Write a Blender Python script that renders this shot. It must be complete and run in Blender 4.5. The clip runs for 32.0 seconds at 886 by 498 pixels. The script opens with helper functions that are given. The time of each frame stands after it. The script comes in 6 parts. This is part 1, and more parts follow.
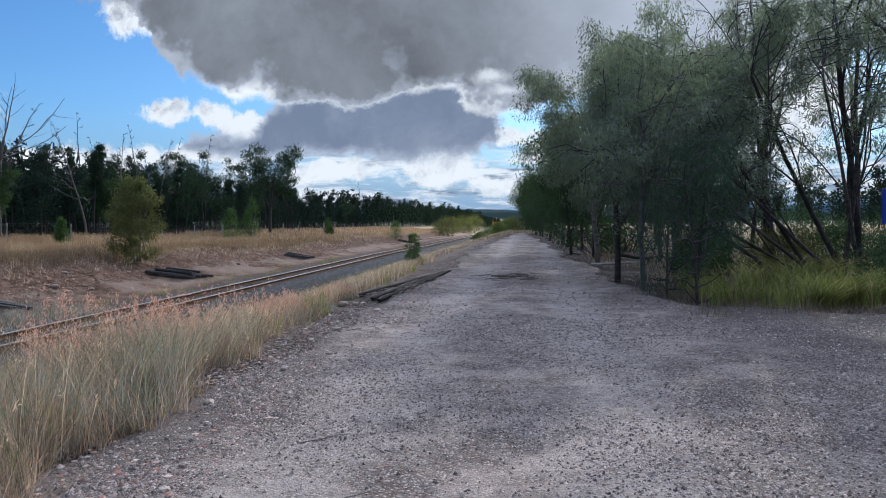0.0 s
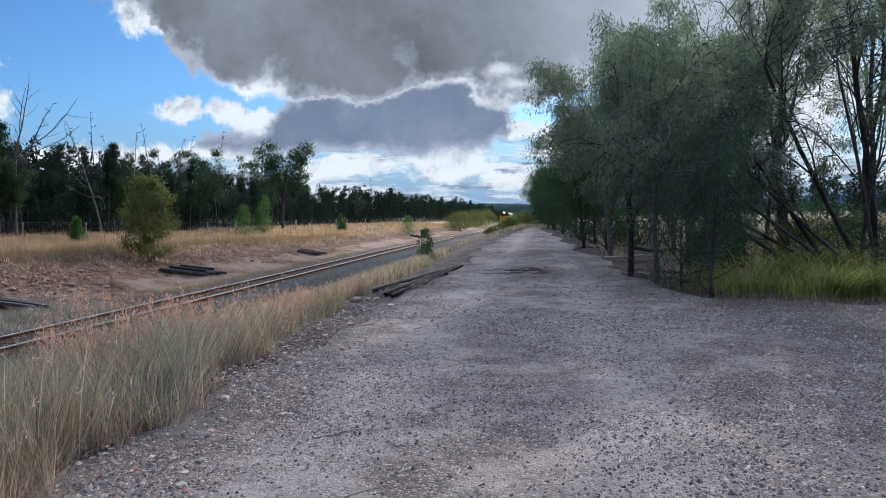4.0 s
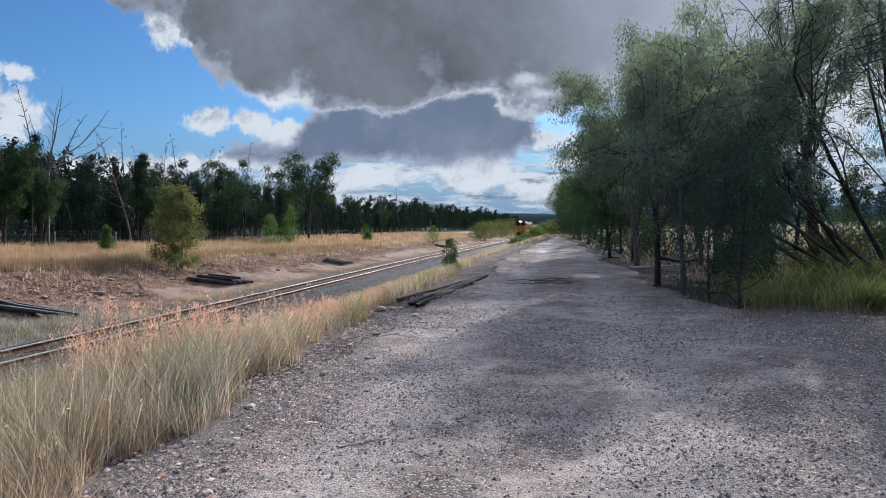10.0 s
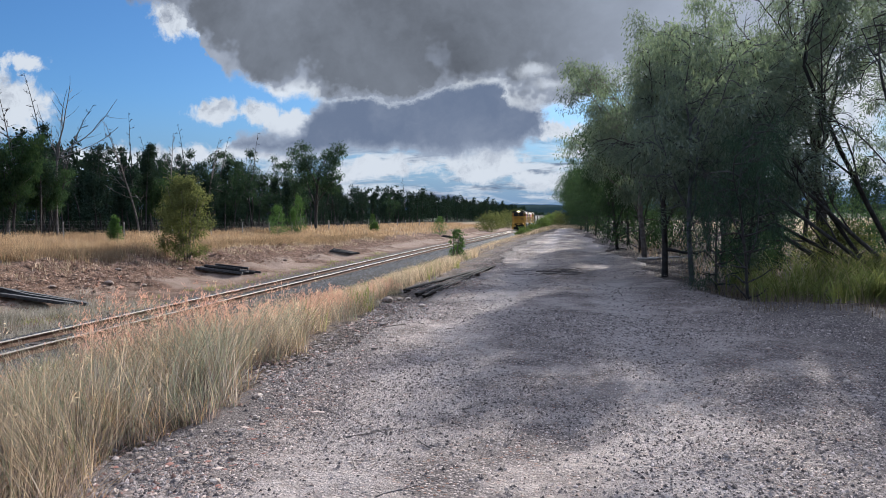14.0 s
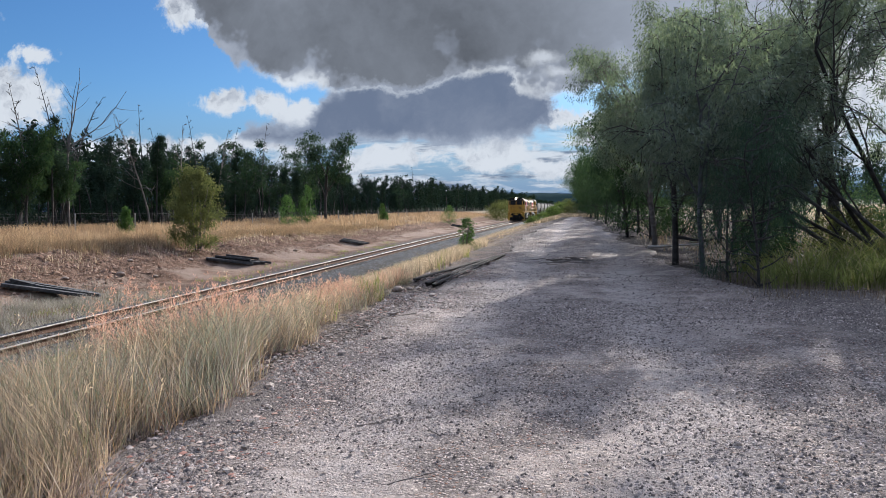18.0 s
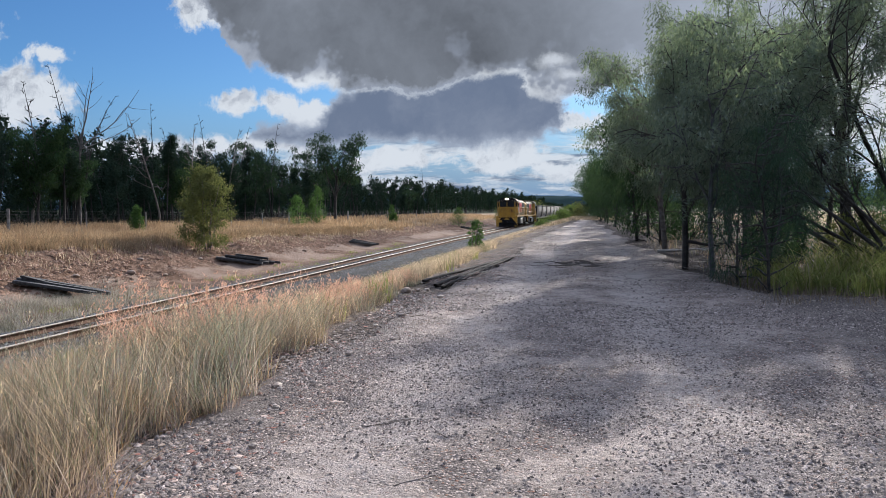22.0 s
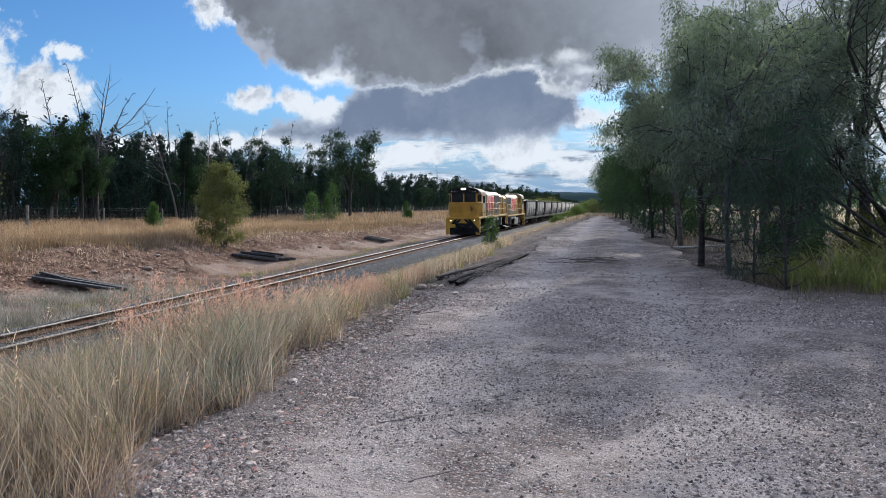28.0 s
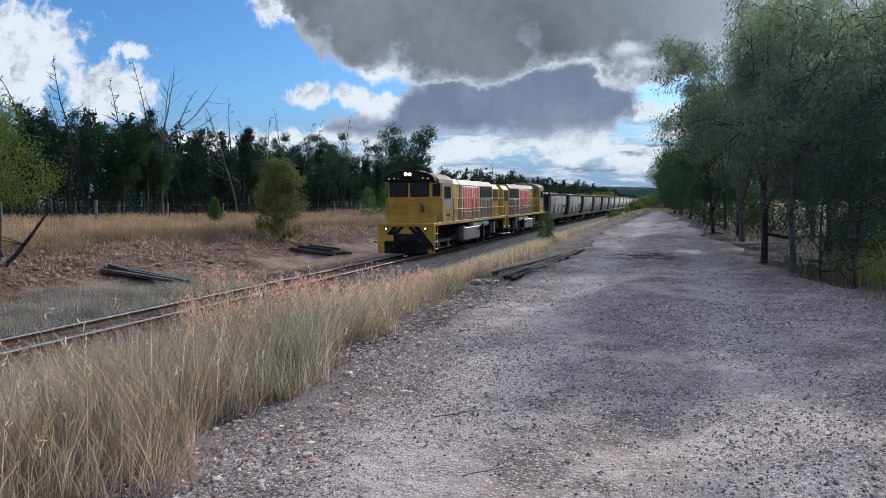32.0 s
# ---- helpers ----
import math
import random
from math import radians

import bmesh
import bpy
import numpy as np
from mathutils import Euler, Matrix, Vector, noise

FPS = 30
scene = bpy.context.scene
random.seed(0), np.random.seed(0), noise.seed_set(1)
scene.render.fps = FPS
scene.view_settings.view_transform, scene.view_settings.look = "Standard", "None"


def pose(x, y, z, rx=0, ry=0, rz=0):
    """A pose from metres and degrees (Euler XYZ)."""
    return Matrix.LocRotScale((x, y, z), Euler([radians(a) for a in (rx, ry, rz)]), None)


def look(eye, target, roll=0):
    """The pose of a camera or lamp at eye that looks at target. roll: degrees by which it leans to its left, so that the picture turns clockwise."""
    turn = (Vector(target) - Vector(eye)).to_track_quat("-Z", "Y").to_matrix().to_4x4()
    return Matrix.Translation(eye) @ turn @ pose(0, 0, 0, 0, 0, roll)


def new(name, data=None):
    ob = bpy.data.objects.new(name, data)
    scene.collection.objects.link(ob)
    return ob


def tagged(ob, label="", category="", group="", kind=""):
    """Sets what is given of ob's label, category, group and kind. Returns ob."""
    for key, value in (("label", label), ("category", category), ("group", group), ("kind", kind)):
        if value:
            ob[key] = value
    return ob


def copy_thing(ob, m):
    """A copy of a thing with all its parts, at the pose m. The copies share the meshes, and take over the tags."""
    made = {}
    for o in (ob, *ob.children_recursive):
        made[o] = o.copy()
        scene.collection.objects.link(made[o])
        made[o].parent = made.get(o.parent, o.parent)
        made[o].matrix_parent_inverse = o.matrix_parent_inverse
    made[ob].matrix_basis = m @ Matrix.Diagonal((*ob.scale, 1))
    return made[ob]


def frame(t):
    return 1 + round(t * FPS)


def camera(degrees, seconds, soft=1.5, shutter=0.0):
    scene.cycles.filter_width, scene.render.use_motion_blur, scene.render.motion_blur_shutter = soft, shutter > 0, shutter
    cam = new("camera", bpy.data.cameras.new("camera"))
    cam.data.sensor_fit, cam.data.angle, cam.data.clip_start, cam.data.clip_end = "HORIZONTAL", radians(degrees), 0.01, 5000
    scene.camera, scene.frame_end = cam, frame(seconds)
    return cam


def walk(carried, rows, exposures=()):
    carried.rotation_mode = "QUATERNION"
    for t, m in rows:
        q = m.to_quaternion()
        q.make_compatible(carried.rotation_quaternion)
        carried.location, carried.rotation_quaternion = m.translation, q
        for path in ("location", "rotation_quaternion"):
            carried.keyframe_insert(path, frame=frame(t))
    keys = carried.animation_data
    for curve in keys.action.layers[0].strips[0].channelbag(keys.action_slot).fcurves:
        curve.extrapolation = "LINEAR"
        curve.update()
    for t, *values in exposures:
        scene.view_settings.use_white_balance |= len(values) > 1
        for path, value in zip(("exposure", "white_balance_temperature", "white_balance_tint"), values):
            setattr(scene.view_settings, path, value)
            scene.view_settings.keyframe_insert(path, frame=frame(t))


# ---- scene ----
EXPOSURES = ((0.0, 1.42, 5520, 9), (6.8, 1.42, 5520, 9), (9.6, 1.12, 5440, 10), (22.0, 1.12, 5560, 10), (25.2, 1.12, 5520, 10), (28.0, 1.36, 5560, 9), (30.0, 1.40, 5540, 9), (32.0, 1.32, 5480, 9))
cam = camera(60.3, 32.0, soft=0.6)
walk(cam, [(t, pose(0, 0, 1.6, rx, ry, rz)) for t, rx, ry, rz in (
    (0, 87.81, 0.21, 6.72), (0.5, 87.81, 0.17, 6.73), (1, 87.77, 0.30, 6.89), (1.5, 87.75, 0.50, 7.03),
    (2, 87.66, 0.63, 6.99), (2.5, 87.64, 0.69, 6.87), (3, 87.61, 0.68, 6.90), (3.5, 87.51, 0.82, 7.27),
    (5.5, 87.34, 0.63, 8.17), (6, 87.36, 0.80, 8.16), (6.5, 87.43, 0.86, 8.06), (7, 87.76, 1.09, 7.72),
    (7.5, 87.63, 1.70, 7.74), (8, 87.67, 1.79, 8.55), (8.5, 87.76, 1.32, 9.24), (9, 87.85, 0.76, 9.44),
    (9.5, 87.97, 0.75, 9.47), (10, 88.19, 0.76, 9.50), (10.5, 88.33, 0.86, 9.45), (11, 88.27, 0.93, 9.51),
    (11.5, 88.09, 0.92, 9.46), (12, 87.90, 0.86, 9.52), (12.5, 87.80, 0.77, 9.69), (13, 87.76, 0.76, 9.90),
    (13.5, 87.70, 0.65, 9.99), (14, 87.50, 0.65, 10.02), (14.5, 87.22, 0.68, 10.03), (16.5, 86.87, 1.01, 10.68),
    (17, 86.89, 1.08, 10.78), (17.5, 86.79, 1.14, 10.78), (18, 86.70, 1.06, 10.73), (18.5, 86.69, 0.81, 10.70),
    (19, 86.72, 0.76, 10.67), (19.5, 86.72, 0.79, 10.99), (20, 86.71, 0.70, 11.37), (20.5, 86.80, 0.72, 11.58),
    (21, 86.99, 0.67, 11.52), (21.5, 87.02, 0.65, 11.44), (22, 86.84, 0.49, 11.44), (22.5, 86.81, 0.43, 11.41),
    (23, 86.88, 0.45, 11.30), (23.5, 86.88, 0.43, 11.31), (24, 86.91, 0.39, 11.39), (24.5, 86.97, 0.48, 11.54),
    (25, 86.97, 0.63, 11.74), (25.5, 86.84, 0.61, 11.88), (27.5, 86.64, 0.59, 12.40), (28, 86.59, 0.52, 12.54),
    (28.5, 86.58, 0.49, 12.69), (29, 86.58, 0.70, 12.88), (29.5, 86.56, 0.66, 13.14), (30, 86.49, 0.53, 13.56),
    (30.5, 86.38, 0.53, 14.07), (31, 86.32, 0.58, 14.74), (31.5, 86.26, 0.44, 15.56), (31.8, 86.22, 0.45, 16.14),
    (32, 86.25, 0.48, 16.68),
)], exposures=EXPOSURES)

# ---- world, sun and exposure ----
SUN_AZ, SUN_EL = 14.0, 24.5          # degrees to the right of the track, and up
world = bpy.data.worlds.new("sky_world")
scene.world = world
world.use_nodes = True


class Nodes:
    """Short hand for building a node tree."""

    def __init__(self, tree):
        self.t = tree
        tree.nodes.clear()

    def put(self, kind):
        return self.t.nodes.new(kind)

    def link(self, a, b):
        self.t.links.new(a, b)

    def feed(self, sock, v):
        if isinstance(v, bpy.types.NodeSocket):
            self.link(v, sock)
        else:
            sock.default_value = v

    def math(self, op, a, b=0.0, c=0.0, clamp=False):
        n = self.t.nodes.new("ShaderNodeMath")
        n.operation, n.use_clamp = op, clamp
        for s, v in zip(n.inputs, (a, b, c)):
            self.feed(s, v)
        return n.outputs[0]

    def vec(self, op, a, b=(0, 0, 0)):
        n = self.t.nodes.new("ShaderNodeVectorMath")
        n.operation = op
        self.feed(n.inputs[0], a)
        self.feed(n.inputs[1], b)
        return n.outputs["Value"] if op in ("LENGTH", "DOT_PRODUCT", "DISTANCE") else n.outputs[0]

    def mix(self, f, a, b, mode="MIX"):
        n = self.t.nodes.new("ShaderNodeMix")
        n.data_type, n.blend_type, n.clamp_factor = "RGBA", mode, True
        self.feed(n.inputs[0], f)
        for s, v in ((n.inputs[6], a), (n.inputs[7], b)):
            self.feed(s, (*v, 1) if isinstance(v, tuple) and len(v) == 3 else v)
        return n.outputs[2]

    def noise(self, vec, scale, detail=4.0, rough=0.55, distort=0.0):
        n = self.t.nodes.new("ShaderNodeTexNoise")
        self.link(vec, n.inputs["Vector"])
        for k, v in (("Scale", scale), ("Detail", detail), ("Roughness", rough), ("Distortion", distort)):
            n.inputs[k].default_value = v
        return n.outputs[0]

    def cells(self, vec, scale, rand=1.0):
        n = self.t.nodes.new("ShaderNodeTexVoronoi")
        self.link(vec, n.inputs["Vector"])
        n.inputs["Scale"].default_value, n.inputs["Randomness"].default_value = scale, rand
        sep = self.t.nodes.new("ShaderNodeSeparateColor")
        self.link(n.outputs["Color"], sep.inputs[0])
        return n.outputs["Distance"], sep.outputs[0], sep.outputs[1]

    def ramp(self, f, stops, interp="LINEAR"):
        n = self.t.nodes.new("ShaderNodeValToRGB")
        n.color_ramp.interpolation = interp
        e = n.color_ramp.elements
        while len(e) < len(stops):
            e.new(0.5)
        for el, (p, c) in zip(e, stops):
            el.position, el.color = p, (*c, 1)
        self.feed(n.inputs[0], f)
        return n.outputs[0]

    def smooth(self, x, a, b):
        n = self.t.nodes.new("ShaderNodeMapRange")
        n.interpolation_type = "SMOOTHSTEP"
        self.feed(n.inputs[0], x)
        n.inputs[1].default_value, n.inputs[2].default_value = a, b
        return n.outputs[0]


def build_sky():
    k = Nodes(world.node_tree)
    tc = k.put("ShaderNodeTexCoord").outputs["Generated"]
    sky = k.put("ShaderNodeTexSky")
    sky.sky_type, sky.sun_disc, sky.sun_elevation, sky.sun_rotation = "NISHITA", False, radians(SUN_EL), radians(SUN_AZ)
    sky.air_density, sky.dust_density, sky.ozone_density = 1.0, 0.6, 2.0
    sep = k.put("ShaderNodeSeparateXYZ")
    k.link(tc, sep.inputs[0])
    x, y, z = sep.outputs
    depth = k.math("MAXIMUM", k.math("ABSOLUTE", y), 0.12)
    u, v = k.math("DIVIDE", x, depth), k.math("DIVIDE", z, depth)
    comb = k.put("ShaderNodeCombineXYZ")
    k.link(u, comb.inputs[0])
    k.link(v, comb.inputs[1])
    uv = comb.outputs[0]
    # ragged edges: the plane of the clouds is warped by two noises
    def wander(scale, amount, shift):
        w = k.put("ShaderNodeTexNoise")
        k.link(k.vec("ADD", uv, (shift, shift, 0)), w.inputs["Vector"])
        w.inputs["Scale"].default_value, w.inputs["Detail"].default_value, w.inputs["Roughness"].default_value = scale, 7.0, 0.62
        return k.vec("MULTIPLY", k.vec("SUBTRACT", w.outputs["Color"], (0.5, 0.5, 0.5)), (amount, amount * 0.7, 0))
    warped = k.vec("ADD", k.vec("ADD", uv, wander(8.0, 0.075, 0.0)), wander(30.0, 0.034, 3.0))
    fine = k.noise(uv, 26.0, 8.0, 0.65, 0.3)
    wsep = k.put("ShaderNodeSeparateXYZ")
    k.link(warped, wsep.inputs[0])
    wu, wv = wsep.outputs[0], wsep.outputs[1]

    def edge(stops, interp="LINEAR"):
        """Height of a cloud's edge along the sky, from pairs of u and v."""
        line = k.ramp(k.math("DIVIDE", k.math("ADD", wu, 1.3), 2.0), tuple(((a + 1.3) / 2.0, (b * 2, b * 2, b * 2)) for a, b in stops), interp)
        return k.math("MULTIPLY", line, 0.5)

    def heaps(rows, ragged):
        dens = None
        for cu, cv, a, b, w in rows:
            r = k.vec("LENGTH", k.vec("DIVIDE", k.vec("SUBTRACT", warped, (cu, cv, 0)), (a, b, 1)))
            d = k.math("MULTIPLY", k.math("SUBTRACT", 1.0, r), w)
            dens = d if dens is None else k.math("SMOOTH_MAX", dens, d, 0.05)
        return k.math("ADD", dens, k.math("MULTIPLY", k.math("SUBTRACT", fine, 0.5), ragged))
    # low streaks near the horizon
    low = k.put("ShaderNodeCombineXYZ")
    k.link(k.math("MULTIPLY", u, 6.0), low.inputs[0])
    k.link(k.math("MULTIPLY", v, 34.0), low.inputs[1])
    streak = k.noise(low.outputs[0], 1.0, 7.0, 0.66, 0.6)
    band = k.math("MULTIPLY", k.smooth(v, 0.004, 0.02), k.math("SUBTRACT", 1.0, k.smooth(v, 0.075, 0.11)))
    side = k.smooth(u, -0.62, -0.30)
    streaks = k.math("MULTIPLY", k.math("MULTIPLY", k.smooth(streak, 0.42, 0.56), band), side)
    blue = k.mix(1.0, sky.outputs[0], (SKY_GAIN * 0.70, SKY_GAIN * 1.0, SKY_GAIN * 1.30), "MULTIPLY")
    blue = k.mix(k.math("SUBTRACT", 1.0, k.smooth(z, 0.0, 0.16)), blue, SKY_LOW)
    col = k.mix(k.math("MULTIPLY", streaks, 0.9), blue, k.mix(k.smooth(k.noise(low.outputs[0], 2.1, 5.0, 0.6), 0.45, 0.62), CLOUD_LIT, CLOUD_BLUE))
    # white cumulus, lit through from behind, grey underneath
    puffs = heaps(((-0.500, 0.150, 0.045, 0.022, 0.5), (-0.435, 0.150, 0.040, 0.026, 0.5), (-0.385, 0.128, 0.05, 0.024, 0.5), (-0.55, 0.285, 0.060, 0.036, 0.5),
                   (-1.02, 0.235, 0.16, 0.105, 0.6), (-0.84, 0.165, 0.11, 0.058, 0.5), (-0.80, 0.228, 0.050, 0.016, 0.4), (-0.62, 0.085, 0.30, 0.026, 0.35),
                   (-0.27, 0.066, 0.10, 0.022, 0.5), (-0.12, 0.066, 0.07, 0.030, 0.5), (-0.03, 0.108, 0.05, 0.014, 0.45), (0.03, 0.090, 0.06, 0.030, 0.4),
                   (-0.02, 0.045, 0.07, 0.018, 0.5), (-0.44, 0.088, 0.10, 0.016, 0.4), (0.25, 0.15, 0.22, 0.10, 0.5), (-1.3, 0.14, 0.3, 0.07, 0.4)), 0.85)
    under = k.math("SUBTRACT", k.noise(warped, 13.0, 7.0, 0.65), k.math("MULTIPLY", puffs, 0.25))
    shade = k.mix(k.smooth(under, 0.42, 0.22), CLOUD_LIT, CLOUD_MID)
    shade = k.mix(k.math("MULTIPLY", k.smooth(k.noise(warped, 22.0, 5.0, 0.6), 0.52, 0.75), 0.45), shade, CLOUD_BLUE)
    col = k.mix(k.smooth(puffs, 0.02, 0.24), col, shade)
    # blue-grey middle cloud with a flat base
    base = k.math("MULTIPLY", k.math("SUBTRACT", wv, edge(((-1.3, 0.30), (-0.52, 0.20), (-0.49, 0.098), (-0.44, 0.086), (-0.30, 0.084), (-0.20, 0.078), (-0.08, 0.076), (-0.05, 0.092), (-0.03, 0.13), (0.02, 0.30), (0.7, 0.35)))), 14.0)
    top = k.math("MULTIPLY", k.math("SUBTRACT", edge(((-1.3, 0.0), (-0.50, 0.05), (-0.47, 0.118), (-0.43, 0.125), (-0.38, 0.122), (-0.35, 0.155), (-0.25, 0.195), (-0.10, 0.195), (-0.045, 0.135), (-0.02, 0.05), (0.7, 0.0))), wv), 14.0)
    mids = k.math("ADD", k.math("MINIMUM", base, top), k.math("MULTIPLY", k.math("SUBTRACT", fine, 0.5), 0.22))
    heap = k.mix(k.smooth(k.noise(warped, 8.0, 8.0, 0.62), 0.40, 0.66), CLOUD_BLUE, (1.5, 1.62, 1.9))
    heap = k.mix(k.smooth(mids, 0.30, 0.04), heap, (2.5, 2.6, 2.8))
    col = k.mix(k.smooth(mids, -0.05, 0.16), col, heap)
    # heavy bank overhead: ragged grey, with a bright rim only along parts of its lower edge
    gap = k.math("MULTIPLY", k.math("SUBTRACT", wv, edge(((-1.3, 0.49), (-0.72, 0.40), (-0.64, 0.32), (-0.53, 0.285), (-0.515, 0.235), (-0.485, 0.198), (-0.41, 0.180), (-0.39, 0.163), (-0.31, 0.152), (-0.23, 0.150), (-0.165, 0.158),
                                                                  (-0.13, 0.163), (-0.10, 0.168), (-0.085, 0.142), (-0.05, 0.130), (-0.01, 0.134), (0.03, 0.150), (0.10, 0.165), (0.4, 0.20), (0.68, 0.25)))), 6.0)
    bank = k.math("ADD", gap, k.math("MULTIPLY", k.math("SUBTRACT", fine, 0.5), 0.20))
    rim = k.math("MULTIPLY", bank, k.math("ADD", 0.25, k.math("MULTIPLY", k.smooth(k.noise(uv, 10.0, 4.0, 0.6), 0.38, 0.66), 2.4)))
    tone = k.ramp(rim, ((0.0, CLOUD_LIT), (0.02, CLOUD_LIT), (0.07, CLOUD_MID), (0.20, CLOUD_DARK), (0.6, CLOUD_DARK), (1.0, (1.5, 1.52, 1.58))))
    tone = k.mix(k.math("MULTIPLY", k.smooth(v, 0.175, 0.20), 0.85), tone, k.mix(k.smooth(rim, 0.0, 0.16), (1.9, 1.95, 2.1), CLOUD_DARK))
    mott = k.math("ADD", -0.16, k.math("ADD", k.math("MULTIPLY", k.noise(uv, 4.2, 6.0, 0.6, 0.8), 1.25), k.math("MULTIPLY", k.noise(warped, 11.0, 6.0, 0.6), 1.0)))
    tone = k.mix(1.0, tone, mott, "MULTIPLY")
    # a pale break in the bank, and the glow of the sun behind its right side
    brk = heaps(((-0.058, 0.185, 0.030, 0.012, 0.6), (-0.035, 0.168, 0.03, 0.010, 0.5)), 0.5)
    tone = k.mix(k.math("MULTIPLY", k.smooth(brk, -0.1, 0.5), 0.8), tone, CLOUD_LIT)
    tone = k.mix(k.math("MULTIPLY", k.smooth(u, -0.16, 0.24), 0.85), tone, k.mix(0.75, k.mix(1.0, mott, CLOUD_GLOW, "MULTIPLY"), CLOUD_GLOW))
    col = k.mix(k.smooth(bank, -0.03, 0.06), col, tone)
    # thin bright cloud spreads overhead, round the sun
    col = k.mix(k.smooth(z, 0.33, 0.62), col, CLOUD_HIGH)
    haze = (math.sin(radians(SUN_AZ + 4)) * math.cos(radians(54)), math.cos(radians(SUN_AZ + 4)) * math.cos(radians(54)), math.sin(radians(54)))
    col = k.mix(k.math("MULTIPLY", k.smooth(k.vec("DOT_PRODUCT", k.vec("NORMALIZE", tc), haze), 0.76, 0.97), k.smooth(z, 0.30, 0.45)), col, SUN_HAZE)
    bg = k.put("ShaderNodeBackground")
    k.link(col, bg.inputs[0])
    bg.inputs[1].default_value = SKY_STRENGTH
    out = k.put("ShaderNodeOutputWorld")
    k.link(bg.outputs[0], out.inputs[0])


SKY_STRENGTH = 0.072
SKY_GAIN = 0.43
CLOUD_LIT, CLOUD_MID, CLOUD_DARK = (4.8, 4.65, 4.35), (2.1, 2.12, 2.22), (1.16, 1.17, 1.2)
CLOUD_GLOW = (3.3, 3.35, 3.5)
CLOUD_BLUE = (1.08, 1.24, 1.58)
CLOUD_HIGH, SUN_HAZE, SKY_LOW = (4.2, 4.8, 6.1), (12.5, 12.9, 14.3), (1.5, 2.1, 2.8)
build_sky()

SUN_DIR = Vector((math.sin(radians(SUN_AZ)) * math.cos(radians(SUN_EL)), math.cos(radians(SUN_AZ)) * math.cos(radians(SUN_EL)), math.sin(radians(SUN_EL))))
lamp = bpy.data.lights.new("sun", "SUN")
lamp.energy, lamp.angle, lamp.color = 5.0, radians(0.55), (1.0, 0.87, 0.70)
sun = new("sun", lamp)
sun.matrix_world = look(SUN_DIR * 50, (0, 0, 0))

# ---- materials ----
MATS = {}


def mat(name, c1, c2, scale=3.0, rough=0.85, bump=0.3, c3=None, big=0.3, metal=0.0, fine=10.0, bump_dist=0.02, per_object=0.0, island=0.0, spec=0.5, hue=None):
    """A two-scale noise material: c1 and c2 by grain, c3 in large stains."""
    if name in MATS:
        return MATS[name]
    m = bpy.data.materials.new(name)
    m.use_nodes = True
    k = Nodes(m.node_tree)
    pos = k.put("ShaderNodeTexCoord").outputs["Object"]
    n1 = k.noise(pos, scale, 6.0, 0.62)
    col = k.mix(k.smooth(n1, 0.36, 0.64), c1, c2)
    if c3:
        n2 = k.noise(pos, scale * big * 0.3, 3.0, 0.5, 0.4)
        col = k.mix(k.smooth(n2, 0.48, 0.66), col, c3)
    if per_object:
        info = k.put("ShaderNodeObjectInfo").outputs["Random"]
        g = k.math("ADD", 1.0 - per_object, k.math("MULTIPLY", info, 2 * per_object))
        col = k.mix(1.0, col, g, "MULTIPLY")
    if island:
        geo = k.put("ShaderNodeNewGeometry").outputs["Random Per Island"]
        g = k.math("ADD", 1.0 - island, k.math("MULTIPLY", geo, 2 * island))
        col = k.mix(1.0, col, g, "MULTIPLY")
        if hue:
            col = k.mix(k.smooth(k.math("FRACT", k.math("MULTIPLY", geo, 7.31)), 0.6, 0.9), col, hue)
    b = k.put("ShaderNodeBsdfPrincipled")
    k.link(col, b.inputs["Base Color"])
    b.inputs["Metallic"].default_value = metal
    b.inputs["Specular IOR Level"].default_value = spec
    nr = k.noise(pos, scale * fine, 3.0, 0.6)
    k.link(k.math("ADD", rough - 0.1, k.math("MULTIPLY", nr, 0.2), clamp=True), b.inputs["Roughness"])
    if bump:
        bn = k.put("ShaderNodeBump")
        bn.inputs["Strength"].default_value, bn.inputs["Distance"].default_value = bump, bump_dist
        k.link(k.math("ADD", nr, n1), bn.inputs["Height"])
        k.link(bn.outputs[0], b.inputs["Normal"])
    out = k.put("ShaderNodeOutputMaterial")
    k.link(b.outputs[0], out.inputs[0])
    MATS[name] = m
    return m


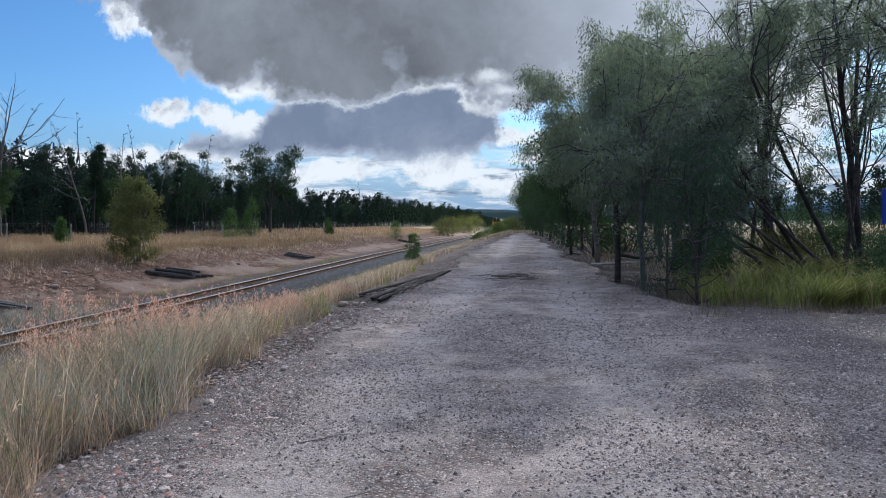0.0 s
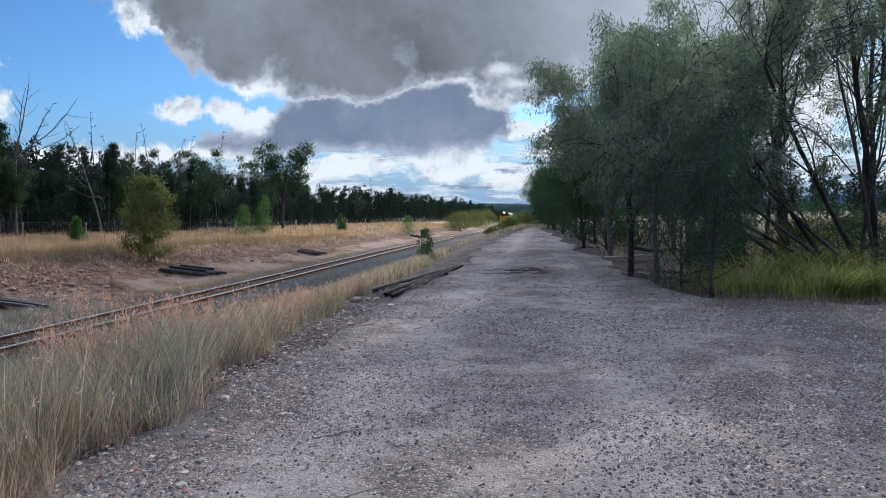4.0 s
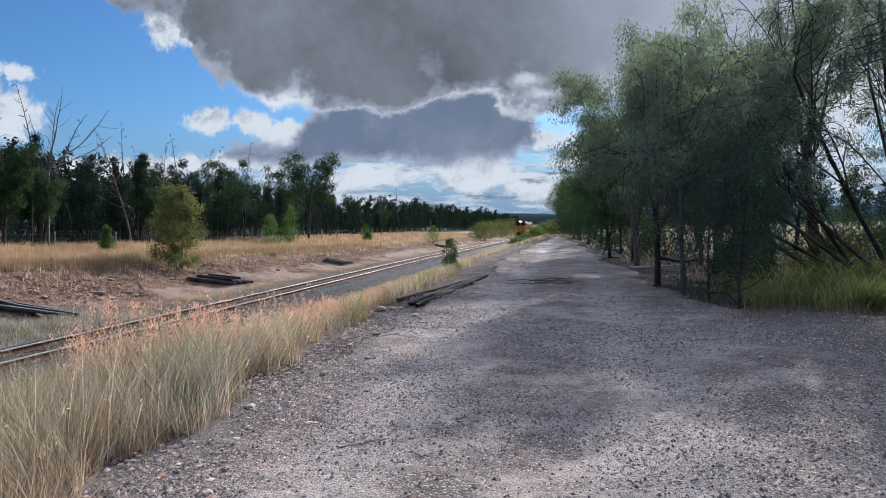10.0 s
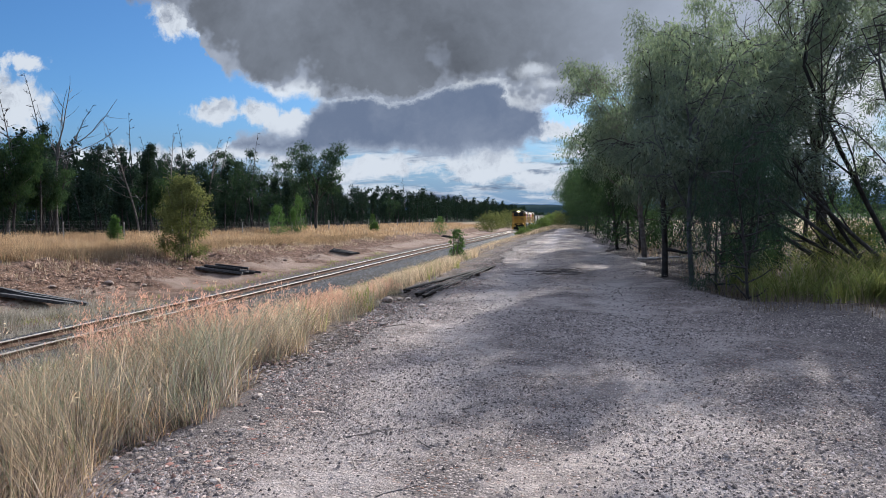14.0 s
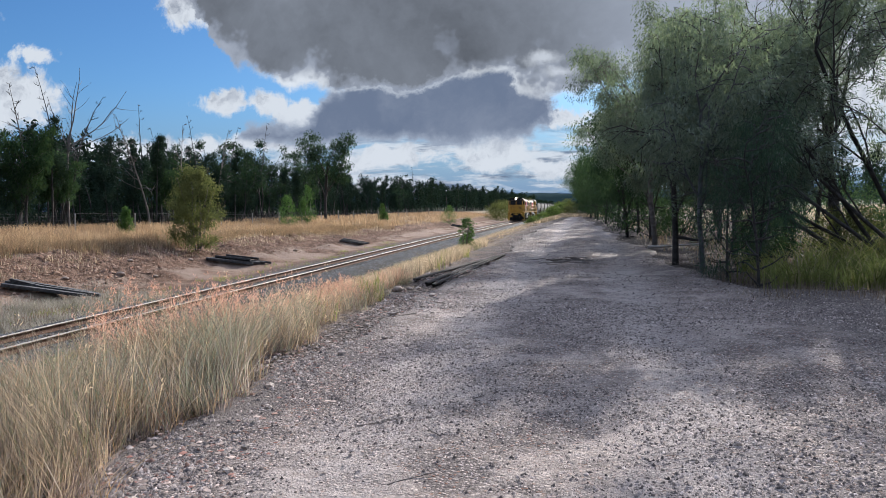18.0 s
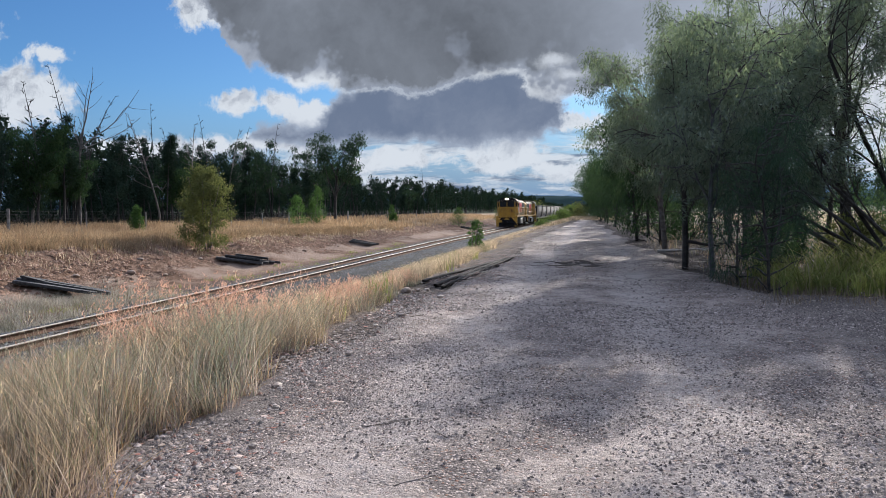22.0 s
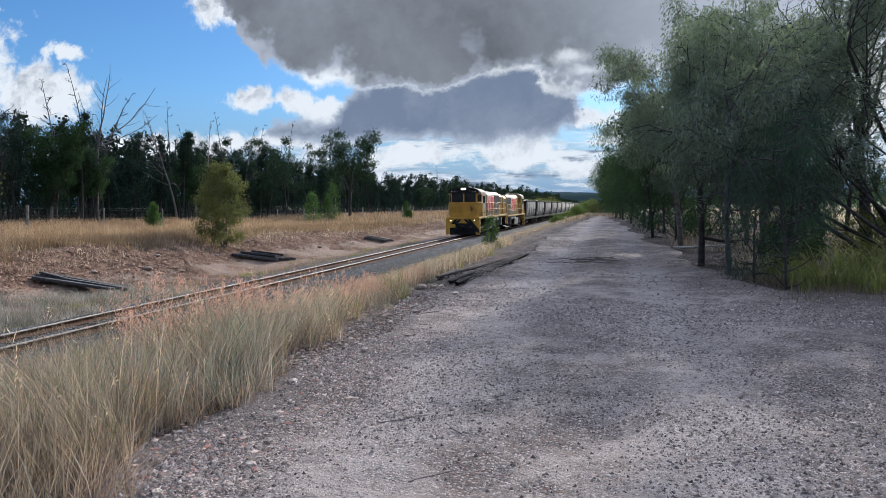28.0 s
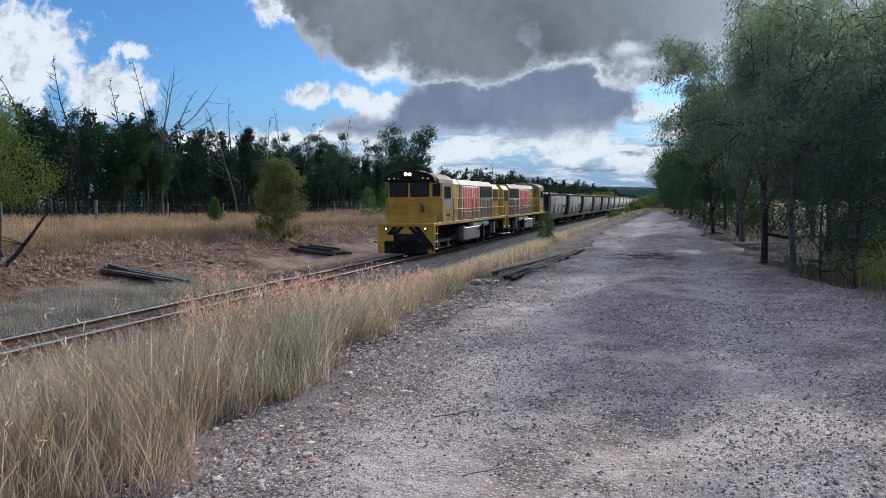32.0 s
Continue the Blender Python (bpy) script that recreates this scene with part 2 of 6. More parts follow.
def leaf_mat(name, c1, c2, glow=0.4, hue=None, gloss=0.0, tint=(1.1, 1.15, 0.75), drift=None, patch=2.2):
    """Thin leaves: diffuse and translucent, each leaf a little different."""
    if name in MATS:
        return MATS[name]
    m = bpy.data.materials.new(name)
    m.use_nodes = True
    k = Nodes(m.node_tree)
    geo = k.put("ShaderNodeNewGeometry").outputs["Random Per Island"]
    pos = k.put("ShaderNodeTexCoord").outputs["Object"]
    info = k.put("ShaderNodeObjectInfo").outputs["Random"]
    col = k.mix(geo, c1, c2)
    big = k.noise(pos, 0.7, 3.0, 0.5)
    col = k.mix(1.0, col, k.math("ADD", 0.6, k.math("MULTIPLY", big, 0.8)), "MULTIPLY")
    col = k.mix(1.0, col, k.math("ADD", 0.82, k.math("MULTIPLY", info, 0.36)), "MULTIPLY")
    if hue:
        col = k.mix(k.smooth(k.math("FRACT", k.math("MULTIPLY", geo, 5.7)), 0.75, 0.95), col, hue)
    if drift:
        col = k.mix(k.smooth(k.noise(pos, patch, 3.0, 0.6), 0.44, 0.60), col, k.mix(1.0, col, drift, "MULTIPLY"))
    d, tr, mx = k.put("ShaderNodeBsdfDiffuse"), k.put("ShaderNodeBsdfTranslucent"), k.put("ShaderNodeMixShader")
    k.link(col, d.inputs[0])
    k.link(k.mix(1.0, col, tint, "MULTIPLY"), tr.inputs[0])
    mx.inputs[0].default_value = glow
    k.link(d.outputs[0], mx.inputs[1])
    k.link(tr.outputs[0], mx.inputs[2])
    res = mx.outputs[0]
    if gloss:
        g, m2 = k.put("ShaderNodeBsdfGlossy"), k.put("ShaderNodeMixShader")
        g.inputs["Roughness"].default_value = 0.45
        m2.inputs[0].default_value = gloss
        k.link(res, m2.inputs[1])
        k.link(g.outputs[0], m2.inputs[2])
        res = m2.outputs[0]
    out = k.put("ShaderNodeOutputMaterial")
    k.link(res, out.inputs[0])
    MATS[name] = m
    return m


def plain(name, c, rough=0.5, metal=0.0, glow=0.0, glass=False):
    """A plain paint, metal or lamp, with slight unevenness."""
    if name in MATS:
        return MATS[name]
    if not glow:
        d = tuple(v * 0.78 for v in c)
        return mat(name, c, d, 2.5, rough, 0.06, metal=metal, fine=14.0)
    m = bpy.data.materials.new(name)
    m.use_nodes = True
    k = Nodes(m.node_tree)
    e = k.put("ShaderNodeEmission")
    e.inputs[0].default_value, e.inputs[1].default_value = (*c, 1), glow
    out = k.put("ShaderNodeOutputMaterial")
    k.link(e.outputs[0], out.inputs[0])
    MATS[name] = m
    return m


# ---- mesh helpers ----
def mesh_np(name, verts, faces, material, smooth=False):
    """A mesh from arrays: faces is an (n, 3) or (n, 4) array."""
    me = bpy.data.meshes.new(name)
    verts, faces = np.asarray(verts, np.float32), np.asarray(faces, np.int32)
    n, w = faces.shape
    me.vertices.add(len(verts))
    me.vertices.foreach_set("co", verts.ravel())
    me.loops.add(n * w)
    me.loops.foreach_set("vertex_index", faces.ravel())
    me.polygons.add(n)
    me.polygons.foreach_set("loop_start", np.arange(0, n * w, w, dtype=np.int32))
    me.update(calc_edges=True)
    if smooth:
        me.polygons.foreach_set("use_smooth", np.ones(n, bool))
    me.materials.append(material)
    return me


def part(name, bm, material, parent, label="", smooth=False):
    """Links a bmesh (or a mesh) as one mesh object under a thing or part."""
    if isinstance(bm, bpy.types.Mesh):
        me = bm
    else:
        me = bpy.data.meshes.new(name)
        bm.to_mesh(me)
        bm.free()
        me.materials.append(material)
        if smooth:
            me.polygons.foreach_set("use_smooth", np.ones(len(me.polygons), bool))
    ob = new(name, me)
    if parent:
        ob.parent = parent
    if label:
        tagged(ob, label)
    return ob


def box(bm, x0, x1, y0, y1, z0, z1, bevel=0.0):
    """Adds a box with softened edges to bm."""
    m = Matrix.LocRotScale(((x0 + x1) / 2, (y0 + y1) / 2, (z0 + z1) / 2), None, (abs(x1 - x0), abs(y1 - y0), abs(z1 - z0)))
    r = bmesh.ops.create_cube(bm, size=1.0, matrix=m)
    if bevel:
        es = list({e for v in r["verts"] for e in v.link_edges})
        bmesh.ops.bevel(bm, geom=es, offset=bevel, segments=1, affect="EDGES")
    return bm


def boxes(*rows, bevel=0.0):
    bm = bmesh.new()
    for r in rows:
        box(bm, *r, bevel=bevel)
    return bm


def rod(bm, a, b, r, sides=8):
    """Adds a round bar from a to b."""
    a, b = Vector(a), Vector(b)
    m = Matrix.Translation((a + b) / 2) @ (b - a).to_track_quat("Z", "Y").to_matrix().to_4x4()
    bmesh.ops.create_cone(bm, cap_ends=True, segments=sides, radius1=r, radius2=r, depth=(b - a).length, matrix=m)
    return bm


def rods(r, *pairs, sides=6):
    bm = bmesh.new()
    for a, b in pairs:
        rod(bm, a, b, r, sides)
    return bm


def prism(profile, y0, y1):
    """A solid with an x-z outline, drawn out along y."""
    bm = bmesh.new()
    a = [bm.verts.new((x, y0, z)) for x, z in profile]
    b = [bm.verts.new((x, y1, z)) for x, z in profile]
    n = len(profile)
    bm.faces.new(a[::-1])
    bm.faces.new(b)
    for i in range(n):
        bm.faces.new((a[i], a[(i + 1) % n], b[(i + 1) % n], b[i]))
    bmesh.ops.recalc_face_normals(bm, faces=bm.faces)
    return bm


def plate(points, thick):
    """A flat plate through points (a planar outline), given a thickness along its normal."""
    bm = bmesh.new()
    f = bm.faces.new([bm.verts.new(p) for p in points])
    f.normal_update()
    nrm = f.normal.copy()
    r = bmesh.ops.extrude_face_region(bm, geom=[f])
    for v in r["geom"]:
        if isinstance(v, bmesh.types.BMVert):
            v.co += nrm * thick
    bmesh.ops.recalc_face_normals(bm, faces=bm.faces)
    return bm


def empty(name, m=None):
    ob = new(name)
    ob.empty_display_size = 0.3
    if m is not None:
        ob.matrix_basis = m
    return ob


# ---- ground ----
KX = (-900, -60, -34, -30, -24, -21.3, -17.3, -15.4, -14.4, -9.4, -8.4, -7, -5.0, -3.7, -2.9, 3, 8, 40, 900)
KA = (4.0, 1.2, 0.65, 0.5, 0.12, -0.1, -1.3, -1.42, -1.5, -1.5, -1.55, -1.05, -0.30, 0.03, 0, 0, 0.05, 0.3, 2.0)
KB = (4.0, 0.9, 0.25, 0.05, -0.4, -0.7, -1.3, -1.42, -1.5, -1.5, -1.55, -1.15, -0.42, -0.02, 0, 0, 0.05, 0.3, 2.0)


def dip(y):
    """The land falls away beyond the rise in the road."""
    return -0.0045 * np.clip(np.asarray(y, float) - 60.0, 0, 400)


def lattice(x, y, seed):
    """Smooth random relief, one bump a metre."""
    x, y = np.asarray(x, float), np.asarray(y, float)
    i, j = np.floor(x).astype(np.int64), np.floor(y).astype(np.int64)
    fx, fy = x - i, y - j
    fx, fy = fx * fx * (3 - 2 * fx), fy * fy * (3 - 2 * fy)

    def r(a, b):
        h = (a * 73856093 ^ b * 19349663 ^ seed * 83492791) & 0x7FFFFFFF
        h = (h ^ (h >> 13)) * 1274126177 & 0x7FFFFFFF
        return ((h ^ (h >> 16)) & 0xFFFF) / 65535.0
    return (r(i, j) * (1 - fx) + r(i + 1, j) * fx) * (1 - fy) + (r(i, j + 1) * (1 - fx) + r(i + 1, j + 1) * fx) * fy - 0.5


def land(x, y):
    """Height of the ground."""
    x, y = np.asarray(x, float), np.asarray(y, float)
    w = np.clip((y - 28.0) / 37.0, 0, 1)
    z = np.interp(x, KX, KA) * (1 - w) + np.interp(x, KX, KB) * w
    bumps = 0.05 * np.sin(0.9 * x + 1.3 * np.sin(0.37 * y)) * np.sin(0.63 * y + 0.8 * np.sin(0.5 * x))
    bank = np.clip((x + 22.6) / 1.2, 0, 1) * np.clip((-16.2 - x) / 1.2, 0, 1)
    bumps = bumps + bank * (0.34 * lattice(x * 0.8, y * 0.6, 11) + 0.24 * lattice(x * 1.9, y * 1.6, 12))
    rough = np.clip((np.abs(x + 0.2) - 3.0) / 2.0, 0, 1) * np.where((x > -15) & (x < -9), 0.0, 1.0)
    return z + bumps * rough + dip(y)


def sheet(name, xs, ys, zf, material, smooth=True):
    X, Y = np.meshgrid(xs, ys)
    Z = zf(X, Y)
    nx, ny = len(xs), len(ys)
    i = np.arange(nx * ny).reshape(ny, nx)
    f = np.stack([i[:-1, :-1], i[:-1, 1:], i[1:, 1:], i[1:, :-1]], -1).reshape(-1, 4)
    return mesh_np(name, np.stack([X, Y, Z], -1).reshape(-1, 3), f, material, smooth)


def ground_material():
    m = bpy.data.materials.new("bush_ground")
    m.use_nodes = True
    k = Nodes(m.node_tree)
    pos = k.put("ShaderNodeTexCoord").outputs["Object"]
    sep = k.put("ShaderNodeSeparateXYZ")
    k.link(pos, sep.inputs[0])
    x, y = sep.outputs[0], sep.outputs[1]
    n0, n1, n2 = k.noise(pos, 0.35, 4.0, 0.6), k.noise(pos, 2.2, 6.0, 0.65), k.noise(pos, 17.0, 5.0, 0.7)
    xw = k.math("ADD", x, k.math("MULTIPLY", k.math("SUBTRACT", n1, 0.5), 1.8))
    litter = k.mix(k.smooth(n2, 0.40, 0.64), (0.05, 0.042, 0.038), (0.19, 0.155, 0.135))
    d5, r5, g5 = k.cells(pos, 9.0)
    earth = k.mix(k.smooth(n1, 0.35, 0.65), (0.095, 0.058, 0.040), (0.21, 0.135, 0.095))
    earth = k.mix(k.math("MULTIPLY", k.smooth(r5, 0.55, 0.8), k.math("SUBTRACT", 1.0, k.smooth(d5, 0.25, 0.45))), earth, k.mix(g5, (0.13, 0.095, 0.075), (0.24, 0.19, 0.155)))
    straw = k.mix(n2, (0.17, 0.125, 0.085), (0.33, 0.255, 0.175))
    clay = k.mix(n1, (0.19, 0.137, 0.105), (0.30, 0.225, 0.178))
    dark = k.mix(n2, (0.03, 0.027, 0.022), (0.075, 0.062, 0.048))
    bank = k.math("MULTIPLY", k.smooth(xw, -22.6, -21.2), k.math("SUBTRACT", 1.0, k.smooth(xw, -15.9, -14.8)))
    pan = k.math("MULTIPLY", k.smooth(xw, -18.8, -18.0), k.math("SUBTRACT", 1.0, k.smooth(xw, -16.2, -15.4)))
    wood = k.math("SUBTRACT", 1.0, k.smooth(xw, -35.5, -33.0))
    far = k.math("SUBTRACT", 1.0, k.smooth(xw, -23.5, -21.5))
    right = k.smooth(xw, 9.0, 16.0)
    col = k.mix(far, litter, straw)
    apron = k.math("MULTIPLY", k.smooth(xw, -14.8, -14.2), k.math("SUBTRACT", 1.0, k.smooth(xw, -8.3, -7.4)))
    col = k.mix(apron, col, k.mix(k.smooth(n2, 0.35, 0.62), (0.018, 0.018, 0.020), (0.085, 0.085, 0.088)))
    verge = k.math("MULTIPLY", k.smooth(xw, -8.0, -7.0), k.math("SUBTRACT", 1.0, k.smooth(xw, -3.9, -3.2)))
    col = k.mix(k.math("MULTIPLY", verge, 0.8), col, straw)
    col = k.mix(right, col, straw)
    col = k.mix(bank, col, earth)
    col = k.mix(k.math("MULTIPLY", pan, k.smooth(n0, 0.36, 0.56)), col, clay)
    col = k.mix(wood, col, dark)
    col = k.mix(k.smooth(y, 210.0, 300.0), col, k.mix(n0, (0.030, 0.040, 0.024), (0.07, 0.075, 0.045)))
    col = k.mix(1.0, col, k.math("ADD", 0.75, k.math("MULTIPLY", n0, 0.5)), "MULTIPLY")
    b = k.put("ShaderNodeBsdfPrincipled")
    k.link(col, b.inputs["Base Color"])
    b.inputs["Roughness"].default_value, b.inputs["Specular IOR Level"].default_value = 0.95, 0.03
    bn = k.put("ShaderNodeBump")
    bn.inputs["Strength"].default_value, bn.inputs["Distance"].default_value = 1.0, 0.10
    k.link(k.math("SUBTRACT", k.math("ADD", n1, n2), k.math("MULTIPLY", k.smooth(d5, 0.15, 0.5), 0.5)), bn.inputs["Height"])
    k.link(bn.outputs[0], b.inputs["Normal"])
    out = k.put("ShaderNodeOutputMaterial")
    k.link(b.outputs[0], out.inputs[0])
    return m


def road_material():
    m = bpy.data.materials.new("gravel_road")
    m.use_nodes = True
    k = Nodes(m.node_tree)
    pos = k.put("ShaderNodeTexCoord").outputs["Object"]
    sep = k.put("ShaderNodeSeparateXYZ")
    k.link(pos, sep.inputs[0])
    x = sep.outputs[0]
    n0, n1, n2, n3 = k.noise(pos, 0.28, 3.0, 0.55, 0.5), k.noise(pos, 1.6, 6.0, 0.65, 0.3), k.noise(pos, 11.0, 6.0, 0.7), k.noise(pos, 42.0, 4.0, 0.75)
    n4 = k.noise(pos, 20.0, 5.0, 0.8)
    dust = k.mix(k.math("ADD", k.math("MULTIPLY", n1, 0.5), k.math("MULTIPLY", k.smooth(n3, 0.35, 0.65), 0.5)), (0.29, 0.242, 0.210), (0.55, 0.462, 0.400))
    d1, r1, g1 = k.cells(pos, 44.0)
    d2, r2, g2 = k.cells(pos, 19.0)
    stone = k.mix(k.smooth(r1, 0.05, 0.95), (0.07, 0.057, 0.053), (0.43, 0.355, 0.312))
    stone = k.mix(k.smooth(g1, 0.86, 0.9), stone, (0.21, 0.115, 0.08))
    grit = k.mix(k.smooth(d1, 0.36, 0.62), stone, (0.135, 0.11, 0.10))
    grit = k.mix(k.math("MULTIPLY", k.smooth(r2, 0.72, 0.76), k.math("SUBTRACT", 1.0, k.smooth(d2, 0.24, 0.32))), grit, k.mix(g2, (0.07, 0.056, 0.053), (0.34, 0.29, 0.265)))
    patch = k.math("ADD", k.math("MULTIPLY", n0, 0.45), k.math("MULTIPLY", n1, 0.55))
    col = k.mix(k.math("MULTIPLY", k.smooth(patch, 0.42, 0.62), 0.66), grit, dust)
    xw = k.math("ADD", x, k.math("MULTIPLY", k.math("SUBTRACT", n0, 0.5), 1.0))
    track1 = k.math("SUBTRACT", 1.0, k.smooth(k.math("ABSOLUTE", k.math("ADD", xw, 1.45)), 0.15, 0.65))
    track2 = k.math("SUBTRACT", 1.0, k.smooth(k.math("ABSOLUTE", k.math("SUBTRACT", xw, 0.75)), 0.15, 0.65))
    worn = k.math("MULTIPLY", k.math("MAXIMUM", track1, track2), k.smooth(n2, 0.35, 0.55))
    col = k.mix(k.math("MULTIPLY", worn, 0.6), col, (0.40, 0.345, 0.315))
    col = k.mix(k.math("MULTIPLY", k.math("MULTIPLY", k.smooth(n4, 0.57, 0.65), 0.5), k.math("SUBTRACT", 1.0, k.math("MULTIPLY", k.smooth(patch, 0.46, 0.56), 0.7))), col, (0.045, 0.038, 0.037))
    col = k.mix(k.math("MULTIPLY", k.smooth(n2, 0.60, 0.74), 0.5), col, (0.12, 0.098, 0.09))
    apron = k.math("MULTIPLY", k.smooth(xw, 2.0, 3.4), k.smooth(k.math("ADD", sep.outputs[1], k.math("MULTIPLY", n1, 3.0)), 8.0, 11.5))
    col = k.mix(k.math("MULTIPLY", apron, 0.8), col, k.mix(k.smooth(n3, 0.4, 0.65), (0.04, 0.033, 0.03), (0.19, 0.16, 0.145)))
    shoulder = k.math("SUBTRACT", 1.0, k.smooth(xw, -2.75, -2.2))
    col = k.mix(k.math("MULTIPLY", shoulder, 0.8), col, k.mix(n3, (0.04, 0.034, 0.032), (0.20, 0.17, 0.155)))
    b = k.put("ShaderNodeBsdfPrincipled")
    k.link(col, b.inputs["Base Color"])
    b.inputs["Roughness"].default_value, b.inputs["Specular IOR Level"].default_value = 0.92, 0.08
    bn = k.put("ShaderNodeBump")
    bn.inputs["Strength"].default_value, bn.inputs["Distance"].default_value = 1.0, 0.06
    pits = k.math("MULTIPLY", k.math("MULTIPLY", k.math("SUBTRACT", 1.0, k.smooth(d1, 0.05, 0.6)), k.math("ADD", 0.3, r1)), k.math("SUBTRACT", 0.26, k.math("MULTIPLY", k.smooth(patch, 0.42, 0.62), 0.18)))
    k.link(k.math("ADD", k.math("ADD", k.math("MULTIPLY", n2, 0.9), k.math("MULTIPLY", n3, 0.5)), k.math("ADD", n1, pits)), bn.inputs["Height"])
    k.link(bn.outputs[0], b.inputs["Normal"])
    out = k.put("ShaderNodeOutputMaterial")
    k.link(b.outputs[0], out.inputs[0])
    return m


gx = np.unique(np.concatenate([np.linspace(-900, -62, 22), np.arange(-60, -24, 1.5), np.arange(-24, 10, 0.35), np.arange(10, 40, 2.0), np.linspace(42, 900, 22)]))
gy = np.unique(np.concatenate([np.linspace(-300, -12, 14), np.arange(-10, 70, 0.5), np.arange(70, 160, 2.0), np.linspace(165, 3600, 60)]))
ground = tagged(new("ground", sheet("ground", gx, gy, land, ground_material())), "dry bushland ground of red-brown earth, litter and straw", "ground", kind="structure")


def road_z(x, y):
    ruts = -0.03 * (np.exp(-((x + 1.45) / 0.35) ** 2) + np.exp(-((x - 0.75) / 0.35) ** 2)) * np.clip((y - 3) / 10, 0.25, 1)
    x, y = np.asarray(x, float), np.asarray(y, float)
    lumps = 0.05 * lattice(x * 1.1, y * 0.8, 1) + 0.028 * lattice(x * 2.9, y * 2.5, 2) + 0.016 * lattice(x * 8, y * 7, 3)
    grit = (0.010 * lattice(x * 13, y * 13, 4) + 0.004 * lattice(x * 29, y * 29, 5)) * np.clip(1.6 - y / 14, 0, 1)
    return 0.055 + ruts + lumps + grit + dip(y)


# the road narrows and drifts to the left as it recedes
ROAD_Y = (0, 14, 22, 34, 52, 74, 119)
ROAD_L = (-2.92, -2.72, -2.5, -3.0, -2.75, -2.25, -2.0)
ROAD_R = (2.5, 2.5, 1.95, 1.3, 0.65, -0.35, -1.0)


def build_road():
    ys = np.unique(np.concatenate([np.arange(-8, 2.5, 0.3), 2.5 * (34 / 2.5) ** np.linspace(0, 1, 420), np.arange(34, 80, 0.6), np.arange(80, 119, 3.0)]))
    us = np.linspace(0, 1, 261)
    rows = []
    for y in ys:
        left = float(np.interp(y, ROAD_Y, ROAD_L)) + 0.12 * math.sin(0.8 * y) + 0.07 * math.sin(2.3 * y + 1)
        w = min(max((y - 10.6) / 3.4, 0.0), 1.0) ** 0.6
        right = (1 - w) * 16.0 + w * (float(np.interp(y, ROAD_Y, ROAD_R)) + 0.2 * math.sin(0.55 * y) + 0.1 * math.sin(1.9 * y))
        xs = left + (right - left) * us ** (1.0 + 0.6 * (1 - w))
        z = road_z(xs, y)
        z[0] -= 0.09
        z[-1] -= 0.09
        rows.append(np.stack([xs, np.full_like(xs, y), z], -1))
    v = np.array(rows)
    i = np.arange(v.shape[0] * v.shape[1]).reshape(v.shape[:2])
    f = np.stack([i[:-1, :-1], i[:-1, 1:], i[1:, 1:], i[1:, :-1]], -1).reshape(-1, 4)
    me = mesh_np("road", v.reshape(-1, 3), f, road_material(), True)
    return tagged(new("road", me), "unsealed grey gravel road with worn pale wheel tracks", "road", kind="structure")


build_road()

# ---- railway track ----
TRACK_X, RAIL_Z, GAUGE = -12.0, -1.08, 1.067


def rail_z(y):
    return RAIL_Z + dip(y)


def sweep(outline, ys, x0, zf, name, material):
    """An x-z outline drawn along the line, following its height."""
    n, rows = len(outline), []
    for y in ys:
        rows.append([(x0 + a, y, zf(y) + b) for a, b in outline])
    v = np.array(rows, float)
    i = np.arange(v.shape[0] * n).reshape(v.shape[0], n)
    j = np.roll(i, -1, 1)
    f = np.stack([i[:-1], j[:-1], j[1:], i[1:]], -1).reshape(-1, 4)
    return mesh_np(name, v.reshape(-1, 3), f, material)


RAIL = ((-0.035, 0.0), (0.035, 0.0), (0.035, -0.035), (0.009, -0.05), (0.009, -0.125), (0.06, -0.145), (0.06, -0.155), (-0.06, -0.155), (-0.06, -0.145), (-0.009, -0.125), (-0.009, -0.05), (-0.035, -0.035))


def rail_material():
    m = mat("rusty_rail", (0.07, 0.042, 0.03), (0.12, 0.072, 0.05), 8.0, 0.9, 0.2, spec=0.05)
    return m


steel = mat("polished_steel", (0.34, 0.31, 0.28), (0.24, 0.21, 0.185), 6.0, 0.62, 0.05, metal=1.0)
ballast_mat = mat("ballast_stone", (0.026, 0.025, 0.026), (0.12, 0.115, 0.11), 26.0, 0.9, 0.9, c3=(0.07, 0.06, 0.052), big=0.05, bump_dist=0.05, spec=0.05)
loose_stone = mat("loose_stone", (0.055, 0.056, 0.06), (0.125, 0.125, 0.128), 12.0, 0.9, 0.3, island=0.45)
timber = mat("weathered_sleeper", (0.045, 0.039, 0.035), (0.105, 0.09, 0.08), 9.0, 0.95, 0.6, per_object=0.25, spec=0.05)
black_timber = mat("tarred_timber", (0.018, 0.017, 0.018), (0.05, 0.046, 0.045), 9.0, 0.85, 0.6, per_object=0.3)
track_ys = np.concatenate([np.arange(-30, 90, 3.0), np.arange(90, 470, 12.0)])
ballast = tagged(new("ballast_bed", sweep(((-2.5, -0.5), (-1.55, -0.17), (-0.75, -0.165), (0, -0.175), (0.75, -0.165), (1.55, -0.17), (2.75, -0.55)), track_ys, TRACK_X, rail_z, "ballast_bed", ballast_mat)), "grey crushed stone ballast bed under the railway track", "ballast", kind="structure")
track = tagged(empty("railway_track"), "narrow gauge railway track with shiny worn rails on sleepers", "track", kind="structure")
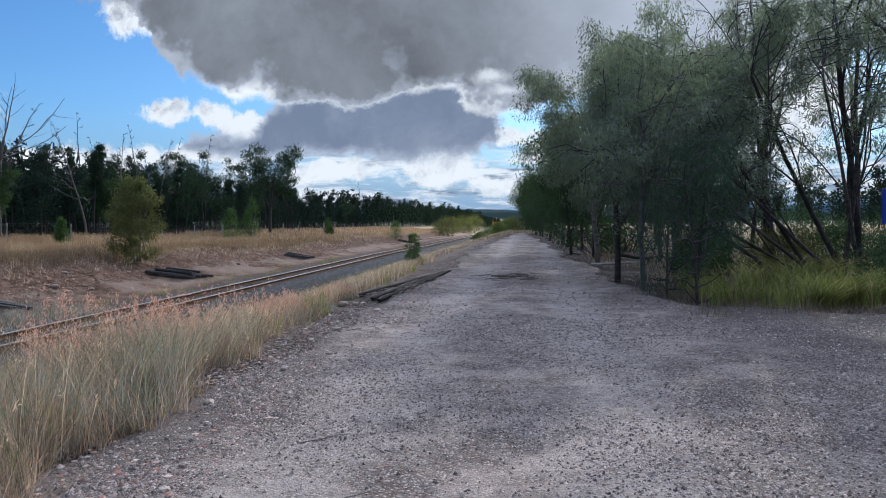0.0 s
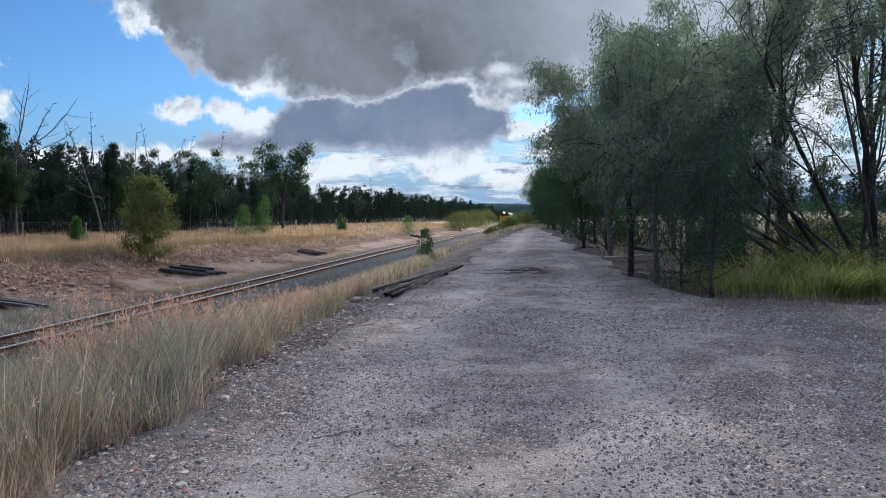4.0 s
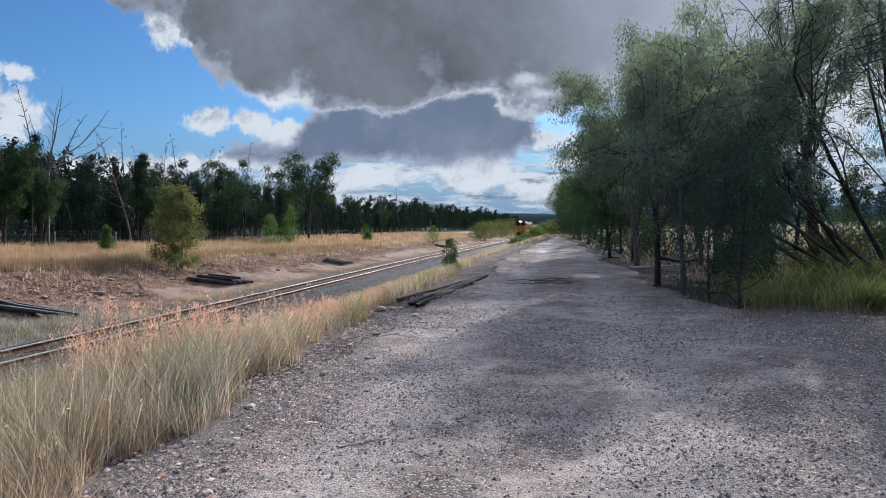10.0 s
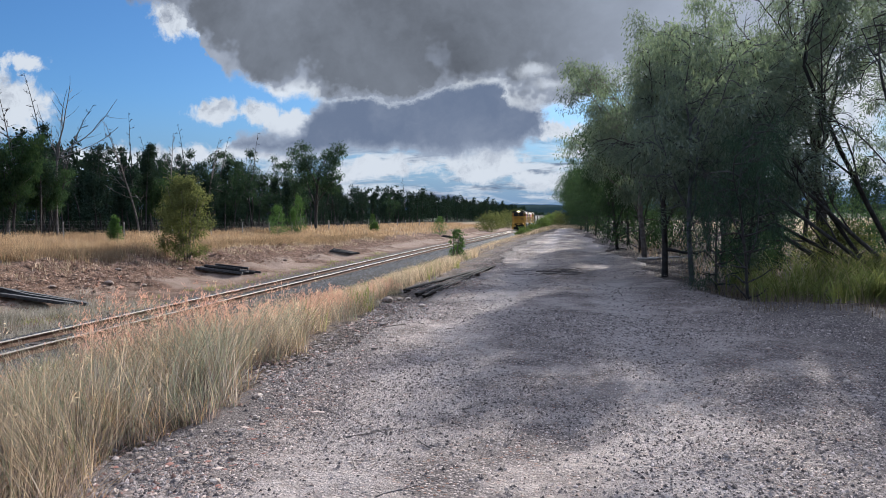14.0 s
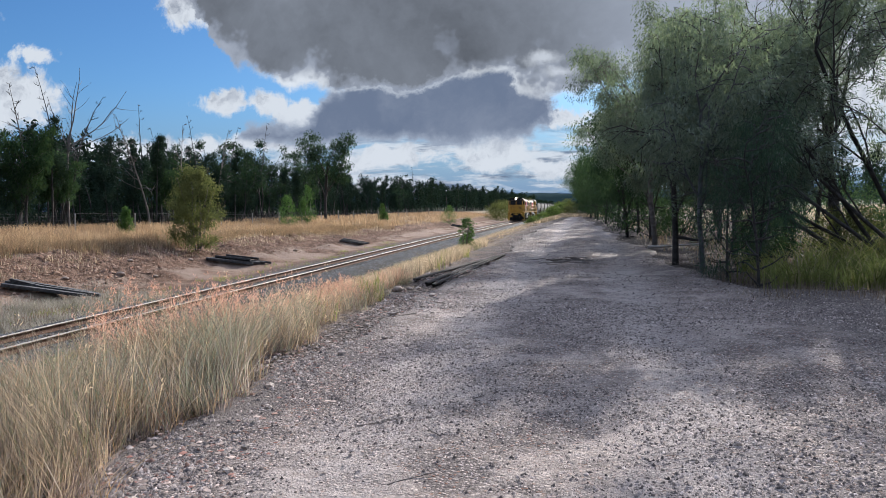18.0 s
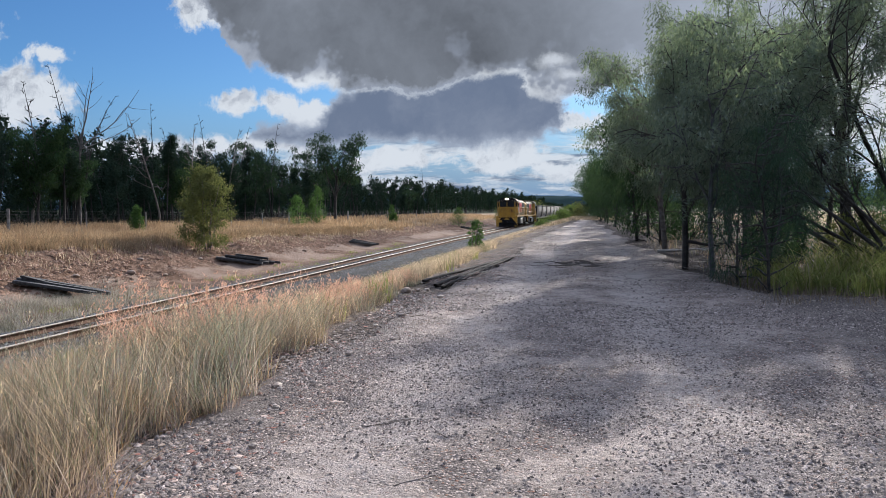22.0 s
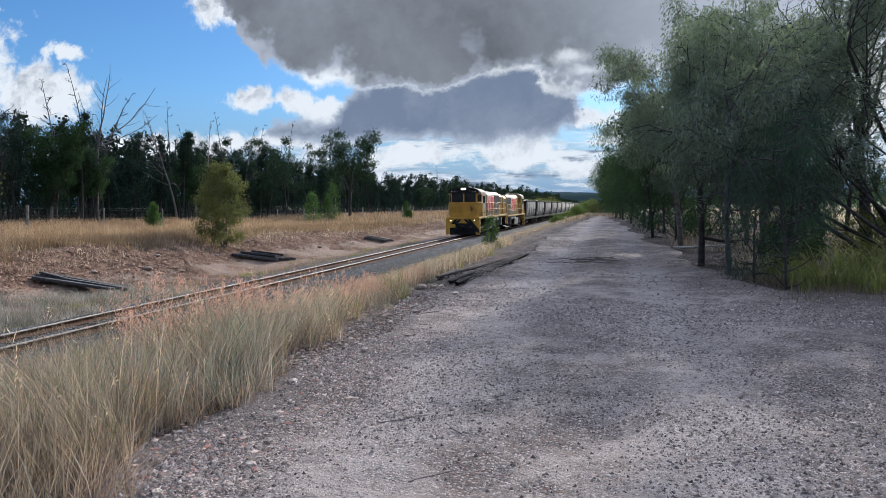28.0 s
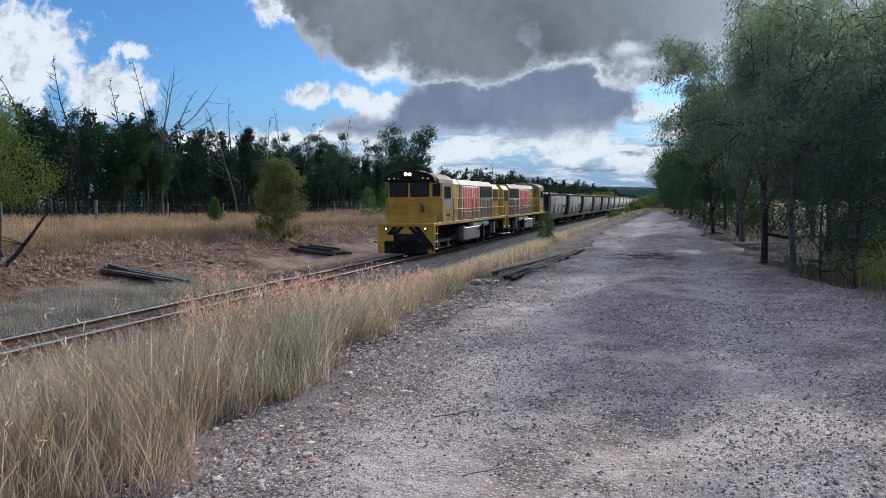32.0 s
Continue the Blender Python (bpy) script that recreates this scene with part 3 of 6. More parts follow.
for s in (-1, 1):
    r = part("rail", sweep(RAIL, track_ys, TRACK_X + s * (GAUGE / 2 + 0.035), rail_z, "rail", rail_material()), None, track)
    part("rail_head", sweep(((-0.03, 0.004), (0.03, 0.004), (0.036, -0.004), (0.036, -0.02), (-0.036, -0.02), (-0.036, -0.004)), track_ys, TRACK_X + s * (GAUGE / 2 + 0.035), rail_z, "rail_head", steel), None, r, "polished running surface")

rng = np.random.default_rng(7)


# ---- scatter of stones and blades ----
def pebbles(name, pts, sizes, material, flat=0.6):
    """Small angular stones, half sunk in the ground."""
    n = len(pts)
    base = np.array([(1, 0, -0.25), (0, 1, -0.25), (-1, 0, -0.25), (0, -1, -0.25), (0, 0, 1)], float)
    tri = np.array([(0, 1, 4), (1, 2, 4), (2, 3, 4), (3, 0, 4)])
    v = base[None] * (0.6 + 0.8 * rng.random((n, 5, 1)))
    v[:, 4, :2] += rng.uniform(-0.45, 0.45, (n, 2))
    v = v * np.stack([sizes, sizes * rng.uniform(0.6, 1.0, n), sizes * flat * rng.uniform(0.6, 1.2, n)], -1)[:, None]
    a = rng.uniform(0, 6.283, n)
    c, s = np.cos(a)[:, None], np.sin(a)[:, None]
    v = np.stack([c * v[..., 0] - s * v[..., 1], s * v[..., 0] + c * v[..., 1], v[..., 2]], -1) + np.asarray(pts)[:, None]
    f = tri[None] + (np.arange(n) * 5)[:, None, None]
    return mesh_np(name, v.reshape(-1, 3), f.reshape(-1, 3), material)


def blades(name, pts, height, width, material, lean=0.35, segs=2, wind=(0, 0), droop=0.5):
    """Grass blades: thin tapering ribbons that bend over."""
    n = len(pts)
    pts = np.asarray(pts, float)
    a = rng.uniform(0, 6.283, n)
    h = height * rng.uniform(0.55, 1.15, n) if np.isscalar(height) else height
    out = np.stack([np.cos(a), np.sin(a)], -1) * (lean * rng.uniform(0.1, 1.2, n))[:, None] + np.array(wind)
    b = a + rng.uniform(-1.2, 1.2, n) + 1.57
    side = np.stack([np.cos(b), np.sin(b), np.zeros(n)], -1)
    rows = []
    for i in range(segs + 1):
        t = i / segs
        w = width * (1 - t) ** 0.7 * 0.5 * rng.uniform(0.7, 1.3, n)
        off = np.concatenate([out * (h * t ** (1 + droop))[:, None], (h * t * (1 - 0.3 * droop * t))[:, None]], 1)
        p = pts + off
        rows.append((p - side * w[:, None], p + side * w[:, None]))
    v = np.stack([q for r in rows for q in r], 1)
    k = 2 * (segs + 1)
    f = np.array([(2 * i, 2 * i + 1, 2 * i + 3, 2 * i + 2) for i in range(segs)])
    f = f[None] + (np.arange(n) * k)[:, None, None]
    return mesh_np(name, v.reshape(-1, 3), f.reshape(-1, 4), material), pts + np.concatenate([out * h[:, None], (h * (1 - 0.3 * droop))[:, None]], 1)


def leaves(pos, direction, length, width, jitter=0.6):
    """Leaf diamonds: verts and quads, each pointing roughly along direction."""
    n = len(pos)
    d = np.asarray(direction, float) + rng.normal(0, jitter, (n, 3))
    d /= np.linalg.norm(d, axis=1)[:, None] + 1e-9
    s = np.cross(d, rng.normal(0, 1, (n, 3)))
    s /= np.linalg.norm(s, axis=1)[:, None] + 1e-9
    L = (length * rng.uniform(0.6, 1.25, n))[:, None]
    W = (width * rng.uniform(0.6, 1.25, n))[:, None]
    v = np.stack([pos, pos + d * L * 0.45 + s * W * 0.5, pos + d * L, pos + d * L * 0.45 - s * W * 0.5], 1)
    f = (np.arange(n) * 4)[:, None] + np.arange(4)[None]
    return v.reshape(-1, 3), f


def tubes(lines, sides=6):
    """Tapered tubes round polylines of (points, radii)."""
    V, Fc, base = [], [], 0
    ang = np.linspace(0, 2 * np.pi, sides, endpoint=False)
    for P, R in lines:
        P = np.asarray(P, float)
        t = np.gradient(P, axis=0)
        t /= np.linalg.norm(t, axis=1)[:, None] + 1e-9
        ref = np.array([0.31, 0.95, 0.05])
        a = np.cross(t, ref)
        a /= np.linalg.norm(a, axis=1)[:, None] + 1e-9
        b = np.cross(t, a)
        ring = P[:, None] + (a[:, None] * np.cos(ang)[None, :, None] + b[:, None] * np.sin(ang)[None, :, None]) * np.asarray(R)[:, None, None]
        V.append(ring.reshape(-1, 3))
        n = len(P)
        i = base + np.arange(n * sides).reshape(n, sides)
        j = np.roll(i, -1, 1)
        Fc.append(np.stack([i[:-1], j[:-1], j[1:], i[1:]], -1).reshape(-1, 4))
        base += n * sides
    return np.concatenate(V), np.concatenate(Fc)


def limb(start, direction, length, r0, r1, n=6, wob=0.12, up=0.0):
    """A crooked limb: points and radii."""
    d = np.array(direction, float)
    d /= np.linalg.norm(d)
    pts, step = [np.array(start, float)], length / (n - 1)
    for i in range(n - 1):
        d = d + rng.normal(0, wob, 3) + np.array([0, 0, up])
        d /= np.linalg.norm(d)
        pts.append(pts[-1] + d * step)
    return np.array(pts), np.linspace(r0, r1, n)


bark_grey = mat("grey_bark", (0.075, 0.062, 0.053), (0.15, 0.13, 0.115), 7.0, 0.95, 0.7, per_object=0.2)
bark_black = mat("charred_bark", (0.018, 0.016, 0.015), (0.05, 0.044, 0.04), 7.0, 0.95, 0.7, per_object=0.3)
bark_pale = mat("bleached_wood", (0.22, 0.20, 0.18), (0.36, 0.33, 0.30), 6.0, 0.9, 0.4, per_object=0.2)
leaf_gum = leaf_mat("gum_leaves", (0.080, 0.106, 0.080), (0.168, 0.196, 0.146), 0.5, gloss=0.04)
leaf_pine = leaf_mat("pine_needles", (0.017, 0.030, 0.022), (0.040, 0.059, 0.043), 0.15)
leaf_wood = leaf_mat("wood_leaves", (0.022, 0.041, 0.026), (0.054, 0.080, 0.046), 0.25)
leaf_dark = leaf_mat("dark_leaves", (0.028, 0.052, 0.030), (0.066, 0.098, 0.052), 0.3)
leaf_bright = leaf_mat("bright_leaves", (0.078, 0.112, 0.030), (0.150, 0.180, 0.054), 0.45)
leaf_olive = leaf_mat("olive_leaves", (0.070, 0.080, 0.034), (0.135, 0.138, 0.062), 0.4)
leaf_blue = leaf_mat("weeping_needles", (0.040, 0.070, 0.050), (0.070, 0.105, 0.070), 0.35)


def tree(name, label, category, m, lines, crown, bark, leaf, sides=6, group="", limbs=0):
    """A tree: Empty at its foot, a trunk, its main limbs, finer twigs and a crown of leaves."""
    root = tagged(empty(name, m), label, category, group)
    v, f = tubes(lines[:1], sides + 2)
    part("trunk", mesh_np("trunk", v, f, bark, True), None, root)
    for ln in lines[1:1 + limbs]:
        v, f = tubes([ln], sides)
        part("limb", mesh_np("limb", v, f, bark, True), None, root)
    if len(lines) > 1 + limbs:
        v, f = tubes(lines[1 + limbs:], sides - 1)
        tagged(part("twig_growth", mesh_np("twig_growth", v, f, bark, True), None, root), kind="stuff")
    if crown is not None:
        tagged(part("crown", mesh_np("crown", crown[0], crown[1], leaf), None, root), kind="stuff")
    return root


def gum(h=9.0, spread=3.2, fork=0.3, n_limbs=9, n_leaf=9000, lean=(0, 0), trunk_r=0.13, leaf_l=0.14, leaf_w=0.03, clump=0.55, droop=-1.1, base_leaf=0.3, wob=0.07):
    """Lines and leaves of an open-crowned gum or wattle."""
    lines = [limb((0, 0, -0.2), (lean[0], lean[1], 1), h * 0.85, trunk_r, trunk_r * 0.25, 9, wob, 0.05)]
    P, R = lines[0]
    tips, twigs = [], []
    for i in range(n_limbs):
        t = fork + (1 - fork) * (i + rng.random()) / n_limbs
        k = min(int(t * 8), 7)
        q = P[k] + (P[k + 1] - P[k]) * (t * 8 - k)
        a = i * 2.4 + rng.uniform(-0.5, 0.5)
        ln = spread * (1.15 - 0.6 * abs(t - 0.55)) * rng.uniform(0.75, 1.15)
        L = limb(q, (math.cos(a), math.sin(a), rng.uniform(0.35, 1.1)), ln, max(trunk_r * 0.42 * (1.1 - t), 0.018), 0.010, 7, 0.16, 0.03)
        lines.append(L)
        for j in range(6):
            s = 2 + j % 5
            a2 = rng.uniform(0, 6.28)
            S = limb(L[0][s], (math.cos(a2), math.sin(a2), rng.uniform(-0.1, 0.8)), ln * rng.uniform(0.22, 0.45), 0.014, 0.005, 4, 0.2)
            twigs.append(S)
            tips += [S[0][-1], S[0][2]]
        tips += [L[0][-1], L[0][-2]]
    lines += twigs
    tips = np.array(tips)
    tips = tips[tips[:, 2] > h * base_leaf]
    size = rng.uniform(0.45, 1.35, len(tips))
    k = rng.choice(len(tips), n_leaf, p=size ** 2 / np.sum(size ** 2))
    ball = rng.normal(0, 1, (n_leaf, 3))
    ball *= (rng.random(n_leaf) ** 0.42 / (np.linalg.norm(ball, axis=1) + 1e-9))[:, None]
    pos = tips[k] + ball * np.array([clump, clump, clump * 0.7]) * size[k][:, None]
    return lines, leaves(pos, np.tile((0, 0, droop), (n_leaf, 1)), leaf_l, leaf_w, 0.75)


def eucalypt(h=8.0, spread=2.4, fork=0.4, leaders=4, clumps=150, per=70, lean=(0, 0), r=0.1, low=0.3, leaf_l=0.15, leaf_w=0.03, size=0.42, side=0):
    """Lines and leaves of a many-limbed gum: ascending leaders, fine branches, hanging tufts with sky between them."""
    trunk = limb((0, 0, -0.2), (lean[0], lean[1], 1), h * (fork + 0.22), r, r * 0.55, 9, 0.05, 0.04)
    lines, fine, ends = [trunk], [], []
    P = trunk[0]
    starts = [(P[-1], rng.uniform(0, 6.28), 1.0)] + [(P[3 + (5 * n) // max(leaders - 1, 1)], 2.4 * n + rng.uniform(-0.4, 0.4), rng.uniform(0.45, 0.95)) for n in range(leaders)]
    for q, a, tall in starts:
        reach = spread * rng.uniform(0.6, 1.0) * (1.15 - 0.5 * tall)
        rise = max(h * 0.93 - q[2], 0.6) * tall
        L = limb(q, (math.cos(a) * reach, math.sin(a) * reach, rise), math.hypot(reach, rise), r * 0.38, 0.010, 9, 0.12, 0.03)
        lines.append(L)
        for n in range(7):
            s0 = 2 + n % 7
            b = a + rng.uniform(-1.7, 1.7)
            ln = spread * rng.uniform(0.28, 0.62)
            S = limb(L[0][min(s0, 8)], (math.cos(b), math.sin(b), rng.uniform(-0.05, 0.75)), ln, 0.015, 0.005, 6, 0.18, -0.02)
            fine.append(S)
            ends += [S[0][-1], S[0][-2], S[0][3]]
            for m in range(2):
                c = b + rng.uniform(-1.3, 1.3)
                T = limb(S[0][2 + m], (math.cos(c), math.sin(c), rng.uniform(-0.35, 0.5)), ln * rng.uniform(0.4, 0.7), 0.010, 0.004, 4, 0.2, -0.05)
                fine.append(T)
                ends += [T[0][-1], T[0][-2]]
    for n in range(side):
        q = P[1 + n % 5]
        a = n * 2.1 + rng.uniform(-0.5, 0.5)
        S = limb(q, (math.cos(a), math.sin(a), rng.uniform(0.0, 0.5)), spread * rng.uniform(0.4, 0.8), 0.022, 0.006, 6, 0.16, -0.03)
        fine.append(S)
        ends += [S[0][-1], S[0][-2], S[0][3]]
    lines += fine
    ends = np.array(ends)
    ends = ends[ends[:, 2] > h * low]
    pick = ends[rng.permutation(len(ends))[:clumps]]
    rad = size * rng.uniform(0.5, 1.25, len(pick))
    n = np.maximum((per * (rad / size) ** 2).astype(int), 8)
    k = np.repeat(np.arange(len(pick)), n)
    ball = rng.normal(0, 1, (len(k), 3))
    ball *= (rng.random(len(k)) ** 0.5 / (np.linalg.norm(ball, axis=1) + 1e-9))[:, None]
    pos = pick[k] + ball * np.array([1, 1, 0.8]) * rad[k][:, None] + (0, 0, -0.1)
    v, f = leaves(pos, ball * (0.7, 0.7, 0) + (0, 0, -0.9), leaf_l, leaf_w, 0.5)
    z = h / max(float(np.quantile(pos[:, 2], 0.995)), 0.5)
    v[:, 2] *= z
    for Q, _ in lines:
        Q[:, 2] *= z
    return lines, (v, f)


def pine(h=9.0, spread=1.5, n_leaf=3600, gaps=0.35, low=0.25, leaf_l=0.26, leaf_w=0.07):
    """Lines and leaves of a native pine: a straight dark stem, ragged tiers of foliage."""
    lines = [limb((0, 0, -0.2), (rng.uniform(-0.04, 0.04), rng.uniform(-0.04, 0.04), 1), h * 1.02, 0.10, 0.015, 8, 0.02)]
    P = lines[0][0]
    ends = []
    for i in range(26):
        t = low + (0.97 - low) * (i + rng.random()) / 26
        q = np.array([np.interp(t * 7, range(8), P[:, c]) for c in range(3)])
        a = rng.uniform(0, 6.28)
        ln = spread * (1.05 - t) ** 0.7 * rng.uniform(0.45, 1.15)
        L = limb(q, (math.cos(a), math.sin(a), rng.uniform(0.25, 0.8)), ln, 0.022, 0.006, 4, 0.12)
        lines.append(L)
        if rng.random() > gaps:
            ends += [(L[0][-1], ln), (L[0][2], ln * 0.8), ((L[0][1] + L[0][2]) / 2, ln * 0.7)]
    e, s = np.array([x[0] for x in ends]), np.array([x[1] for x in ends])
    k = rng.integers(0, len(e), n_leaf)
    pos = e[k] + rng.normal(0, 1, (n_leaf, 3)) * (0.16 + 0.22 * s[k])[:, None]
    d = rng.normal(0, 1, (n_leaf, 3)) * np.array([1, 1, 0.5]) + np.array([0, 0, 0.5])
    return lines, leaves(pos, d, leaf_l, leaf_w, 0.3)


def bare(h=10.0, n_limbs=10, spread=2.4, r=0.12, lean=(0, 0), low=0.35):
    """Lines of a dead tree."""
    lines = [limb((0, 0, -0.2), (lean[0], lean[1], 1), h, r, 0.012, 9, 0.09, 0.02)]
    P = lines[0][0]
    for i in range(n_limbs):
        t = low + (1 - low) * (i + rng.random()) / n_limbs
        k = min(int(t * 8), 7)
        q = P[k] + (P[k + 1] - P[k]) * (t * 8 - k)
        a = rng.uniform(0, 6.28)
        ln = spread * (1.15 - t) * rng.uniform(0.5, 1.2)
        L = limb(q, (math.cos(a), math.sin(a), rng.uniform(0.2, 1.2)), ln, 0.05 * (1.2 - t), 0.010, 6, 0.22, 0.04)
        lines.append(L)
        for j in range(4):
            a2 = a + rng.uniform(-1.2, 1.2)
            lines.append(limb(L[0][1 + j], (math.cos(a2), math.sin(a2), rng.uniform(0.1, 1.0)), ln * rng.uniform(0.3, 0.6), 0.018, 0.007, 4, 0.25))
    return lines


def shrub(h=3.0, r=1.2, n_leaf=5000, leaf_l=0.12, leaf_w=0.035, stems=5, low=0.15, taper=0.35):
    """Lines and leaves of a dense bush that narrows to the top."""
    lines, ends = [], []
    for i in range(stems):
        a = i * 6.283 / stems + rng.uniform(-0.4, 0.4)
        L = limb((0.08 * math.cos(a), 0.08 * math.sin(a), -0.1), (0.35 * r / h * 2 * math.cos(a), 0.35 * r / h * 2 * math.sin(a), 1), h * rng.uniform(0.75, 1.0), 0.04, 0.008, 7, 0.08)
        lines.append(L)
    n = 150
    z = low * h + (1 - low) * h * rng.random(n) ** 0.9
    rr = r * np.sqrt(np.clip(1 - ((z / h - 0.42) / 0.62) ** 2, 0.02, 1)) * (1 - taper * np.clip(z / h - 0.4, 0, 1)) * rng.uniform(0.35, 1.08, n)
    a = rng.uniform(0, 6.283, n)
    ends = np.stack([rr * np.cos(a), rr * np.sin(a), z], -1)
    k = rng.integers(0, n, n_leaf)
    pos = ends[k] + rng.normal(0, 1, (n_leaf, 3)) * 0.13 * r * rng.uniform(0.5, 1.4, n)[k][:, None]
    pos[:, 2] = np.clip(pos[:, 2], 0.05, None)
    return lines, leaves(pos, np.tile((0, 0, 0.5), (n_leaf, 1)), leaf_l, leaf_w, 0.9)


def stand(x, y, turn=0.0, sink=0.05):
    return pose(x, y, float(land(x, y)) - sink, 0, 0, turn)



# ---- the wood beyond the fence ----
def build_forest():
    front = [(-35.5 - 5.0 * row - rng.random() * 4.5 - 0.02 * max(y - 60, 0), y + rng.uniform(-1.0, 1.0)) for y in np.concatenate([np.arange(5, 80, 1.35), np.arange(80, 175, 2.6)]) for row in (0, 1)]
    kinds = []
    for h, sp, gp in ((8.4, 1.7, 0.35), (7.4, 1.9, 0.2), (9.8, 1.5, 0.55), (6.4, 1.8, 0.25), (8.0, 2.1, 0.3), (5.4, 1.6, 0.1)):
        l, c = pine(h, sp, 4200, gp, 0.36)
        kinds.append(("native_pine", "dark green native pine with a thin black stem in the wood", "tree", l, c, bark_black, leaf_pine))
    for h, sp, lf in ((8.4, 2.3, leaf_wood), (7.2, 2.1, leaf_wood), (9.2, 2.0, leaf_pine), (7.6, 1.9, leaf_dark)):
        l, c = eucalypt(h, sp, 0.36, 5, 110, 44, r=0.09, low=0.30, leaf_l=0.26, leaf_w=0.075, size=0.5)
        kinds.append(("gum_tree", "dark leafy gum tree standing among the pines", "tree", l, c, bark_black, lf))
    for h in (10.8, 9.6, 12.2):
        kinds.append(("dead_tree", "fire-blackened leafless tree with thin twigs in the wood", "tree", bare(h, 14, 1.9, 0.09), None, bark_black, None))
    first = {}
    order = (0, 10, 1, 6, 11, 3, 2, 4, 8, 10, 2, 12, 5, 9, 0, 11, 8, 12, 1, 11, 7)
    for x, y in front:
        k = order[rng.integers(0, len(order))]
        grow = rng.uniform(0.72, 1.12)
        m = stand(x, y, rng.uniform(0, 360)) @ Matrix.Diagonal((grow, grow, grow, 1))
        if k in first:
            copy_thing(first[k], m)
        else:
            nm, lb, cat, l, c, bk, lf = kinds[k]
            first[k] = tree(nm, lb, cat, m, l, c, bk, lf, 5, "wood beyond the fence")
    # low scrub at the edge of the wood
    l, c = shrub(2.2, 1.6, 2600, 0.2, 0.06, 4)
    low = None
    for y in np.concatenate([np.arange(6, 90, 2.6), np.arange(90, 200, 5.0)]):
        m = stand(-38.5 - rng.random() * 12, y + rng.uniform(-1, 1), rng.uniform(0, 360))
        low = copy_thing(low, m) if low else tree("scrub_bush", "dark low scrub bush under the trees", "bush", m, l, c, bark_black, leaf_pine, 5, "scrub under the wood")
    # the depth of the wood, too thick and far to tell the trees apart
    light = []
    for h, sp in ((7.8, 1.9), (8.6, 1.8), (7.0, 2.0), (7.6, 2.2)):
        l, c = pine(h, sp, 480, 0.15, 0.12, 0.55, 0.22) if h < 8.0 else gum(h, sp * 1.2, 0.3, 8, 460, leaf_l=0.52, leaf_w=0.22, clump=0.6)
        light.append((tubes(l[:1], 4), c))
    wood, far = [], []
    for y in np.concatenate([np.arange(2, 80, 1.7), np.arange(80, 180, 3.0)]):
        wood += [(-46.0 - 5.0 * r - rng.random() * 5 - 0.02 * max(y - 60, 0), y + rng.uniform(-1, 1)) for r in range(3)]
    for y in np.arange(176, 560, 4.5):
        wood += [(-37.0 - 5.0 * r - rng.random() * 4, y + rng.uniform(-1, 1)) for r in range(3)]
    wood += [(rng.uniform(-45, 60), rng.uniform(330, 480)) for _ in range(150)] + [(rng.uniform(-42, -16), rng.uniform(260, 420)) for _ in range(60)]
    far = [(rng.uniform(60, 150), rng.uniform(50, 420)) for _ in range(90)] + [(rng.uniform(24, 64), rng.uniform(60, 220)) for _ in range(60)]
    for nm, lb, spots in (("distant_wood", "dense dark pine wood behind the first trees", wood), ("distant_woodland", "scattered far woodland beyond the paddock", far)):
        for q, part_name, material in ((0, "stems", bark_black), (1, "foliage", leaf_pine)):
            V, Fc, base = [], [], 0
            for n, (x, y) in enumerate(spots):
                v, f = light[n % 4][q]
                a = n * 1.7
                c, s = math.cos(a), math.sin(a)
                V.append(np.column_stack([c * v[:, 0] - s * v[:, 1] + x, s * v[:, 0] + c * v[:, 1] + y, v[:, 2] * (0.62 + 0.1 * math.sin(n) if y > 250 and x > -30 else 1.0 + 0.16 * math.sin(n * 2.3)) + float(land(x, y))]))
                Fc.append(f + base)
                base += len(v)
            tagged(new(nm + "_" + part_name, mesh_np(part_name, np.concatenate(V), np.concatenate(Fc), material)), lb, "wood", kind="stuff")


build_forest()


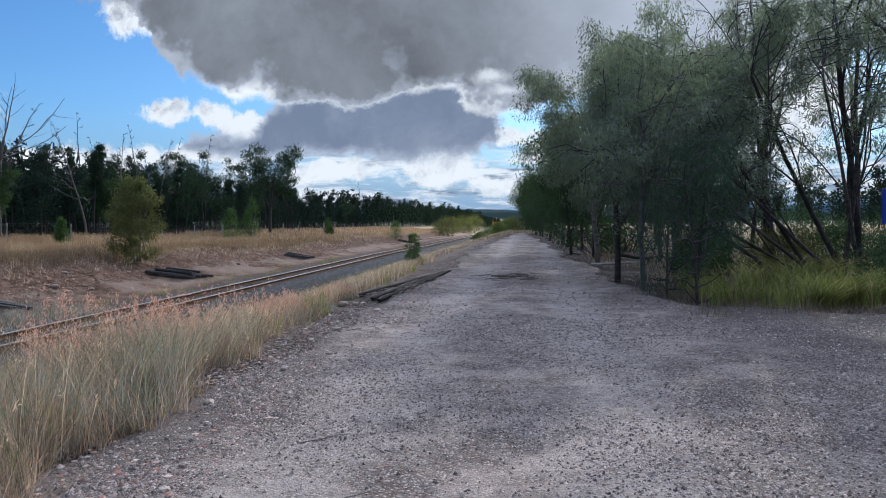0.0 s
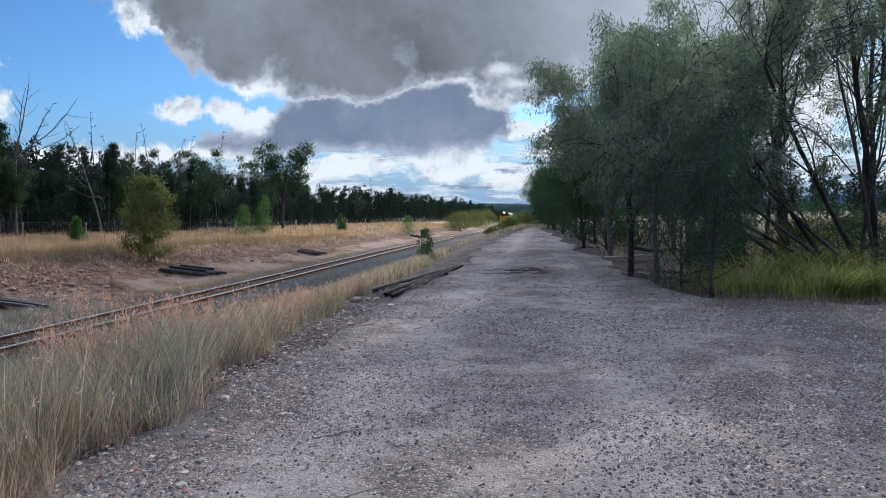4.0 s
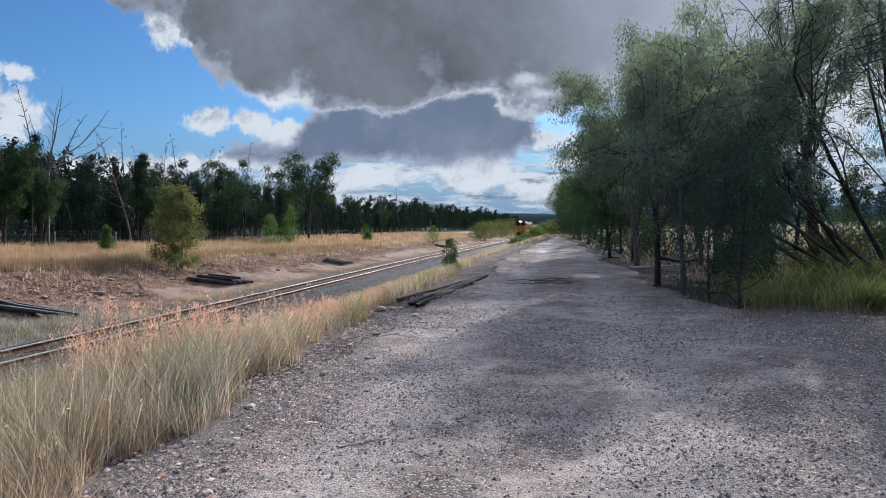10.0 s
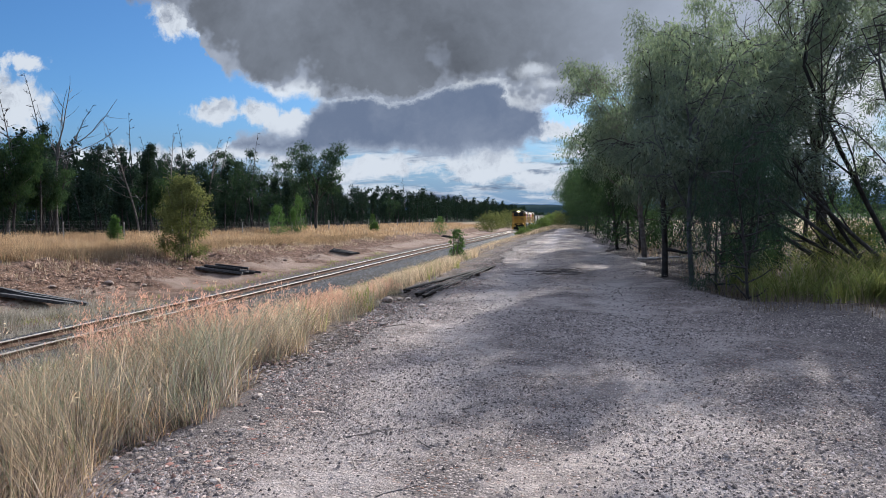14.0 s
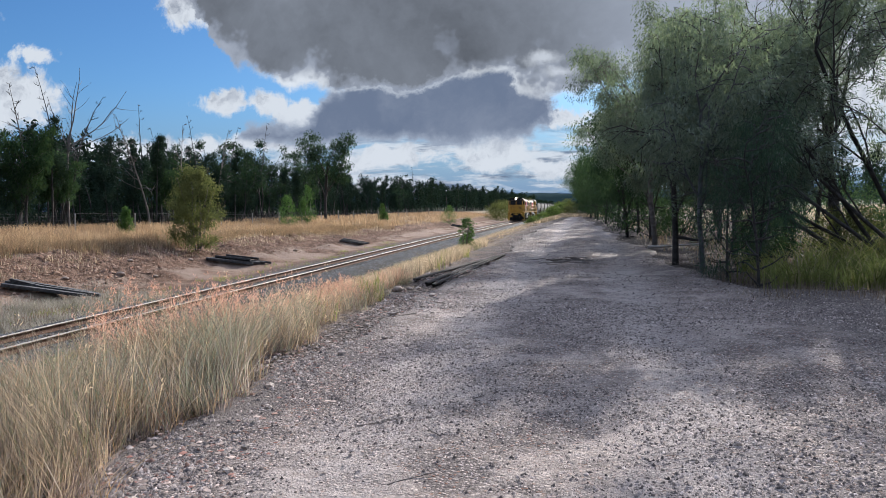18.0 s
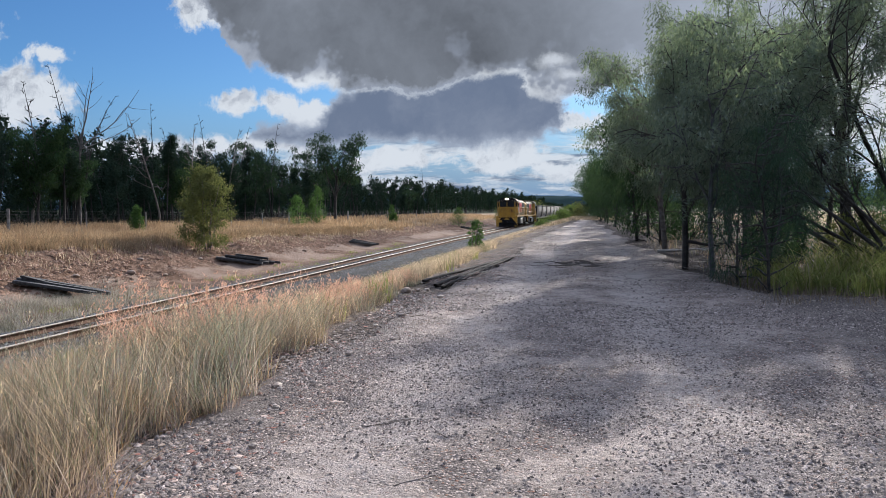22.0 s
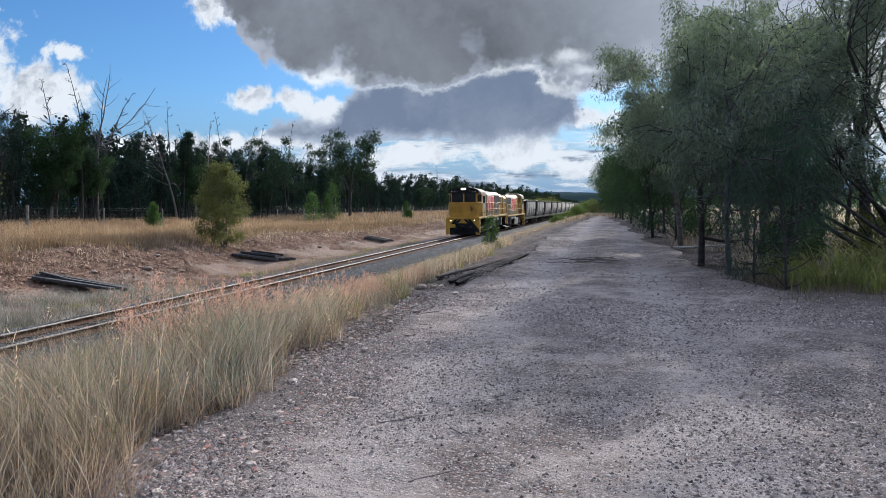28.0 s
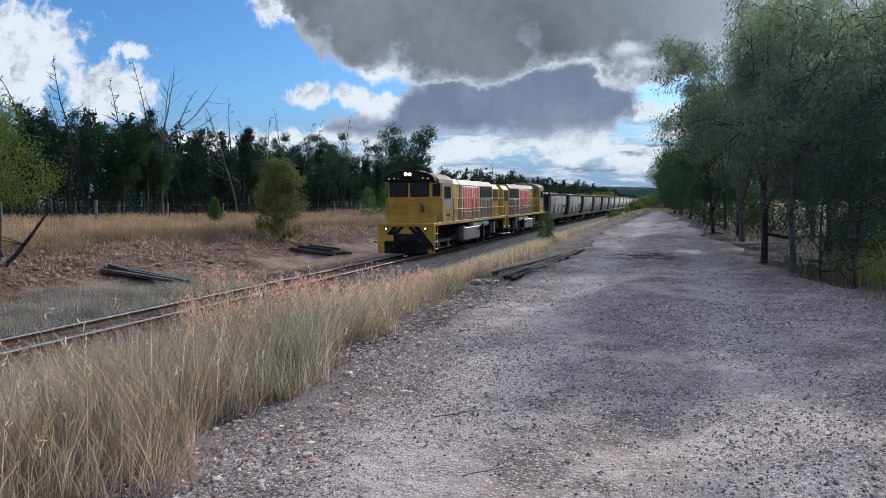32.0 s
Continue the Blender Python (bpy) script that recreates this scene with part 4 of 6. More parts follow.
def build_left_trees():
    """Single trees and bushes along the cutting that stand out by themselves."""
    l, c = eucalypt(10.6, 3.0, 0.42, 7, 170, 55, r=0.2, low=0.45, leaf_l=0.30, leaf_w=0.11, size=0.85)
    tree("gum_tree", "tall open-crowned gum tree above the pines", "tree", stand(-31.5, 89.0, 40), l, c, bark_black, leaf_wood, 8, limbs=8)
    for x, y, h, sp in ((-35.6, 43.4, 6.6, 1.5), (-36.4, 47.2, 6.2, 1.5), (-35.6, 27.6, 6.0, 1.6), (-36.2, 62.0, 5.8, 1.6)):
        l, c = eucalypt(h, sp, 0.28, 6, 170, 60, r=0.1, low=0.26, leaf_l=0.22, leaf_w=0.06, size=0.5)
        tree("gum_tree", "leafy mid-green gum at the edge of the wood", "tree", stand(x, y, rng.uniform(0, 360)), l, c, bark_black, leaf_mat("edge_gum_leaves", (0.022, 0.044, 0.022), (0.052, 0.080, 0.038), 0.3), 7, "green gums at the wood's edge", limbs=6)
    # bleached dead tree with long curving arms
    ln = [limb((0, 0, -0.2), (0.03, 0.0, 1), 6.6, 0.11, 0.06, 8, 0.03)]
    top = ln[0][0][-1]
    for d, length, r in (((0.45, 0.2, 1.0), 5.2, 0.055), ((0.9, 0.5, 1.0), 5.8, 0.05), ((1.0, 0.6, 0.5), 4.6, 0.042), ((-0.25, -0.2, 1.0), 4.0, 0.042), ((0.15, 0.1, 1.2), 5.0, 0.045), ((-0.6, 0.3, 0.8), 2.6, 0.035)):
        arm = limb(top + np.array([0, 0, rng.uniform(-1.4, 0)]), d, length, r, 0.012, 9, 0.10, 0.06)
        ln.append(arm)
    for arm in ln[1:7]:
        for j in range(5):
            ln.append(limb(arm[0][2 + j], arm[0][2 + j] - arm[0][1 + j] + rng.normal(0, 0.35, 3), rng.uniform(0.8, 1.7), 0.018, 0.005, 5, 0.15, 0.02))
    tree("dead_tree", "bleached dead tree with long curving bare limbs", "tree", stand(-36.0, 48.0, 0), ln, None, mat("weathered_deadwood", (0.06, 0.053, 0.048), (0.13, 0.118, 0.108), 6.0, 0.9, 0.4), None, 7, limbs=6)
    for x, y, h in ((-36.5, 36.0, 11.0), (-37.2, 40.2, 10.4), (-36.2, 43.5, 9.6), (-36.0, 33.0, 9.6), (-35.6, 57.5, 9.6), (-35.8, 63.0, 9.2), (-36.4, 71.0, 9.8), (-36.0, 30.0, 10.0)):
        tree("dead_tree", "tall leafless tree with a fine net of grey twigs", "tree", stand(x, y, rng.uniform(0, 360)), bare(h, 16, 2.6, 0.10, low=0.3), None, bark_grey if h < 10.2 else bark_black, None, 6, "bare trees at the edge of the wood")
    l, c = shrub(4.3, 1.3, 15000, 0.13, 0.05, 7, 0.06, 0.1)
    tree("bush", "tall rounded olive green bush on the cutting edge", "bush", stand(-20.2, 37.0), l, c, bark_grey, leaf_olive, 6, limbs=6)
    for x, y, h, r in ((-27.2, 41.4, 1.6, 0.42), (-28.0, 68.5, 2.9, 0.9), (-28.2, 73.0, 2.5, 0.8), (-28.4, 75.0, 4.1, 0.85), (-28.7, 105.0, 2.2, 0.7), (-19.2, 106.0, 2.6, 1.1), (-26.0, 96.0, 1.2, 0.7)):
        l, c = shrub(h, r, 2600, 0.15, 0.04, 3, 0.05, 0.85)
        tree("pine_sapling", "small bright green pine sapling in dry grass", "tree", stand(x, y, rng.uniform(0, 360)), l, c, bark_grey, leaf_mat("sapling_needles", (0.048, 0.092, 0.034), (0.092, 0.145, 0.050), 0.38), 6, "saplings on the bank", limbs=2)
    for x, y, h, r in ((-17.6, 150.0, 3.2, 2.6), (-18.6, 172.0, 3.4, 3.0), (-17.4, 195.0, 3.6, 3.0), (-19.5, 215.0, 4.2, 3.4), (-18.5, 240.0, 4.5, 3.4)):
        l, c = shrub(h, r, 2400, 0.34, 0.11, 4, 0.02, 0.3)
        tree("bush", "rounded green bush beside the far track", "bush", stand(x, y), l, c, bark_grey, leaf_olive, 5, "bushes along the track")
    # wattle with a leaning dark stem and a bright round crown
    ln = [limb((0, 0, -0.2), (0.75, 0.15, 0.65), 2.6, 0.09, 0.03, 7, 0.05, 0.02), limb((0.0, 0.0, -0.1), (0.02, 0.1, 1), 3.4, 0.07, 0.02, 7, 0.06), limb((0.15, 0.05, 0.3), (-0.5, 0.2, 1), 2.8, 0.05, 0.015, 7, 0.08)]
    for k in range(10):
        ln.append(limb(ln[k % 3][0][3 + k % 3], rng.normal(0, 1, 3) * (1, 1, 0.3) + (0, 0, 0.6), 1.3, 0.02, 0.005, 5, 0.2))
    l, c = shrub(5.0, 2.0, 13000, 0.14, 0.03, 2, 0.40, 0.2)
    c[0][:, 0] -= 0.35
    tree("wattle_tree", "bright yellow-green wattle with a leaning dark stem", "tree", stand(-20.3, 18.9), ln, c, bark_black, leaf_bright, 7, limbs=2)
    # green growth between road and track
    for x, y, h, r, n in ((-4.2, 26.6, 1.25, 0.32, 1700), (-4.35, 27.3, 0.7, 0.3, 800), (-4.5, 63.0, 0.6, 0.6, 400), (-5.0, 72.0, 0.8, 0.8, 500), (-5.2, 88.0, 1.1, 1.0, 700), (-4.6, 99.0, 1.3, 1.1, 800), (-5.0, 110.0, 1.7, 1.3, 900), (-4.2, 121.0, 1.9, 1.4, 900), (-5.0, 134.0, 2.1, 1.6, 900), (-3.9, 148.0, 2.4, 1.8, 900)):
        s = 0.10 + 0.0016 * y if y > 35 else 0.075
        l, c = shrub(h, r, n, s, s * 0.33, 4, 0.02, 0.3)
        tree("wattle_shrub", "bright green young wattle shrub on the verge", "bush", stand(x, y, rng.uniform(0, 360)), l, c, bark_grey, leaf_mat("wattle_leaves", (0.060, 0.090, 0.030), (0.110, 0.140, 0.055), 0.4) if y > 35 else leaf_mat("sapling_needles", (0.048, 0.092, 0.034), (0.092, 0.145, 0.050), 0.38), 5, "shrubs on the verge", limbs=2)


build_left_trees()


def build_road_end():
    """Scrub that closes the road where it falls away."""
    for x, y, h, r, lf in ((-2.6, 112.0, 1.5, 1.2, leaf_olive), (2.2, 108.0, 1.3, 1.1, leaf_olive), (-1.0, 128.0, 1.7, 1.6, leaf_olive), (1.2, 124.0, 1.5, 1.4, leaf_dark), (-3.4, 126.0, 2.4, 1.6, leaf_olive), (0.2, 140.0, 2.4, 2.0, leaf_dark), (2.6, 136.0, 2.6, 2.0, leaf_dark)):
        l, c = shrub(h, r, 800, 0.26, 0.09, 4, 0.02, 0.3)
        tree("scrub_bush", "low scrub bush where the road falls away", "bush", stand(x, y, rng.uniform(0, 360)), l, c, bark_grey, lf, 5, "scrub at the road end", limbs=2)


build_road_end()


def build_right_row():
    """The belt of trees along the road."""
    kinds = []
    for h, sp, cl in ((8.2, 2.5, 215), (7.2, 2.3, 210), (8.6, 2.3, 210)):
        kinds.append((eucalypt(h, sp, 0.34, 6, cl, 135, r=0.10, low=0.24, leaf_l=0.115, leaf_w=0.027, size=0.46), bark_grey, leaf_gum, "grey-green drooping gum tree with a dark trunk", 6))
    for h, sp in ((5.6, 2.0), (6.6, 2.2)):
        kinds.append((eucalypt(h, sp, 0.25, 6, 190, 60, r=0.08, low=0.12, leaf_l=0.19, leaf_w=0.042, size=0.5, side=9), bark_black, leaf_dark, "dense dark green roadside tree with low branches", 7))
    for h, sp in ((10.2, 2.8), (9.4, 2.4)):
        kinds.append((eucalypt(h, sp, 0.48, 5, 85, 90, r=0.10, low=0.42, leaf_l=0.115, leaf_w=0.026, size=0.36), bark_black, leaf_gum, "tall slender gum tree with a sparse open crown", 6))
    near = ((4.0, 22.4, 1), (2.3, 27.6, 0), (2.6, 31.0, 1), (4.6, 25.2, 0), (5.2, 22.9, 1), (6.3, 26.8, 6), (4.7, 29.0, 0), (7.3, 24.2, 6), (8.3, 28.4, 5), (8.6, 21.4, 6), (9.4, 19.2, 5), (10.9, 18.4, 6), (11.2, 22.4, 5), (10.3, 25.6, 5), (12.8, 20.6, 6), (13.4, 25.0, 5), (16.5, 28.0, 5), (9.0, 33.0, 6), (12.0, 31.0, 5))
    far = [(1.75, 35.0, 3), (2.5, 32.0, 4)] + [(float(np.interp(y, ROAD_Y, ROAD_R)) + 0.9 + rng.uniform(-0.2, 0.6), y + rng.uniform(-1, 1), 3 + int(rng.integers(0, 2))) for y in np.concatenate([np.arange(39.5, 90, 6.2), np.arange(90, 190, 6.2)])]
    back = [(4.6 + rng.uniform(-1, 3), y + rng.uniform(-1.5, 1.5), int(rng.integers(0, 6))) for y in np.concatenate([np.arange(34, 90, 10.0), np.arange(90, 190, 10.0)])]
    first = {}
    for x, y, k in (*near, *far, *back):
        m = stand(x, y, rng.uniform(0, 360))
        if k in first:
            copy_thing(first[k], m)
        else:
            (l, c), bk, lf, lb, nl = kinds[k]
            first[k] = tree("roadside_tree", lb, "tree", m, l, c, bk, lf, 7, "belt of trees along the road", limbs=nl)
    # dark thin tree at the road edge with a broken stub
    l, c = eucalypt(6.0, 1.15, 0.38, 6, 170, 120, r=0.085, low=0.30, leaf_l=0.115, leaf_w=0.027)
    l.insert(1, limb((0.05, 0, 0.75), (1, -0.1, 0.02), 0.75, 0.05, 0.02, 5, 0.1))
    tree("roadside_tree", "slender dark tree with a broken side stub at the road edge", "tree", stand(2.13, 19.7), l, c, bark_black, leaf_gum, 8, limbs=7)
    for x, y, h, cl in ((3.05, 14.6, 3.3, 60), (3.45, 16.6, 3.7, 70), (2.75, 16.0, 2.4, 40)):
        l, c = eucalypt(h, 0.95, 0.45, 4, cl, 62, r=0.03, low=0.10, leaf_l=0.20, leaf_w=0.011, size=0.36, side=10)
        tree("weeping_sapling", "thin weeping blue-green sapling beside the road", "tree", stand(x, y), l, c, bark_black, leaf_blue, 6, limbs=4)
    l, c = eucalypt(5.6, 1.5, 0.42, 5, 120, 120, r=0.06, low=0.42, leaf_l=0.115, leaf_w=0.027)
    tree("roadside_tree", "pale-barked gum with a straight smooth trunk", "tree", stand(2.42, 17.0, 40), l, c, mat("pale_gum_bark", (0.04, 0.04, 0.042), (0.085, 0.084, 0.086), 4.0, 0.85, 0.3), leaf_gum, 9, limbs=6)
    # leaning stems of an old wattle
    for x, y, d, ln, r in ((6.1, 19.0, (-0.95, -0.05, 0.85), 6.4, 0.065), (6.7, 18.6, (-0.75, 0.1, 1.0), 6.2, 0.055), (7.6, 19.4, (-0.5, 0.0, 1.0), 7.0, 0.07), (7.0, 19.6, (-0.9, 0.1, 0.55), 5.0, 0.06), (8.4, 18.8, (0.35, 0.0, 1.0), 6.6, 0.08), (7.4, 18.2, (-0.25, -0.1, 1.0), 6.0, 0.05), (7.9, 20.6, (0.12, 0.1, 1.0), 7.4, 0.06), (6.6, 17.6, (-1.0, 0.1, 0.72), 5.4, 0.05), (7.3, 18.3, (-1.0, 0.15, 0.9), 6.4, 0.055)):
        l, c = eucalypt(ln, 1.8, 0.55, 4, 66, 90, r=r, low=0.42, leaf_l=0.115, leaf_w=0.026, size=0.32)
        root = tree("leaning_wattle", "old wattle with a dark leaning stem", "tree", stand(x, y), l, c, bark_black, leaf_gum, 7, "leaning wattles", limbs=5)
        q = Vector((0, 0, 1)).rotation_difference(Vector(d).normalized())
        root.matrix_basis = Matrix.Translation(root.matrix_basis.translation) @ q.to_matrix().to_4x4()
    # undergrowth
    for x, y, h, r, lf in ((7.2, 15.8, 1.2, 0.9, leaf_dark), (8.2, 16.4, 1.5, 1.1, leaf_dark), (6.6, 21.5, 1.2, 1.0, leaf_olive), (8.2, 17.6, 1.2, 0.9, leaf_olive), (9.6, 19.0, 1.4, 1.1, leaf_olive), (10.8, 17.8, 1.5, 1.2, leaf_olive), (4.6, 21.6, 1.1, 0.9, leaf_dark), (12.4, 22.0, 1.8, 1.4, leaf_dark), (8.8, 24.0, 1.2, 1.2, leaf_dark), (6.0, 26.5, 1.2, 1.2, leaf_dark), (10.6, 27.0, 1.3, 1.4, leaf_dark), (13.8, 30.0, 1.6, 1.6, leaf_dark), (15.0, 20.0, 1.8, 1.4, leaf_dark), (3.9, 35.5, 1.6, 1.2, leaf_dark), (4.6, 37.5, 1.8, 1.5, leaf_dark), (3.3, 41.0, 1.6, 1.3, leaf_dark), (15.5, 33.0, 2.0, 2.0, leaf_dark), (19.0, 38.0, 2.2, 2.4, leaf_dark), (12.5, 37.0, 1.8, 1.8, leaf_dark), (17.5, 27.0, 1.6, 1.6, leaf_olive), (23.0, 44.0, 2.4, 2.8, leaf_dark), (9.5, 40.0, 1.8, 2.0, leaf_dark), (14.0, 45.0, 2.2, 2.4, leaf_dark)):
        l, c = shrub(h, r, 2600, 0.15, 0.036, 5, 0.03, 0.2)
        tree("undergrowth_bush", "tangled green bush under the road trees", "bush", stand(x, y, rng.uniform(0, 360)), l, c, bark_black, lf, 5, "undergrowth")


build_right_row()

# ---- grass ----
def fill(n, x0, x1, y0, y1, keep=None, clumps=0, spread=0.12):
    """Points on the ground within a stretch, gathered in clumps."""
    if clumps:
        c = np.stack([rng.uniform(x0, x1, clumps), y0 + (y1 - y0) * rng.random(clumps) ** 1.25], -1)
        p = c[rng.integers(0, clumps, n)] + rng.normal(0, spread, (n, 2))
    else:
        p = np.stack([rng.uniform(x0, x1, n), y0 + (y1 - y0) * rng.random(n) ** 1.25], -1)
    if keep:
        p = p[keep(p[:, 0], p[:, 1])]
    return np.column_stack([p, land(p[:, 0], p[:, 1]) - 0.02])


def grass_mat(name, c1, c2, glow=0.35, hue=None, drift=None, patch=2.2):
    return leaf_mat(name, c1, c2, glow, hue, tint=(1.05, 0.98, 0.82), drift=drift, patch=patch)


straw = grass_mat("dry_straw", (0.13, 0.100, 0.076), (0.76, 0.625, 0.475), 0.45, (0.20, 0.215, 0.13), (0.62, 0.63, 0.66), 1.3)
straw_grey = grass_mat("grey_straw", (0.15, 0.130, 0.118), (0.60, 0.545, 0.50), 0.45, (0.27, 0.285, 0.20), (1.08, 0.84, 0.58), 1.3)
pink = grass_mat("pink_seed_heads", (0.56, 0.31, 0.23), (0.78, 0.50, 0.40), 0.45)
soft_straw = grass_mat("golden_straw", (0.23, 0.165, 0.105), (0.52, 0.385, 0.25), 0.35, (0.26, 0.22, 0.15), (0.66, 0.62, 0.62), 0.55)
pale_seed = grass_mat("pale_seed_heads", (0.52, 0.42, 0.28), (0.70, 0.60, 0.44), 0.4)
green_blade = grass_mat("green_blades", (0.13, 0.165, 0.045), (0.26, 0.29, 0.09), 0.45, (0.36, 0.31, 0.15))


def lawn(name, label, pts, h, w, m, **kw):
    me, tips = blades(name, pts, h, w, m, **kw)
    tagged(new(name, me), label, "grass", kind="stuff")
    return tips


def near_edge(x, y):
    """The ragged foot of the verge grass along the road."""
    foot = np.interp(y, (2, 3.8, 5.2, 7.4, 9.8, 12, 15), (-2.72, -2.82, -3.0, -3.2, -3.45, -3.48, -3.52))
    return x < foot + 0.5 * lattice(y * 1.4, x * 0 + 3.3, 21) + 0.4 * lattice(y * 4.1, x * 0 + 1.7, 22)


def tussocks(n, clumps, x0, x1, y0, y1, keep, h, spread):
    """Blade feet, heights and a lean for each, gathered in uneven tussocks."""
    c = np.stack([rng.uniform(x0, x1, clumps), y0 + (y1 - y0) * rng.random(clumps) ** 1.3], -1)
    ch, cs, cl = rng.uniform(0.35, 1.2, clumps), spread * rng.uniform(0.4, 1.8, clumps), rng.normal(0, 0.36, (clumps, 2))
    k = rng.integers(0, clumps, n)
    p = c[k] + rng.normal(0, 1, (n, 2)) * cs[k][:, None]
    ok = keep(p[:, 0], p[:, 1])
    p, k = p[ok], k[ok]
    pts = np.column_stack([p, land(p[:, 0], p[:, 1]) - 0.02])
    return pts, h * ch[k] * rng.uniform(0.45, 1.2, len(k)), cl[k]


verge, hs, lean = tussocks(46000, 560, -8.4, -2.6, 1.4, 16.0, near_edge, 1.08, 0.15)
tips = lawn("dry_grass", "tall dry straw-coloured grass on the road verge", verge, hs * np.interp(verge[:, 1], (8, 10, 12, 16), (0.84, 0.68, 0.42, 0.36)), 0.0058, straw, lean=0.42, wind=lean * 0.7, droop=0.5, segs=3)
g, hs, lean = tussocks(34000, 380, -8.6, -2.6, 1.4, 15.0, near_edge, 0.92, 0.19)
lawn("dry_grass", "greyish withered grass mixed into the verge", g, hs * np.interp(g[:, 1], (8, 10, 12, 16), (0.84, 0.68, 0.42, 0.36)), 0.0056, straw_grey, lean=0.6, wind=lean, droop=0.5, segs=3)
g, hs, lean = tussocks(34000, 460, -7.0, -2.5, 1.4, 12.0, near_edge, 0.55, 0.16)
lawn("dry_grass", "mauve-brown matted thatch at the foot of the verge", g, hs, 0.0050, grass_mat("mauve_thatch", (0.13, 0.098, 0.09), (0.36, 0.285, 0.255), 0.4, (0.42, 0.28, 0.12)), lean=1.0, wind=lean, droop=0.9, segs=3)


def seed_heads(name, label, tips, m, count, length, size=0.012):
    """Feathery seed heads: small slips round the upper end of each stalk."""
    t = np.repeat(tips, count, 0)
    t = t + np.column_stack([rng.normal(0, 0.010, (len(t), 2)), -rng.random(len(t)) * length])
    v, f = leaves(t, np.tile((0.3, 0, 0.8), (len(t), 1)), 0.045, size, 0.6)
    tagged(new(name, mesh_np(name, v, f, m)), label, "grass", kind="stuff")


pick = rng.random(len(tips))
rosy = (tips[:, 0] < -3.7) & (tips[:, 1] > 7.6 + 1.2 * np.sin(1.7 * tips[:, 0])) & (pick < 0.75)
seed_heads("grass_seed_heads", "rosy pink feathery seed heads above the dry grass", tips[rosy], pink, 10, 0.15, 0.008)
seed_heads("grass_seed_heads", "pale straw seed heads above the dry grass", tips[(pick > 0.975) & (tips[:, 0] > -5.5)], pale_seed, 6, 0.12, 0.008)
g, hs, lean = tussocks(34000, 260, -8.6, -2.7, 1.6, 15.0, near_edge, 0.9, 0.2)
lawn("dry_grass", "grey-green stems with dull mauve bases in the verge", g, hs * np.interp(g[:, 1], (8, 10, 12, 16), (0.95, 0.8, 0.45, 0.38)), 0.0062, grass_mat("grey_green_stems", (0.10, 0.115, 0.088), (0.37, 0.39, 0.30), 0.42, (0.23, 0.175, 0.165)), lean=0.6, wind=lean, droop=0.7, segs=3)
clump = fill(1500, -10.3, -8.7, 12.6, 15.5, None, 14, 0.22)
lawn("green_weeds", "yellow-green weed clump below the ballast", clump, 0.62, 0.022, green_blade, lean=0.6, droop=0.8)
strip = fill(60000, -5.6, -3.25, 14.0, 58.0, lambda x, y: x < np.interp(y, (14, 24, 36, 58), (-3.6, -3.65, -4.4, -4.4)) + 0.15 * np.sin(0.7 * y), 700, 0.16)
lawn("dry_grass", "pale dry grass strip between road and railway", strip, 0.50, 0.0075, straw, lean=0.5, droop=0.8, segs=3)
strip2 = fill(9000, -6.2, -2.6, 56.0, 150.0, lambda x, y: x < np.interp(y, (56, 85, 120), (-3.8, -3.0, -2.6)), 400, 0.25)
lawn("dry_grass", "pale dry grass strip between road and railway", strip2, 0.5, 0.04, straw, lean=0.4, droop=0.6)
slope = fill(30000, -8.3, -5.2, 13.0, 46.0, None, 520, 0.16)
lawn("dry_grass", "thin dry grass on the ballast slope", slope, 0.40, 0.008, straw, lean=0.55, droop=0.8, segs=3)
tufts = fill(7000, -9.6, -7.8, 11.0, 50.0, None, 150, 0.22)
lawn("dry_grass", "sparse grey-green tufts on the ballast shoulder", tufts, 0.30, 0.008, grass_mat("shoulder_tufts", (0.14, 0.15, 0.09), (0.36, 0.34, 0.22), 0.4), lean=0.7, droop=0.8, segs=3)
shelf = fill(52000, -34.0, -21.6, 8.0, 75.0, lambda x, y: x < -21.3 + 0.9 * np.sin(0.45 * y) + 0.5 * np.sin(1.3 * y), 1500, 0.35)
lawn("dry_grass", "golden dry grass on the shelf above the cutting", shelf, 0.62, 0.016, soft_straw, lean=0.45, droop=0.7)
shelf2 = fill(15000, -36.0, -21.4, 74.0, 190.0, None, 700, 0.6)
lawn("dry_grass", "golden dry grass on the shelf above the cutting", shelf2, 0.62, 0.05, soft_straw, lean=0.3, droop=0.5)
brink = fill(26000, -23.6, -20.6, 8.0, 80.0, lambda x, y: x < -20.9 + 2.2 * lattice(y * 0.35, x * 0 + 5.1, 31) + 0.9 * lattice(y * 1.2, x * 0 + 2.2, 32), 900, 0.22)
lawn("dry_grass", "thick brown-gold grass hanging over the brink of the bank", brink, 0.72, 0.015, grass_mat("brink_grass", (0.16, 0.11, 0.07), (0.46, 0.335, 0.22), 0.35, (0.20, 0.19, 0.12), (0.70, 0.68, 0.68), 0.9), lean=0.6, droop=0.9)
edge = fill(6000, -22.4, -19.6, 8.0, 80.0, None, 380, 0.2)
lawn("dry_grass", "scattered dry tufts on the eroded bank", edge, 0.34, 0.016, straw, lean=0.5)
ditch = fill(18000, -17.6, -14.2, 6.0, 25.0, None, 420, 0.2)
lawn("dry_grass", "low grey-green grass in the drain beside the track", ditch, 0.42, 0.013, grass_mat("drain_grass", (0.21, 0.20, 0.185), (0.52, 0.49, 0.455), 0.4, (0.155, 0.165, 0.115), (0.80, 0.82, 0.78), 0.8), lean=0.7, droop=0.9)
weeds = fill(2600, -16.0, -13.9, 8.0, 60.0, None, 130, 0.16)
